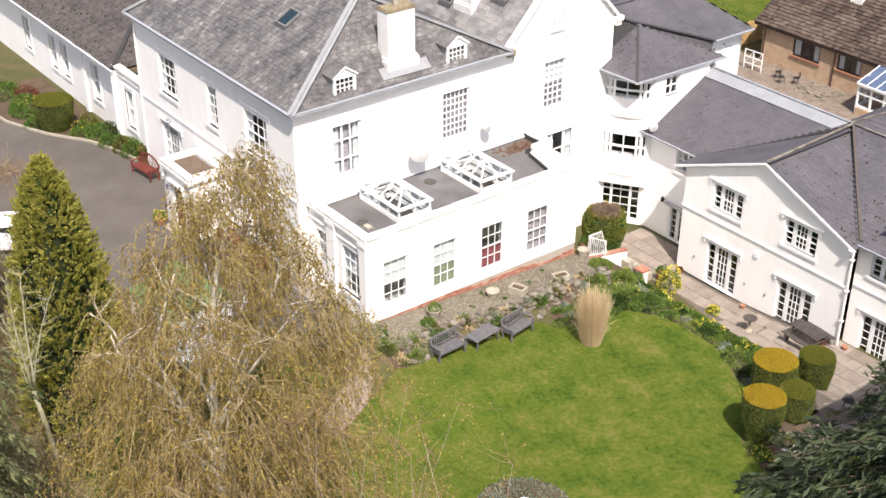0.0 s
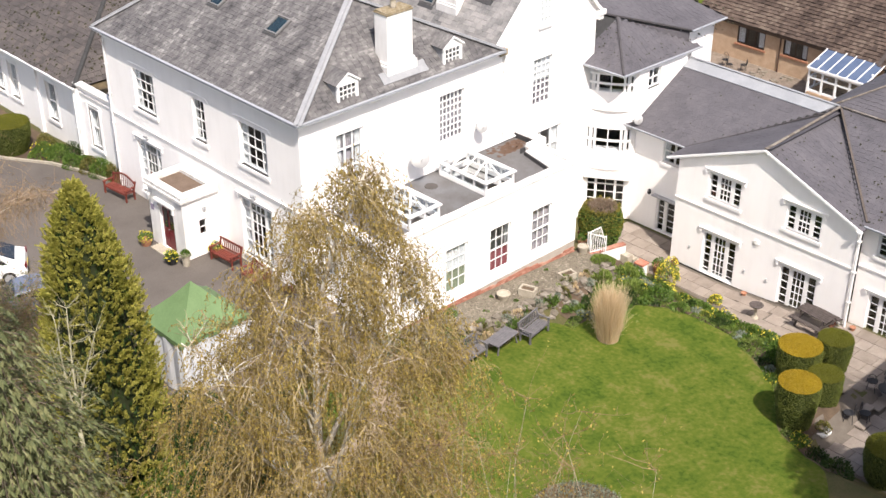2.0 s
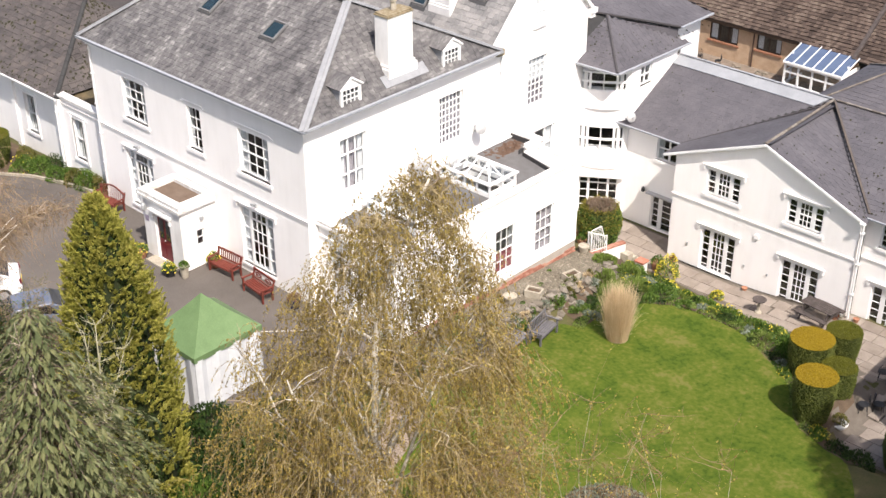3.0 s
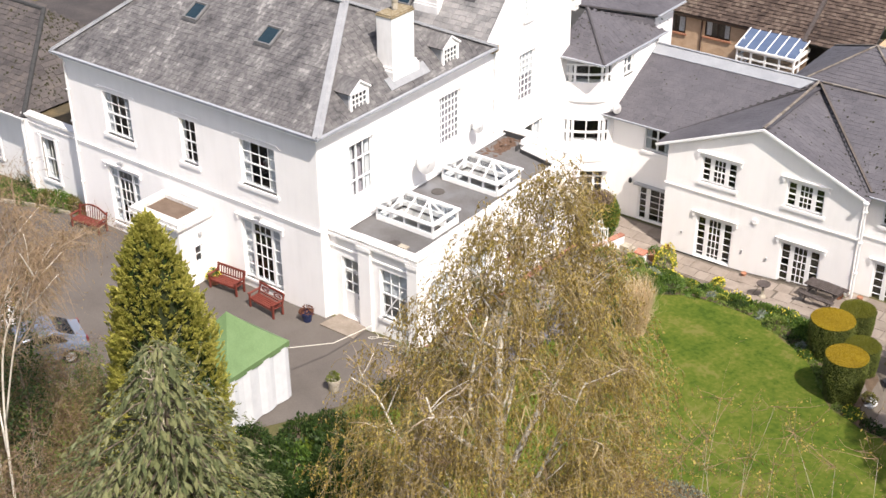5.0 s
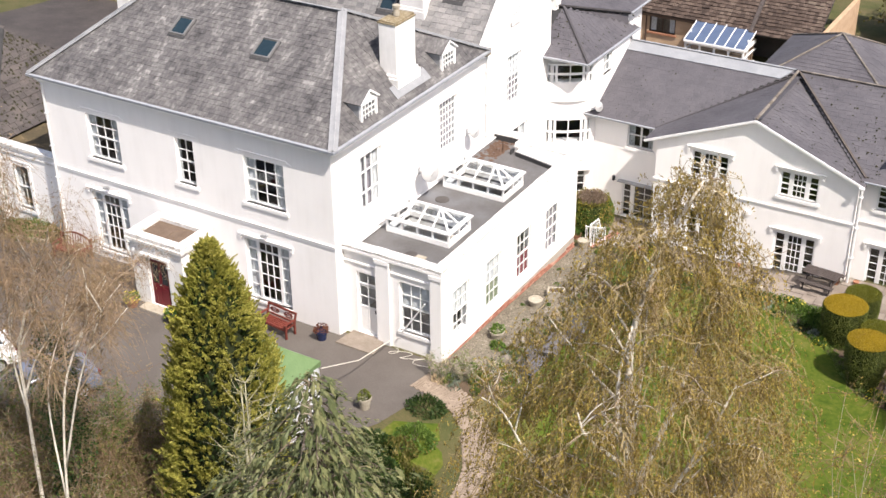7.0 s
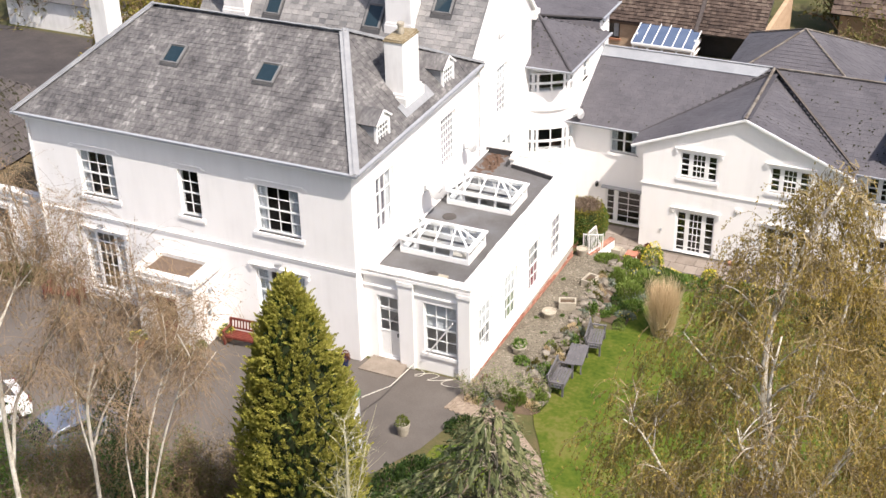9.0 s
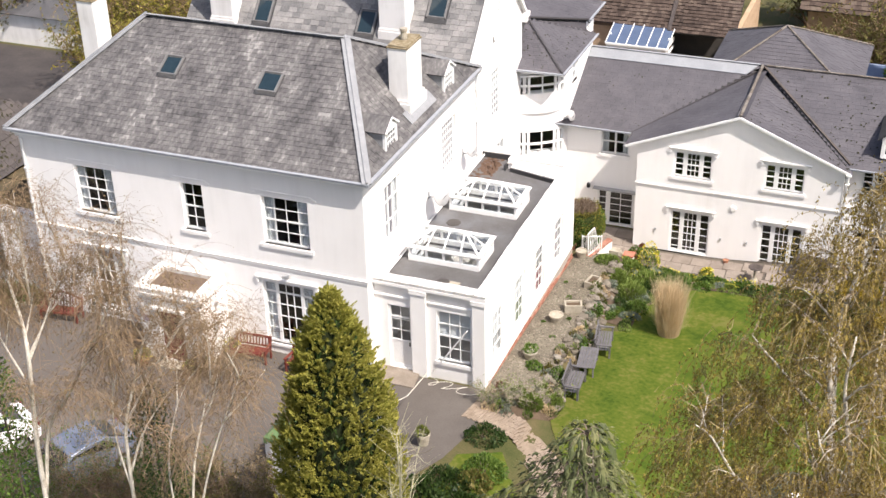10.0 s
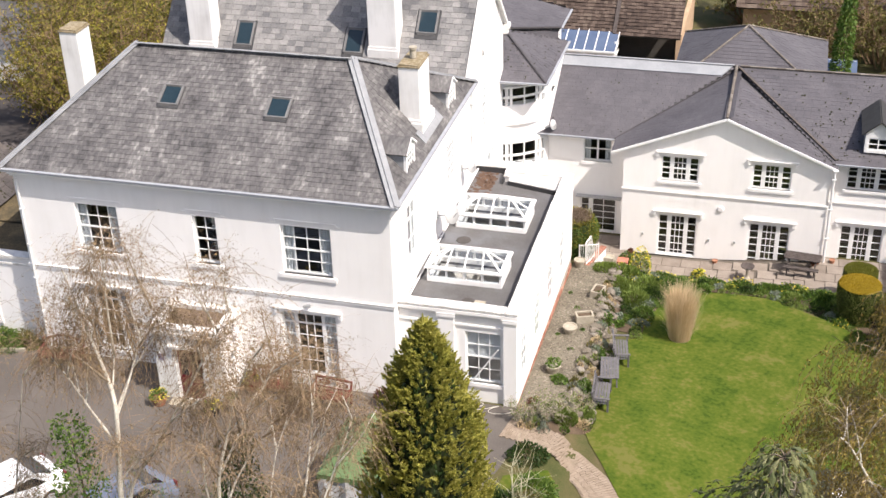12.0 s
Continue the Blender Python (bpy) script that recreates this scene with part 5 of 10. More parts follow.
def bow(z0, h):
    """A shallow curved bay with a moulded foot and three lights."""
    M = frame_at(TA.x, TA.y, 0, turn)
    x0, x1 = 0.40, 2.74
    c, half, sag = (x0 + x1) / 2, (x1 - x0) / 2, 0.17
    n = 14

    def arc(k, grow=1.0):
        t = -1 + 2 * k / n
        return c + half * grow * t, -sag * grow * (1 - t * t)

    def band(m, za, zb, ga=1.0, gb=1.0):
        for k in range(n):
            (ax, ay), (bx, by) = arc(k, ga), arc(k + 1, ga)
            (cx, cy), (dx, dy) = arc(k + 1, gb), arc(k, gb)
            m.poly((ax, ay, za), (bx, by, za), (cx, cy, zb), (dx, dy, zb))
    m, lintel = Mesh(), Mesh()
    band(m, z0 - 0.12, z0, 1.04, 1.04)
    band(m, z0 - 0.75, z0 - 0.12, 1.0, 1.0)
    band(m, z0 - 1.0, z0 - 0.75, 0.86, 1.0)
    head = 0.18 if z0 < 2 else 0.05
    band(lintel, z0 + h, z0 + h + head, 1.03, 1.03)
    m.poly(*[(*arc(k, 1.04), z0) for k in range(n + 1)])
    lintel.poly(*[(*arc(k, 1.03), z0 + h + head) for k in range(n + 1)])
    m.poly(*[(*arc(k, 0.86), z0 - 1.0) for k in range(n + 1)][::-1])
    lintel.poly(*[(*arc(k, 1.03), z0 + h) for k in range(n + 1)][::-1])
    b = part("bow_window", m, WHITE, tower, at=M)
    part("lintel", lintel, WHITE, b)
    fr = Mesh()
    rails = (z0, z0 + h * 0.48, z0 + h)
    for k in range(n + 1):
        t = (0.07 if k in (0, 14) else 0.12) if k in (0, 3, 11, 14) else (0.05 if k == 7 else 0)
        if t:
            x, y = arc(k, 0.97)
            fr.box(x - t / 2, x + t / 2, y - 0.03, y + 0.05, z0, z0 + h)
    for k in range(n):
        (ax, ay), (bx, by) = arc(k, 0.97), arc(k + 1, 0.97)
        for z, t in zip(rails, (0.08, 0.11, 0.08)):
            fr.beam((ax, ay, z), (bx, by, z), 0.06, t)
    part("frame", fr, PAINT, b)
    for k0, k1 in ((0, 3), (3, 7), (7, 11), (11, 14)):
        g = Mesh()
        for k in range(k0, k1):
            (ax, ay), (bx, by) = arc(k, 0.97), arc(k + 1, 0.97)
            g.poly((ax, ay, z0), (bx, by, z0), (bx, by, z0 + h), (ax, ay, z0 + h))
        part("pane", g, GLASS, b).visible_shadow = False
    for xa, xb in ((x0 + 0.22, x0 + 0.40), (x1 - 0.40, x1 - 0.22)):
        part("curtain", Mesh().box(xa, xb, -0.08, -0.07, z0 + 0.05, z0 + h), CURTAIN, b)


for z0, h in BOWS:
    bow(z0, h)
# its hipped roof
TOWER_EAVES = [(-0.5, 17.08, 5.46), (2.08, 17.66, 5.25), (2.05, 23.8, 5.12), (-4.2, 16.9, 5.46)]
TOWER_TOP = (-0.40, 20.0, 6.88)
P0, P1, P2, P3 = TOWER_EAVES
AP = TOWER_TOP
roof_plane(tower, [P0, P1, AP], WSLATE_OBJ, WSLATE_ISL, 60, course=0.25, width=0.34, name="roof_bow", seed=11, thick=0.005)
roof_plane(tower, [P1, P2, AP], WSLATE_OBJ, WSLATE_ISL, 80, course=0.25, width=0.34, name="roof_garden", seed=12, thick=0.005)
roof_plane(tower, [P3, P0, AP, (-4.2, AP[1], AP[2])], None, WSLATE_ISL, 0, course=0.25, width=0.34, name="roof_inner", seed=13, thick=0.005)
roof_plane(tower, [P2, (-4.2, P2[1], P2[2]), (-4.2, AP[1], AP[2]), AP], None, WSLATE_ISL, 0, course=0.25, width=0.34, name="roof_back", seed=14, thick=0.005)
ridge_run(tower, Vector(P1) + Vector((0, 0, 0.05)), Vector(AP) + Vector((0, 0, 0.04)), DECK_RIDGE, 0.06)
fa = Mesh()
for p, q in ((P0, P1), (P1, P2)):
    fa.beam(Vector(p) + Vector((0, 0, -0.05)), Vector(q) + Vector((0, 0, -0.05)), 0.05, 0.10)
part("fascia", fa, PAINT, tower)
gutter(tower, Vector(P0) + Vector((0.02, -0.05, -0.02)), Vector(P1) + Vector((0.02, -0.05, -0.02)), EAVES_GREY, 0.08)
gutter(tower, Vector(P1) + Vector((0.05, 0, -0.02)), Vector(P2) + Vector((0.05, 0, -0.02)), EAVES_GREY, 0.08)
downpipe(tower, TA.x + 0.1, TA.y - 0.02, -3, 4.9)

# low roof behind the tower
back = thing("back_range", "white rendered back range with a grey slate roof", "house")
part("wall_garden", wall_mesh(2.9, -4.2, 5.95, 0.3), WHITE, back, at=frame_at(1.30, 22.9, 0, 90))
part("wall_end", wall_mesh(9.0, -4.2, 5.95, 0.3), WHITE, back, at=frame_at(1.3, 25.8, 0, 180))
roof_plane(back, [(1.72, 23.3, 5.98), (1.72, 26.15, 5.98), (-2.4, 25.0, 7.3), (-2.4, 18.6, 7.3)], WSLATE_OBJ, WSLATE_ISL, 60, course=0.26, width=0.34, name="roof_garden", seed=16, thick=0.005)
roof_plane(back, [(1.72, 26.15, 5.98), (-8, 26.15, 5.98), (-8, 25.0, 7.3), (-2.4, 25.0, 7.3)], None, WSLATE_ISL, 0, course=0.26, width=0.34, name="roof_back", seed=18)
roof_plane(back, [(-8.0, 26.0, 5.5), (-8.0, 18.6, 5.5), (-2.4, 18.6, 7.3), (-2.4, 25.0, 7.3)], None, WSLATE_ISL, 0, course=0.26, width=0.34, name="roof_far", seed=17)
part("wall_front", Mesh().slab([(1.60, 23.3, 4.6), (1.60, 23.3, 5.86), (0.75, 22.15, 6.13), (0.75, 22.15, 4.6)], 0.2), WSLATE_ISL, back)
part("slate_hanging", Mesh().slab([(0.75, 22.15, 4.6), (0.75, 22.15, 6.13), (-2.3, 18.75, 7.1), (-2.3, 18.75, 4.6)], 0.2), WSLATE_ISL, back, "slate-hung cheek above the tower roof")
part("verge", Mesh().beam((1.72, 23.27, 6.02), (-2.4, 18.57, 7.34), 0.12, 0.07), DECK_RIDGE, back)
gutter(back, (1.78, 23.3, 5.95), (1.78, 26.15, 5.95), EAVES_GREY, 0.08)

# ---- cream garden wing ----
wing = thing("garden_wing", "two-storey cream rendered wing with a broad gable", "house wing")
GX0, GX1, GF = 5.85, 15.15, 17.42
WA = [(7.58, 1.03, 1.74, 1.25), (11.72, 1.03, 1.74, 1.22), (7.60, -2.90, 1.82, 2.13), (11.80, -2.90, 1.86, 2.11)]
part("wall_gable", wall_mesh(GX1 - GX0, -3.4, 2.45, 0.3, [(x - GX0, x - GX0 + w, z, z + h) for x, z, w, h in WA]), CREAM, wing, at=frame_at(GX0, GF, 0))
APX, APZ, GE = 10.40, 4.42, 2.45
gt = Mesh()
for yy, flip in ((GF, 0), (GF + 0.3, 1)):
    q = [(GX0, yy, GE), (GX1, yy, GE), (APX, yy, APZ - 0.05)]
    gt.poly(*(q[::-1] if flip else q))
part("gable", gt, CREAM, wing)
part("wall_left", wall_mesh(19.1 - GF - 0.3, -3.4, GE, 0.3), CREAM, wing, at=frame_at(GX0, 19.1, 0, -90))
part("wall_recess", wall_mesh(GX0 - 1.63, -3.4, GE, 0.3, [(2.05, 3.42, 0.88, 2.08), (1.94, 3.78, -2.95, -1.08)]), CREAM, wing, at=frame_at(1.63, 19.1, 0))
part("wall_right", wall_mesh(9.0, -3.4, GE + 0.1, 0.3, [(0.72, 2.55, 1.15, 2.38), (0.75, 2.65, -2.85, -0.72), (5.0, 6.8, 1.15, 2.38), (5.0, 6.9, -2.85, -0.72)]), CREAM, wing, at=frame_at(GX1 + 0.004, 17.95, 0))
part("wall_right_end", wall_mesh(7.7, -3.4, GE + 0.1, 0.3), CREAM, wing, at=frame_at(GX1 + 9.0, 18.25, 0, 90))
part("wall_back", wall_mesh(GX1 + 9.0 - 1.6, -4.4, GE, 0.3), CREAM, wing, at=frame_at(GX1 + 9.0, 26.0, 0, 180))
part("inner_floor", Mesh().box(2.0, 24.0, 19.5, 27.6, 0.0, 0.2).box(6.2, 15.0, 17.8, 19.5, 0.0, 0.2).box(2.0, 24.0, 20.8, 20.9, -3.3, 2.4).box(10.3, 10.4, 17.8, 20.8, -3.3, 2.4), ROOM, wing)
for x, z, w, h in WA[:2]:
    window(wing, frame_at(x, GF, z), w, h, [0.45, 0.29, 0.20, 0.29, 0.45], four, thick_cols=(1, 4), thick_rows=(2,), sill=0.12, hood="shelf", fr=0.07, wide=0.20, bar=0.03, depth=0.07)
for x, z, w, h in WA[2:]:
    window(wing, frame_at(x, GF, z), w, h, [0.45, 0.29, 0.20, 0.29, 0.45], [0.5, 1, 1, 1, 1, 1], thick_cols=(1, 4), hood="shelf", fr=0.07, wide=0.20, bar=0.03, depth=0.07, name="french_window")
for x in (15.87, 20.15):
    window(wing, frame_at(x, 17.95, 1.15), 1.83, 1.23, [0.45, 0.29, 0.20, 0.29, 0.45], four, thick_cols=(1, 4), thick_rows=(2,), sill=0.12, fr=0.07, wide=0.20, bar=0.03, depth=0.07)
    window(wing, frame_at(x + 0.03, 17.95, -2.85), 1.90, 2.13, [0.45, 0.29, 0.20, 0.29, 0.45], [0.5, 1, 1, 1, 1, 1], thick_cols=(1, 4), hood="shelf", fr=0.07, wide=0.20, bar=0.03, depth=0.07, name="french_window")
window(wing, frame_at(3.68, 19.1, 0.88), 1.37, 1.20, [1, 1], [1, 0.85], thick_cols=(1,), thick_rows=(1,), sill=0.08, fr=0.07, depth=0.06, curtain="sides")
window(wing, frame_at(3.57, 19.1, -2.95), 1.84, 1.87, [0.48, 0.68, 0.62], [1, 1, 1, 1, 1], thick_cols=(1,), fr=0.10, wide=0.22, depth=0.05, name="garden_door")
part("door_canopy", Mesh().box(3.40, 5.62, 18.82, 19.098, -1.0, -0.94), GREY_METAL, wing)
part("wall_lamp", Mesh().lathe([(0.04, 0), (0.09, 0.05), (0.09, 0.22), (0.02, 0.3)], 8, (3.15, 18.98, -1.05)), BLACK_METAL, wing)
for z0, z1, o in ((0.40, 0.48, 0.05),):
    part("string_course", Mesh().box(GX0 - o, GX1 + o, GF - o, GF - 0.002, z0, z1).box(GX1 + o, 24.1, 17.95 - o, 17.948, z0, z1), CREAM, wing)
part("vent", Mesh().lathe([(0.15, 0), (0.15, 0.05), (0.11, 0.07)], 16), CREAM, wing, at=Matrix.Translation((10.45, GF, -0.20)) @ pose(0, 0, 0, 90))
for x in (6.9, 10.0, 11.2):
    part("outlet", Mesh().box(x - 0.04, x + 0.04, GF - 0.05, GF, -1.95, -1.83), GREY_METAL, wing)
# roofs of the wing: ridge along x behind, gable roof running forward
WR, WY = 4.66, 23.1
VALLEY_MOSS = surface("mossy_valley", [(0.055, 0.046, 0.04), (0.09, 0.075, 0.065), (0.13, 0.105, 0.085)], 5, 14, 0.95, 0.3)
roof_plane(wing, [(1.45, 18.75, 2.30), (5.3, 18.75, 2.30), (10.40, WY, WR), (2.0, WY, WR)], WSLATE_OBJ, WSLATE_ISL, 150, course=0.25, width=0.34, name="roof_left", seed=21, thick=0.005)
GO = 17.22
def gab_z(x):
    return APZ + 0.03 - abs(x - APX) * (APZ - 2.40) / (APX - 5.45)
roof_plane(wing, [(5.30, 22.9, gab_z(5.30)), (5.30, GO, gab_z(5.30)), (APX, GO, gab_z(APX)), (APX, 23.2, gab_z(APX))], WSLATE_OBJ, WSLATE_ISL, 120, course=0.25, width=0.34, name="roof_gable_left", seed=22, thick=0.005)
roof_plane(wing, [(15.40, GO, gab_z(15.40)), (15.40, 23.2, gab_z(15.40)), (APX, 23.2, gab_z(APX)), (APX, GO, gab_z(APX))], WSLATE_OBJ, WSLATE_ISL, 120, course=0.25, width=0.34, name="roof_gable_right", seed=23, thick=0.005)
roof_plane(wing, [(15.2, 17.6, 2.52), (24.6, 17.6, 2.52), (24.6, WY, WR), (10.40, WY, WR)], WSLATE_OBJ, WSLATE_ISL, 200, course=0.25, width=0.34, name="roof_right", seed=24, thick=0.005)
roof_plane(wing, [(24.6, 26.3, 2.3), (1.5, 26.3, 2.3), (2.0, WY, WR), (24.6, WY, WR)], None, WSLATE_ISL, 0, course=0.27, width=0.36, name="roof_back", seed=25)
ridge_run(wing, (APX, GO, APZ + 0.05), (APX, 23.1, WR + 0.02), TERRA, 0.07)
part("lead_ridge", Mesh().slab([(1.75, WY - 0.62, WR - 0.265), (9.75, WY - 0.62, WR - 0.265), (10.3, WY + 0.05, WR + 0.09), (1.9, WY + 0.05, WR + 0.09)], 0.05).slab([(1.9, WY + 0.05, WR + 0.09), (10.3, WY + 0.05, WR + 0.09), (10.3, WY + 0.35, WR - 0.16), (1.9, WY + 0.35, WR - 0.16)], 0.05), PALE_LEAD, wing, "wide lead-grey flashing along the ridge")
ridge_run(wing, (10.6, WY, WR + 0.02), (24.6, WY, WR + 0.02), TERRA, 0.075)
edge_strip(wing, (5.2, 18.70, 2.30), (10.15, 22.85, 4.42), 0.12, 0.02, DECK_RIDGE, "valley", 0.03)
edge_strip(wing, (10.5, WY - 0.1, WR - 0.04), (15.3, 17.75, 2.55), 0.10, 0.05, VALLEY_MOSS, "valley", 0.075)
for xe in (5.28, 15.42):
    part("barge_board", Mesh().beam((xe, GO - 0.02, gab_z(xe) - 0.05), (APX, GO - 0.02, gab_z(APX) - 0.05), 0.05, 0.10), PAINT, wing)
part("soffit", Mesh().slab([(5.30, GO, gab_z(5.30) - 0.13), (APX, GO, gab_z(APX) - 0.13), (APX, GF, gab_z(APX) - 0.13), (5.30, GF, gab_z(5.30) - 0.13)], 0.02).slab([(APX, GO, gab_z(APX) - 0.13), (15.40, GO, gab_z(15.40) - 0.13), (15.40, GF, gab_z(15.40) - 0.13), (APX, GF, gab_z(APX) - 0.13)], 0.02), PAINT, wing)
gutter(wing, (1.45, 18.70, 2.26), (5.3, 18.70, 2.26), EAVES_GREY, 0.08)
gutter(wing, (15.3, 17.55, 2.48), (24.6, 17.55, 2.48), EAVES_GREY, 0.08)
part("gutter_end", Mesh().box(15.22, 15.45, 17.08, 17.24, 2.31, 2.39), PIPE, wing)
downpipe(wing, 15.30, 17.38, -3.1, 2.35, 0.06)
downpipe(wing, 1.80, 19.02, -3.1, 2.2)
dish(1.95, 18.95, 2.62, 0.26)
# dormer on the right-hand roof
dg = part("dormer", wall_mesh(1.15, 0, 0.95, 0.08, [(0.12, 1.03, 0.12, 0.72)]), PAINT, wing, at=frame_at(16.45, 18.25, 2.9))
part("gable", Mesh().poly((0, 0, 0.95), (1.15, 0, 0.95), (0.575, 0, 1.45)), PAINT, dg)
part("dormer_roof", Mesh().slab([(0.575, -0.15, 1.52), (-0.15, -0.15, 0.87), (-0.15, 2.6, 0.87), (0.575, 2.6, 1.52)], 0.05).slab([(1.30, -0.15, 0.87), (0.575, -0.15, 1.52), (0.575, 2.6, 1.52), (1.30, 2.6, 0.87)], 0.05), DECK, dg)
part("cheek", Mesh().box(0, 0.05, 0.08, 2.0, 0, 0.9).box(1.10, 1.15, 0.08, 2.0, 0, 0.9), LEAD, dg)
dw_ = part("window", Mesh().ring(0.12, 1.03, 0.12, 0.72, 0.06, 0.02, 0.07), PAINT, dg)
bar_box(dw_, "glazing_bar", 0.55, 0.022, 0.18, 0.05, 0.046, 0.48)
bar_box(dw_, "glazing_bar", 0.18, 0.024, 0.40, 0.79, 0.042, 0.03)
pane_box(dg, 0.12, 0.045, 0.12, 0.91, 0.60)

# a return of the wing, never in view: added for its shadow on the patio
part("unseen_wall_return", wall_mesh(8.5, -3.4, 6.5, 0.3), CREAM, wing, at=frame_at(24.17, 17.9, 0, -90))
part("unseen_wall_return_end", wall_mesh(8.2, -3.4, 6.5, 0.3), CREAM, wing, at=frame_at(24.5, 9.4, 0))
roof_plane(wing, [(23.7, 18.5, 6.5), (23.7, 9.0, 6.5), (29.0, 9.0, 8.6), (29.0, 18.5, 8.6)], None, WSLATE_ISL, 0, course=0.3, width=0.4, name="roof_return", seed=26)
roof_plane(wing, [(33.4, 9.0, 4.9), (33.4, 18.5, 4.9), (29.0, 18.5, 8.6), (29.0, 9.0, 8.6)], None, WSLATE_ISL, 0, course=0.3, width=0.4, name="roof_return", seed=27)

# hipped block behind the wing
hip = thing("hipped_block", "hipped grey slate block behind the wing", "house")
part("wall", Mesh().box(7.5, 14.4, 26.2, 33.4, -4.4, 2.2), CREAM, hip)
hb = [(7.0, 25.6, 2.3), (14.8, 25.6, 2.3), (14.8, 34.0, 2.3), (7.0, 34.0, 2.3)]
ha = (10.6, 29.9, 4.35)
for i in range(4):
    roof_plane(hip, [hb[i], hb[(i + 1) % 4], ha], WSLATE_OBJ, WSLATE_ISL, 0, course=0.26, width=0.36, name="roof", seed=30 + i)
    ridge_run(hip, Vector(hb[i]) + Vector((0, 0, 0.04)), Vector(ha) + Vector((0, 0, 0.04)), TERRA, 0.06)
gutter(hip, (7.0, 25.55, 2.26), (14.8, 25.55, 2.26))

# ---- low side wing beyond the front ----
side = thing("side_wing", "single-storey white side wing with a mossy slate roof", "house wing")
LWN = [(-17.95, 0.42, 0.98, 2.15), (-22.75, 0.32, 0.98, 2.1), (-26.9, 0.32, 0.95, 2.0), (-28.6, 0.32, 0.95, 2.0), (-32.5, 0.32, 0.95, 2.0)]
part("wall_link", wall_mesh(4.4, -1.3, 3.42, 0.3, [(-17.95 + 19.0, -17.95 + 19.98, 0.42, 2.57)]), WHITE, side, at=frame_at(-19.0, 0.55, 0))
part("wall_front", wall_mesh(20.6, -1.5, 3.30, 0.3, [(x + 39.6, x + 39.6 + w, z, z + h) for x, z, w, h in LWN[1:]]), WHITE, side, at=frame_at(-39.6, 0.80, 0))
part("wall_end", wall_mesh(8.0, -1.5, 3.3, 0.3), WHITE, side, at=frame_at(-19.0, 1.1, 0, 90))
part("inner_wall", Mesh().box(-39, -14.9, 3.5, 3.6, -1, 3.2), ROOM, side)
part("parapet", Mesh().box(-19.1, -14.62, 0.45, 0.90, 3.42, 3.54).box(-19.05, -14.62, 0.50, 0.85, 3.10, 3.18), STONE_CAP, side)
part("flat_roof", Mesh().box(-19.0, -14.62, 0.86, 9.0, 3.10, 3.2), surface("mossy_felt", [(0.03, 0.028, 0.02), (0.09, 0.07, 0.04), (0.19, 0.14, 0.07)], 1.5, 14, 0.95, 0.3), side)
for box in ((-19.15, -18.75, 0.38, 0.85, -1.3, 3.3), (-23.9, -23.55, 0.66, 0.82, -1.3, 3.2), (-14.95, -14.62, 0.40, 0.56, -1.3, 3.42)):
    part("pier", Mesh().box(*box), WHITE, side)
for i, (x, z, w, h) in enumerate(LWN):
    y = 0.55 if i == 0 else 0.80
    window(side, frame_at(x, y, z), w, h, [1, 1], [1, 1], thick_rows=(1,), fr=0.07, bar=0.0001, sill=0.2, hood="label", curtain="sides")
    part("surround", Mesh().box(x - 0.16, x, y - 0.05, y + 0.05, z - 0.1, z + h + 0.1).box(x + w, x + w + 0.16, y - 0.05, y + 0.05, z - 0.1, z + h + 0.1), WHITE, side)
L0, L1, L2, L3 = (-41.0, 0.35, 3.32), (-18.8, 0.35, 3.32), (-18.8, 9.6, 3.32), (-41.0, 9.6, 3.32)
M0, M1 = (-37.0, 5.0, 6.55), (-22.4, 5.0, 6.55)
roof_plane(side, [L0, L1, M1, M0], BSLATE_OBJ, BSLATE_ISL, 0, course=0.28, width=0.40, name="roof_front", seed=41, thick=0.02, rough=1.4)
roof_plane(side, [L1, L2, M1], BSLATE_OBJ, BSLATE_ISL, 160, course=0.28, width=0.40, name="roof_end", seed=42, thick=0.02, rough=1.4)
roof_plane(side, [L2, L3, M0, M1], BSLATE_OBJ, BSLATE_ISL, 0, course=0.30, width=0.42, name="roof_back", seed=43, thick=0.02)
ridge_run(side, Vector(L1) + Vector((0, 0, 0.04)), Vector(M1) + Vector((0, 0, 0.04)), DECK, 0.12)
ridge_run(side, M0, M1, DECK, 0.13)
gutter(side, (-41, 0.28, 3.30), (-18.75, 0.28, 3.30))
downpipe(side, -18.95, 0.34, -0.8, 3.2)

# ---- brick bungalow behind ----
bung = thing("brick_bungalow", "tan brick bungalow with a brown tiled roof", "bungalow")
BY, BG, BE = 43.9, -4.3, -1.5
BROWN_FRAME = surface("brown_window_frame", [(0.03, 0.02, 0.015), (0.05, 0.035, 0.025)], 4, 30, 0.5, 0)
BW = [(-9.0, -3.0, 2.2, 1.2), (-5.4, -2.85, 1.85, 1.12)]
part("wall_front", wall_mesh(17.6, BG - 0.6, BE, 0.3, [(x + 11.6, x + 11.6 + w, z, z + h) for x, z, w, h in BW] + [(13.35, 17.25, BG + 0.05, -1.75)]), ORANGE_BRICK, bung, at=frame_at(-11.6, BY, 0))
part("wall_left", wall_mesh(9.0, BG - 0.6, BE, 0.3), ORANGE_BRICK, bung, at=frame_at(-11.6, BY + 9.3, 0, -90))
part("wall_right", wall_mesh(9.0, BG - 0.6, BE, 0.3), ORANGE_BRICK, bung, at=frame_at(6.0, BY + 0.3, 0, 90))
# added backing for windows and open porch, their shade in its dark colour
part("inner_wall", Mesh().box(-11.2, 5.6, BY + 2.5, BY + 2.6, BG, BE), ROOM, bung)
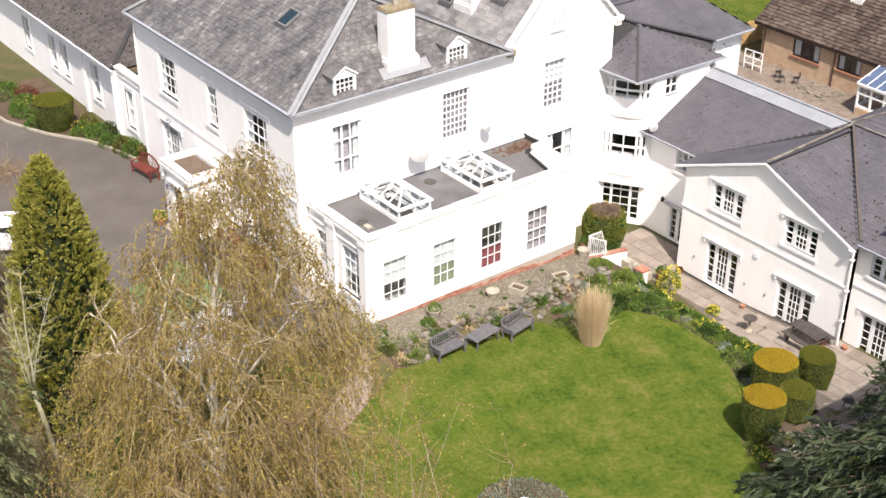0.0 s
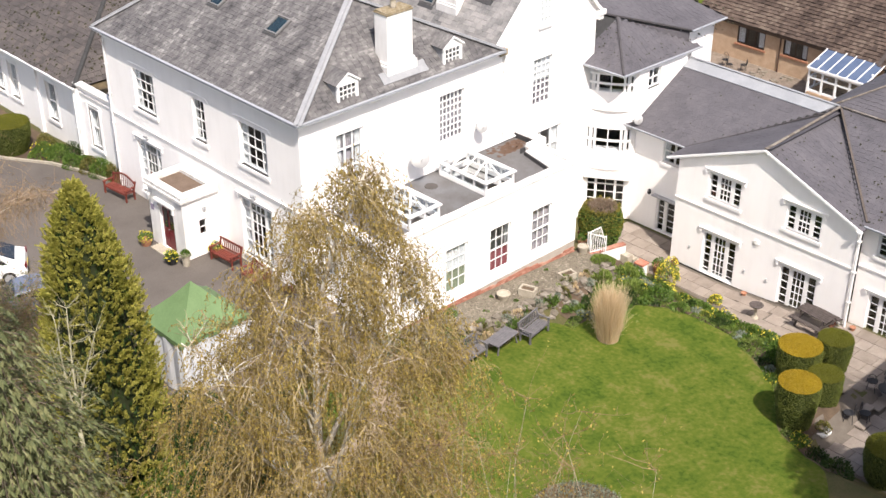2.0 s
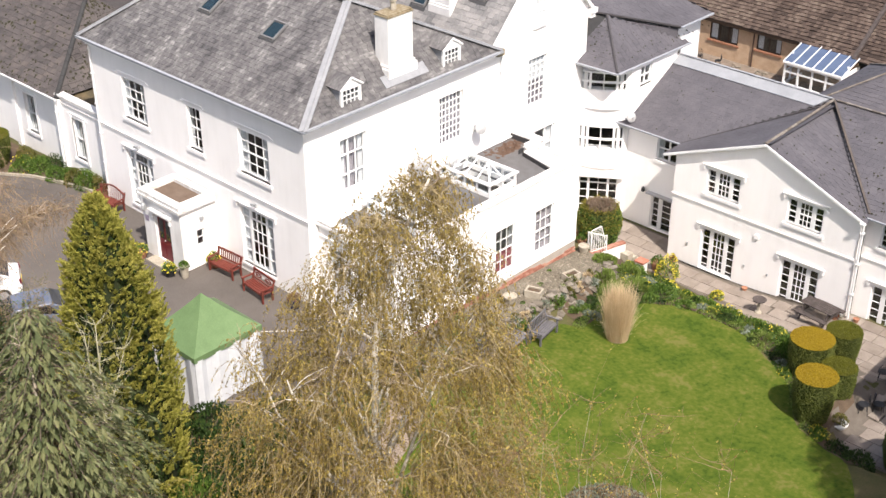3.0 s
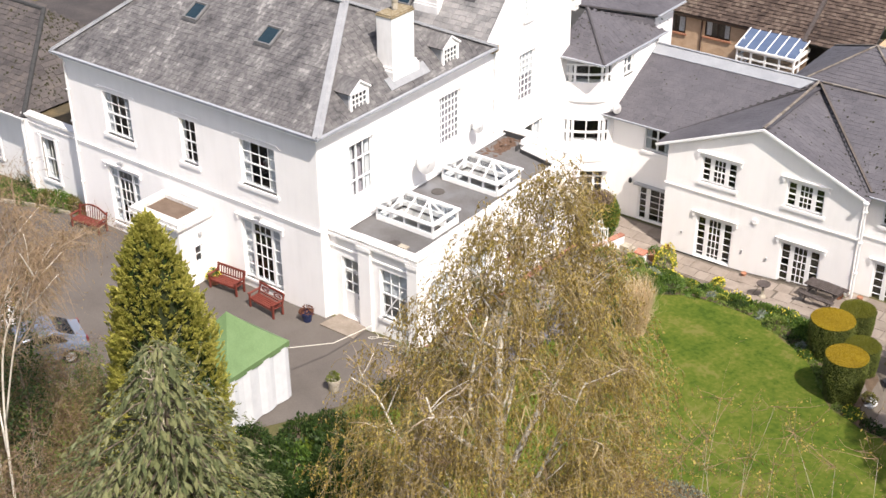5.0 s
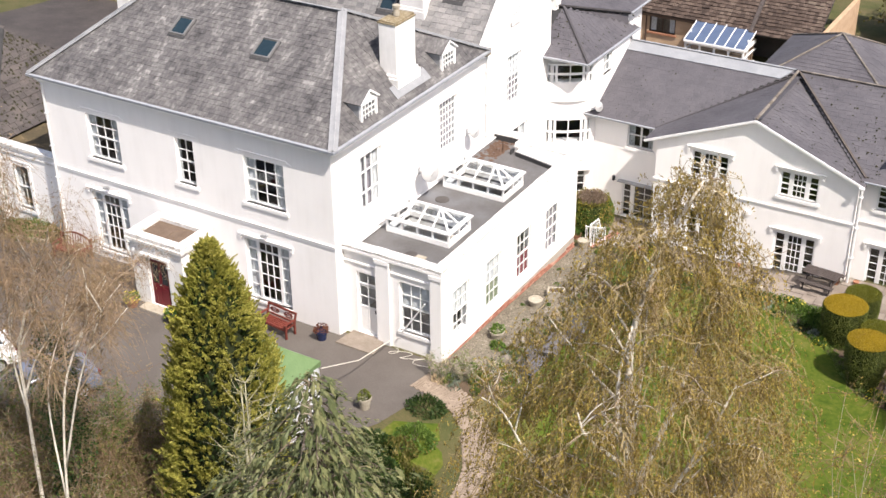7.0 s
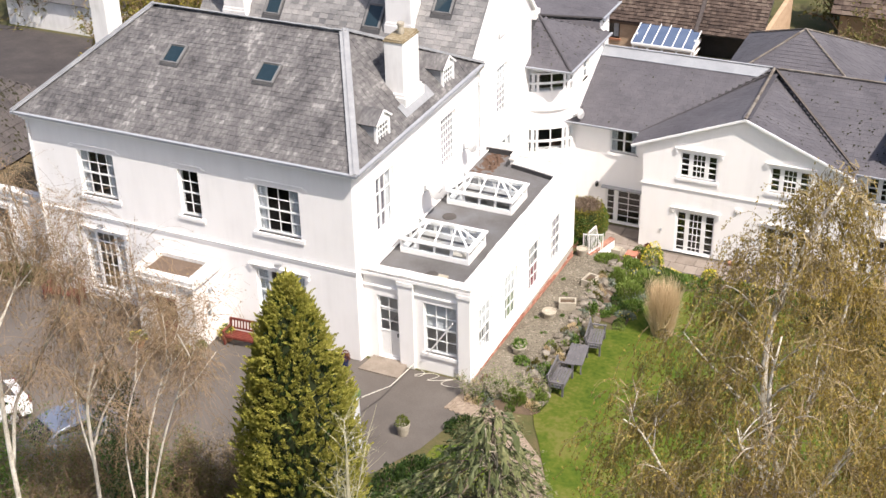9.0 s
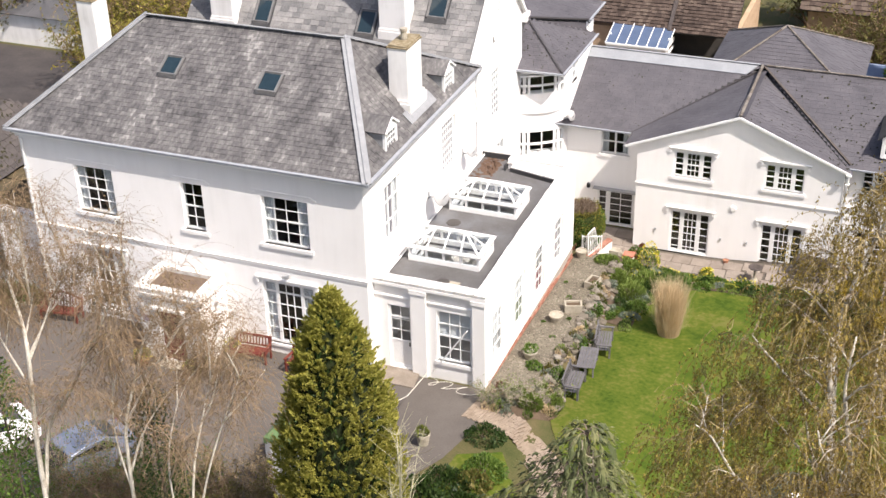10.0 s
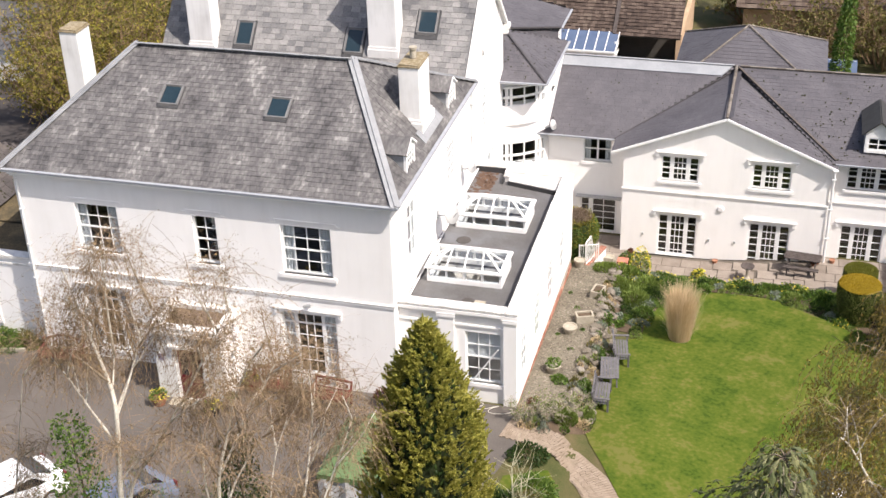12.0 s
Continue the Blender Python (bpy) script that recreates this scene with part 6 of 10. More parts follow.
for x, z, w, h in BW:
    ob = window(bung, frame_at(x, BY, z), w, h, [1, 1, 1] if w > 2 else [1, 1], [1], thick_cols=(1, 2), fr=0.09, depth=0.05, curtain="sides")
    ob.data.materials[0] = BROWN_FRAME
    for child in ob.children:
        if child.name.startswith(("mullion", "glazing_bar")):
            child.material_slots[0].link = "OBJECT"
            child.material_slots[0].material = BROWN_FRAME
    part("sill", Mesh().box(-0.1, w + 0.1, -0.1, 0.05, -0.12, 0.0), TERRACOTTA, ob)
roof_plane(bung, [(-12.2, BY - 0.28, BE - 0.02), (1.55, BY - 0.28, BE - 0.02), (1.55, BY + 5.0, BE + 3.9), (-12.2, BY + 5.0, BE + 3.9)], None, TILE_ISL, 0, course=0.27, width=0.26, name="roof_front", seed=51, thick=0.045, rough=1.2)
roof_plane(bung, [(1.80, BY - 0.5, BE - 0.12), (5.95, BY - 0.5, BE - 0.12), (5.95, BY + 4.8, BE + 3.5), (1.80, BY + 4.8, BE + 3.5)], None, TILE_ISL, 0, course=0.27, width=0.26, name="roof_lean", seed=52, thick=0.045)
roof_plane(bung, [(5.95, BY + 11, BE - 0.02), (-12.2, BY + 11, BE - 0.02), (-12.2, BY + 5.0, BE + 3.9), (5.95, BY + 5.0, BE + 3.9)], None, TILE_ISL, 0, course=0.34, width=0.36, name="roof_back", seed=53, thick=0.04)
part("verge", Mesh().beam((1.68, BY - 0.5, BE - 0.05), (1.68, BY + 5.0, BE + 3.95), 0.24, 0.2), OLD_WOOD, bung)
part("fascia", Mesh().box(-12.2, 1.55, BY - 0.32, BY - 0.26, BE - 0.2, BE - 0.02), surface("brown_fascia", [(0.035, 0.022, 0.016), (0.05, 0.034, 0.026)], 4, 30, 0.5, 0), bung)
BROWN_PIPE = surface("brown_pipe", [(0.06, 0.035, 0.025), (0.09, 0.055, 0.04)], 4, 30, 0.5, 0)
for x in (-5.6, -11.4):
    part("downpipe", Mesh().tube([(x, BY - 0.06, BG), (x, BY - 0.06, BE - 0.1)], [0.05, 0.05], 8), BROWN_PIPE, bung)
chimney(bung, -6.9, -6.1, BY + 2.6, BY + 3.5, 1.0, 3.2, base=0.02, base_h=0.2, pots=1)
# conservatory
con = thing("conservatory", "white conservatory with a blue polycarbonate roof", "conservatory")
cx0, cx1, cy0, cz0, cz1 = -1.92, 1.92, 41.6, -2.20, -1.50
cm = Mesh()
for x in np.linspace(cx0, cx1, 5):
    cm.box(x - 0.06, x + 0.06, cy0 - 0.06, cy0 + 0.06, BG, cz0)
for z, t in ((BG + 0.7, 0.07), (cz0 - 0.55, 0.05), (cz0, 0.12)):
    cm.box(cx0, cx1, cy0 - 0.05, cy0 + 0.05, z - t, z + t)
    cm.box(cx1 - 0.05, cx1 + 0.05, cy0, BY, z - t, z + t).box(cx0 - 0.05, cx0 + 0.05, cy0, BY, z - t, z + t)
for y in (42.4,):
    cm.box(cx1 - 0.05, cx1 + 0.05, y - 0.05, y + 0.05, BG, cz0 + 0.5).box(cx0 - 0.05, cx0 + 0.05, y - 0.05, y + 0.05, BG, cz0 + 0.5)
part("frame", cm, PAINT, con)
for x in np.linspace(cx0 - 0.1, cx1 + 0.1, 7):
    part("roof_bar", Mesh().beam((x, cy0 - 0.15, cz0 + 0.12), (x, BY - 0.05, cz1 + 0.12), 0.05, 0.07), PAINT, con)
for y, z in ((cy0 - 0.15, cz0 + 0.1), (BY - 0.05, cz1 + 0.1)):
    part("roof_edge", Mesh().beam((cx0 - 0.1, y, z), (cx1 + 0.1, y, z), 0.08, 0.12), PAINT, con)
xs = list(np.linspace(cx0 - 0.1, cx1 + 0.1, 7))
for a, b in zip(xs, xs[1:]):
    part("roof_panel", Mesh().slab([(a, cy0 - 0.15, cz0 + 0.12), (b, cy0 - 0.15, cz0 + 0.12), (b, BY - 0.05, cz1 + 0.12), (a, BY - 0.05, cz1 + 0.12)], 0.03), BLUE_GLASS, con)
for a, b in zip(np.linspace(cx0, cx1, 5), np.linspace(cx0, cx1, 5)[1:]):
    pane_box(con, a + 0.06, cy0, BG + 0.7, b - a - 0.12, cz0 - BG - 0.8)
part("dwarf_wall", Mesh().box(cx0, cx1, cy0 - 0.1, cy0 + 0.1, BG - 0.4, BG + 0.6).box(cx1 - 0.1, cx1 + 0.1, cy0, BY, BG - 0.4, BG + 0.6).box(cx0 - 0.1, cx0 + 0.1, cy0, BY, BG - 0.4, BG + 0.6), ORANGE_BRICK, con)


# ---- plants ----
def leaf_quads(centres, size, rng, lean=None, long=1.0, spread=1.0):
    """Small diamond leaves at the centres; lean: a direction (or one each) that their long axis follows."""
    c = np.asarray(centres, dtype=np.float64)
    n = len(c)
    a = rng.normal(size=(n, 3))
    if lean is not None:
        a = np.asarray(lean) * np.ones((n, 1)) + a * 0.35 * spread
    a /= np.linalg.norm(a, axis=1, keepdims=True) + 1e-9
    b = np.cross(a, rng.normal(size=(n, 3)))
    b /= np.linalg.norm(b, axis=1, keepdims=True) + 1e-9
    s = size * rng.uniform(0.6, 1.4, size=(n, 1))
    v = np.stack([c - a * s * long, c + b * s * 0.5, c + a * s * long, c - b * s * 0.5], axis=1).reshape(-1, 3)
    return v, np.arange(4 * n).reshape(n, 4)


def leaves(name, centres, size, material, parent, seed=1, lean=None, long=1.0, spread=1.0, label=""):
    rng = np.random.default_rng(seed)
    v, f = leaf_quads(centres, size, rng, lean, long, spread)
    return tagged(part(name, np_mesh(name, v, f), material, parent, label), kind="stuff")


def twig_mesh(name, lines, radii):
    """Thin twigs, too fine to show their roundness: lines is an array of n lines of m points."""
    P = np.asarray(lines, dtype=np.float64)
    n, m = P.shape[:2]
    d = np.gradient(P, axis=1)
    d /= np.linalg.norm(d, axis=2, keepdims=True) + 1e-9
    s = np.cross(d, np.array([0.31, 0.95, 0.05]))
    s /= np.linalg.norm(s, axis=2, keepdims=True) + 1e-9
    t = np.cross(d, s)
    turn = (np.arange(n) * 2.39996)[:, None, None]
    w = (s * np.cos(turn) + t * np.sin(turn)) * np.asarray(radii)[None, :, None] * 1.3
    v = np.stack([P - w, P + w], axis=2)
    i = np.arange(m - 1) * 2
    one = np.stack([i, i + 1, i + 3, i + 2], axis=1)
    f = (one[None] + (np.arange(n) * m * 2)[:, None, None]).reshape(-1, 4)
    return np_mesh(name, v.reshape(-1, 3), f)


def grown(g, start, way, length, steps, wander, pull):
    """Arrays of winding lines: one from each start point, bending by pull (x, y, z) at each step."""
    P = [np.asarray(start, dtype=np.float64)]
    d = np.asarray(way, dtype=np.float64)
    d = d / (np.linalg.norm(d, axis=1, keepdims=True) + 1e-9)
    for i in range(steps):
        d = d + g.normal(size=d.shape) * wander + np.asarray(pull)
        d = d / (np.linalg.norm(d, axis=1, keepdims=True) + 1e-9)
        P.append(P[-1] + d * np.asarray(length)[:, None] / steps)
    return np.stack(P, axis=1)


def limb(rng, start, way, length, steps, wander, lift):
    """A winding line of points; lift bends it up (+) or down (-) along its way."""
    pts = [Vector(start)]
    d = Vector(way).normalized()
    for i in range(steps):
        d = (d + Vector((rng.uniform(-1, 1), rng.uniform(-1, 1), rng.uniform(-1, 1))) * wander + Vector((0, 0, lift))).normalized()
        pts.append(pts[-1] + d * (length / steps))
    return pts


def bare_shrub(name, at, h, r, seed, stems=26, forks=5, twig_mat=TWIG, leaf_mat=OLIVE_LEAF, leaf_count=600, label="", leaf_size=0.04, base=None, kind="shrub", thick=0.014, group="", stem_mat=None, sag=-0.02, fine=1.0, reach=(0.10, 0.30)):
    """An upright tangle of stems and twigs, thinly leaved."""
    rng = random.Random(seed)
    x, y = at
    z0 = (terrain(x, y) if base is None else base) - 0.05
    ob = thing(name, label, kind, group, at=Matrix.Translation((x, y, z0)))
    m = Mesh()
    hubs, ways = [], []
    for s in range(stems):
        a, rr = rng.uniform(0, 2 * math.pi), r * math.sqrt(rng.uniform(0, 1))
        way = Vector((math.cos(a) * rr / h * 1.2, math.sin(a) * rr / h * 1.2, 1))
        L = h * rng.uniform(0.5, 1.0)
        line = limb(rng, (math.cos(a) * rr * 0.3, math.sin(a) * rr * 0.3, 0), way, L, 7, 0.17, 0.0)
        if stems <= 20:
            part("stem", Mesh().tube(line, [thick * (1 - 0.85 * j / 7) + 0.002 for j in range(8)], 4), stem_mat or twig_mat, ob)
        else:
            m.tube(line, [thick * (1 - 0.85 * j / 7) + 0.002 for j in range(8)], 4)
        for j in range(2, 8):
            hubs.append(tuple(line[j]))
    if m.v:
        part("stems", m, stem_mat or twig_mat, ob)
    g = np.random.default_rng(seed)
    hubs = np.array(hubs)
    first = stems * forks
    start = hubs[g.integers(0, len(hubs), first)]
    way = g.normal(size=(first, 3)) * np.array([1, 1, 0.7]) + np.array([0, 0, 0.35])
    one = grown(g, start, way, h * g.uniform(*reach, first), 4, 0.22, (0, 0, sag))
    n2 = first * 3
    start = one.reshape(-1, 3)[g.integers(0, first * 5, n2)]
    way = g.normal(size=(n2, 3)) + np.array([0, 0, 0.2])
    two = grown(g, start, way, h * g.uniform(reach[0] * 0.4, reach[1] * 0.47, n2), 2, 0.25, (0, 0, sag * 1.5))
    tw = part("twigs", twig_mesh("twigs", one, np.array([0.009, 0.008, 0.0065, 0.005, 0.004]) * fine), twig_mat, ob)
    tagged(tw, kind="stuff")
    tagged(part("twigs", twig_mesh("twigs", two, np.array([0.006, 0.005, 0.0038]) * fine), twig_mat, ob), kind="stuff")
    if leaf_count:
        arr = two.reshape(-1, 3)
        c = arr[g.integers(0, len(arr), leaf_count)] + g.normal(size=(leaf_count, 3)) * 0.05
        leaves("leaves", c, leaf_size, leaf_mat, ob, seed)
    return ob


def blob_points(n, rx, ry, rz, g, hollow=0.55, lumps=7):
    """Points in the outer part of a lumpy mound of radii rx, ry, rz that stands on z = 0."""
    d = g.normal(size=(n, 3))
    d[:, 2] = np.abs(d[:, 2]) * 1.0 - 0.12
    d /= np.linalg.norm(d, axis=1, keepdims=True)
    c = g.normal(size=(lumps, 3))
    c /= np.linalg.norm(c, axis=1, keepdims=True)
    swell = 0.80 + 0.28 * np.max(np.clip(d @ c.T, 0, 1) ** 4, axis=1)
    rad = swell * (hollow + (1 - hollow) * g.uniform(0, 1, n) ** 0.5)
    return d * rad[:, None] * np.array([rx, ry, rz])


def shrub(name, at, rx, ry, h, material, seed, count, label, size=0.05, base=None, category="shrub", group="", lift=0.0, flowers=None, lean=None, long=1.0):
    x, y = at
    z = (terrain(x, y) if base is None else base) + lift
    ob = thing(name, label, category, group, at=Matrix.Translation((x, y, z - 0.03)))
    g = np.random.default_rng(seed)
    p = blob_points(count, rx, ry, h, g)
    p[:, 2] = np.maximum(p[:, 2], 0.02)
    leaves("foliage", p, size, material, ob, seed, lean=lean, long=long)
    stem = Mesh()
    rng = random.Random(seed)
    for i in range(7):
        a = rng.uniform(0, 6.28)
        stem.tube([(0, 0, 0), (math.cos(a) * rx * 0.4, math.sin(a) * ry * 0.4, h * 0.7)], [0.02, 0.006], 4)
    part("stems", stem, BARK, ob)
    if flowers:
        mat, n, fs = flowers
        q = blob_points(n, rx * 1.05, ry * 1.05, h * 1.06, g, 0.93)
        q[:, 2] = np.maximum(q[:, 2], 0.05)
        leaves("flowers", q, fs, mat, ob, seed + 5)
    return ob


# the big weeping birch on the lawn's edge
GOLD_TWIG = surface("golden_twig", [(0.15, 0.112, 0.058), (0.25, 0.195, 0.10), (0.36, 0.29, 0.16)], 1.5, 12, 0.85, 0)


TAN_LIMB = surface("tan_birch_limb", [(0.16, 0.115, 0.075), (0.27, 0.21, 0.145), (0.38, 0.32, 0.24)], 3, 20, 0.85, 0)


def smooth_line(ctrl, n=4):
    """A smooth open line through the control points."""
    P = [Vector(p) for p in ctrl]
    P = [P[0] * 2 - P[1]] + P + [P[-1] * 2 - P[-2]]
    out = []
    for i in range(1, len(P) - 2):
        for s in range(n):
            t = s / n
            out.append(0.5 * ((2 * P[i]) + (P[i + 1] - P[i - 1]) * t + (2 * P[i - 1] - 5 * P[i] + 4 * P[i + 1] - P[i + 2]) * t * t + (3 * P[i] - P[i - 1] - 3 * P[i + 1] + P[i + 2]) * t ** 3))
    return out + [P[-2]]


def weeping_birch(seed=21):
    """The big birch: two pale trunks and three long limbs, spreading boughs, and strings of leafed twigs that hang in curtains."""
    bx, by = 17.35, -12.9
    z0 = terrain(bx, by) - 0.1
    tree = thing("weeping_birch", "tall weeping birch with pale stems and bronze spring leaves", "tree", at=Matrix.Translation((bx, by, z0)))
    rng = random.Random(seed)
    g = np.random.default_rng(seed)
    root = Vector((bx, by, z0))
    STEMS = [
        ([(17.35, -12.9, z0), (17.42, -12.98, 3.0), (17.37, -12.94, 7.8), (17.2, -12.8, 10.0), (16.95, -12.4, 12.3), (17.3, -12.0, 14.3), (17.95, -11.7, 16.0)], 0.165),
        ([(17.38, -12.95, 7.2), (17.55, -13.5, 8.8), (17.72, -14.0, 10.15), (17.57, -14.4, 11.5), (17.35, -14.0, 12.4), (17.4, -13.6, 13.4)], 0.10),
        ([(17.72, -14.0, 10.1), (17.3, -14.8, 11.1), (17.1, -15.1, 11.6), (17.0, -15.2, 12.1)], 0.05),
        ([(17.40, -12.96, 6.6), (18.2, -13.1, 8.6), (19.2, -13.2, 11.3), (19.5, -13.0, 12.3)], 0.055),
        ([(17.40, -12.96, 6.9), (16.5, -13.6, 8.1), (15.5, -14.2, 9.6), (14.85, -14.3, 10.7), (14.55, -14.75, 11.3)], 0.042),
        ([(17.40, -12.96, 8.4), (17.9, -12.2, 10.5), (18.3, -11.5, 12.6), (18.4, -11.2, 13.8)], 0.08),
    ]

    def reach(z):
        d = 17.2 - z
        return max(0.12, min(4.5, 0.76 * max(d, 0.05) ** 0.85)) * (1.0 if z > 5 else 0.75 + 0.05 * z)

    hubs, side = [], []
    for ctrl, r0 in STEMS:
        line = [p - root for p in smooth_line(ctrl)]
        n = len(line) - 1
        rad = [r0 * (1 - 0.9 * (i / n) ** 0.9) + 0.010 for i in range(n + 1)]
        part("stem", Mesh().tube(line, rad, 8), BARK_WHITE, tree, smooth=True)
        total = sum((line[i + 1] - line[i]).length for i in range(n))
        count = max(4, int(total * (1.4 if r0 > 0.15 else 1.3)))
        for b in range(count):
            k = 0.22 + 0.76 * (b + rng.uniform(0, 0.9)) / count
            i = min(n - 1, int(k * n))
            p = line[i].lerp(line[i + 1], k * n - i)
            axis = Vector((17.35 + 0.1 - bx, -12.5 - by, 0))
            away = Vector((p.x - axis.x, p.y - axis.y, 0))
            a2 = rng.uniform(0, 2 * math.pi)
            way = Vector((math.cos(a2), math.sin(a2), 0)) + (away.normalized() * 0.6 if away.length > 0.3 else Vector((0, 0, 0)))
            way = way.normalized() + Vector((0, 0, rng.uniform(0.8, 2.0)))
            L = max(0.5, (reach(p.z + z0) - away.length * 0.7) * rng.uniform(0.45, 0.85))
            pts = limb(rng, p, way, L, 7, 0.13, -0.05)
            rb = min(rad[i] * 0.6, 0.016 + 0.011 * L)
            bough = Mesh().tube(pts, [rb * (1 - 0.85 * j / 7) + 0.004 for j in range(8)], 5)
            for c in range(2, 8):
                for q in range(2):
                    w2 = (pts[c] - pts[c - 1]).normalized() + Vector((rng.uniform(-1, 1), rng.uniform(-1, 1), rng.uniform(-0.3, 0.6))) * 0.9
                    sub = limb(rng, pts[c], w2, rng.uniform(0.3, 0.5 + L * 0.2), 4, 0.2, -0.16)
                    side.append([tuple(v) for v in sub])
                    hubs += [tuple(v) for v in sub[1:]]
                hubs.append(tuple(pts[c]))
            part("limb", bough, BARK_WHITE, tree, smooth=True)
    hubs = np.array(hubs)
    tagged(part("side_branches", twig_mesh("side_branches", np.array(side), [0.0085, 0.007, 0.0055, 0.004, 0.003]), TAN_LIMB, tree), kind="stuff")
    # thin side branches that carry the crown out to its hanging outline
    fill = 1900
    zz = 2.6 + 13.6 * g.uniform(0, 1, fill) ** 1.45
    ang = g.uniform(0, 2 * np.pi, fill)
    rr = np.array([reach(z) for z in zz]) * g.uniform(0.12, 1.0, fill) ** 0.55 * (1 + 0.10 * np.sin(3 * ang + zz))
    goal = np.stack([np.cos(ang) * rr + 0.05 + 0.0032 * (zz - 8).clip(0) ** 2.4, np.sin(ang) * rr + 0.35 + 0.004 * (zz - 8).clip(0) ** 2.4, zz - z0], axis=1)
    near = hubs[[int(np.argmin(((hubs - q - np.array([0, 0, 0.3])) ** 2).sum(axis=1))) for q in goal]]
    f = np.linspace(0, 1, 5)[None, :, None]
    lines = near[:, None, :] * (1 - f) + goal[:, None, :] * f
    lines[:, 1:-1] += g.normal(size=(fill, 3, 3)) * 0.09
    tagged(part("branchlets", twig_mesh("branchlets", lines, [0.010, 0.008, 0.0065, 0.005, 0.004]), GOLD_TWIG, tree), kind="stuff")
    # curtains: each tuft lets several strings hang together
    tufts = np.concatenate([lines[:, 2:].reshape(-1, 3), hubs[g.integers(0, len(hubs), 420)]])
    tufts = tufts[g.uniform(0, 1, len(tufts)) < np.clip(1.30 - 0.11 * (tufts[:, 2] + z0 - 7.0), 0.28, 1.0)]
    tufts = tufts[g.permutation(len(tufts))[:3900]]
    per = 5
    n = len(tufts) * per
    start = np.repeat(tufts, per, axis=0) + g.normal(size=(n, 3)) * np.array([0.13, 0.13, 0.07])
    out = start * np.array([1, 1, 0])
    out /= np.linalg.norm(out, axis=1, keepdims=True) + 0.05
    way = out * g.uniform(0.0, 0.5, (n, 1)) + g.uniform(-0.4, 0.4, (n, 3)) + np.array([0, 0, -0.1])
    long_ = np.repeat(g.uniform(0.35, 1.25, len(tufts)), per) * g.uniform(0.6, 1.2, n)
    arr = grown(g, start, way, long_, 4, 0.07, (0, 0, -0.7))
    tagged(part("twigs", twig_mesh("twigs", arr, np.array([0.0042, 0.0038, 0.0033, 0.0028, 0.002])), GOLD_TWIG, tree), kind="stuff")
    m = 198000
    pick = g.choice(n, m, p=long_ / long_.sum())
    t = g.uniform(0.15, 3.999, m)
    i = t.astype(int)
    u = (t - i)[:, None]
    c = arr[pick, i] * (1 - u) + arr[pick, i + 1] * u + g.normal(size=(m, 3)) * 0.022
    leaves("leaves", c, 0.031, BIRCH_LEAF, tree, seed, lean=(0, 0, -1), long=1.15, spread=1.5)
    return tree


weeping_birch()
# thin birches by the drive
BUD_LEAF = leafy("brown_bud_leaf", [(0.13, 0.09, 0.05), (0.21, 0.15, 0.08), (0.29, 0.215, 0.115), (0.33, 0.26, 0.12)], 0.3)
BROWN_TWIG = surface("warm_brown_twig", [(0.15, 0.095, 0.055), (0.24, 0.165, 0.10), (0.33, 0.25, 0.165)], 1.5, 12, 0.85, 0)
GREY_TWIG = surface("grey_brown_twig", [(0.15, 0.115, 0.082), (0.235, 0.19, 0.142), (0.33, 0.28, 0.22)], 1.5, 12, 0.85, 0)


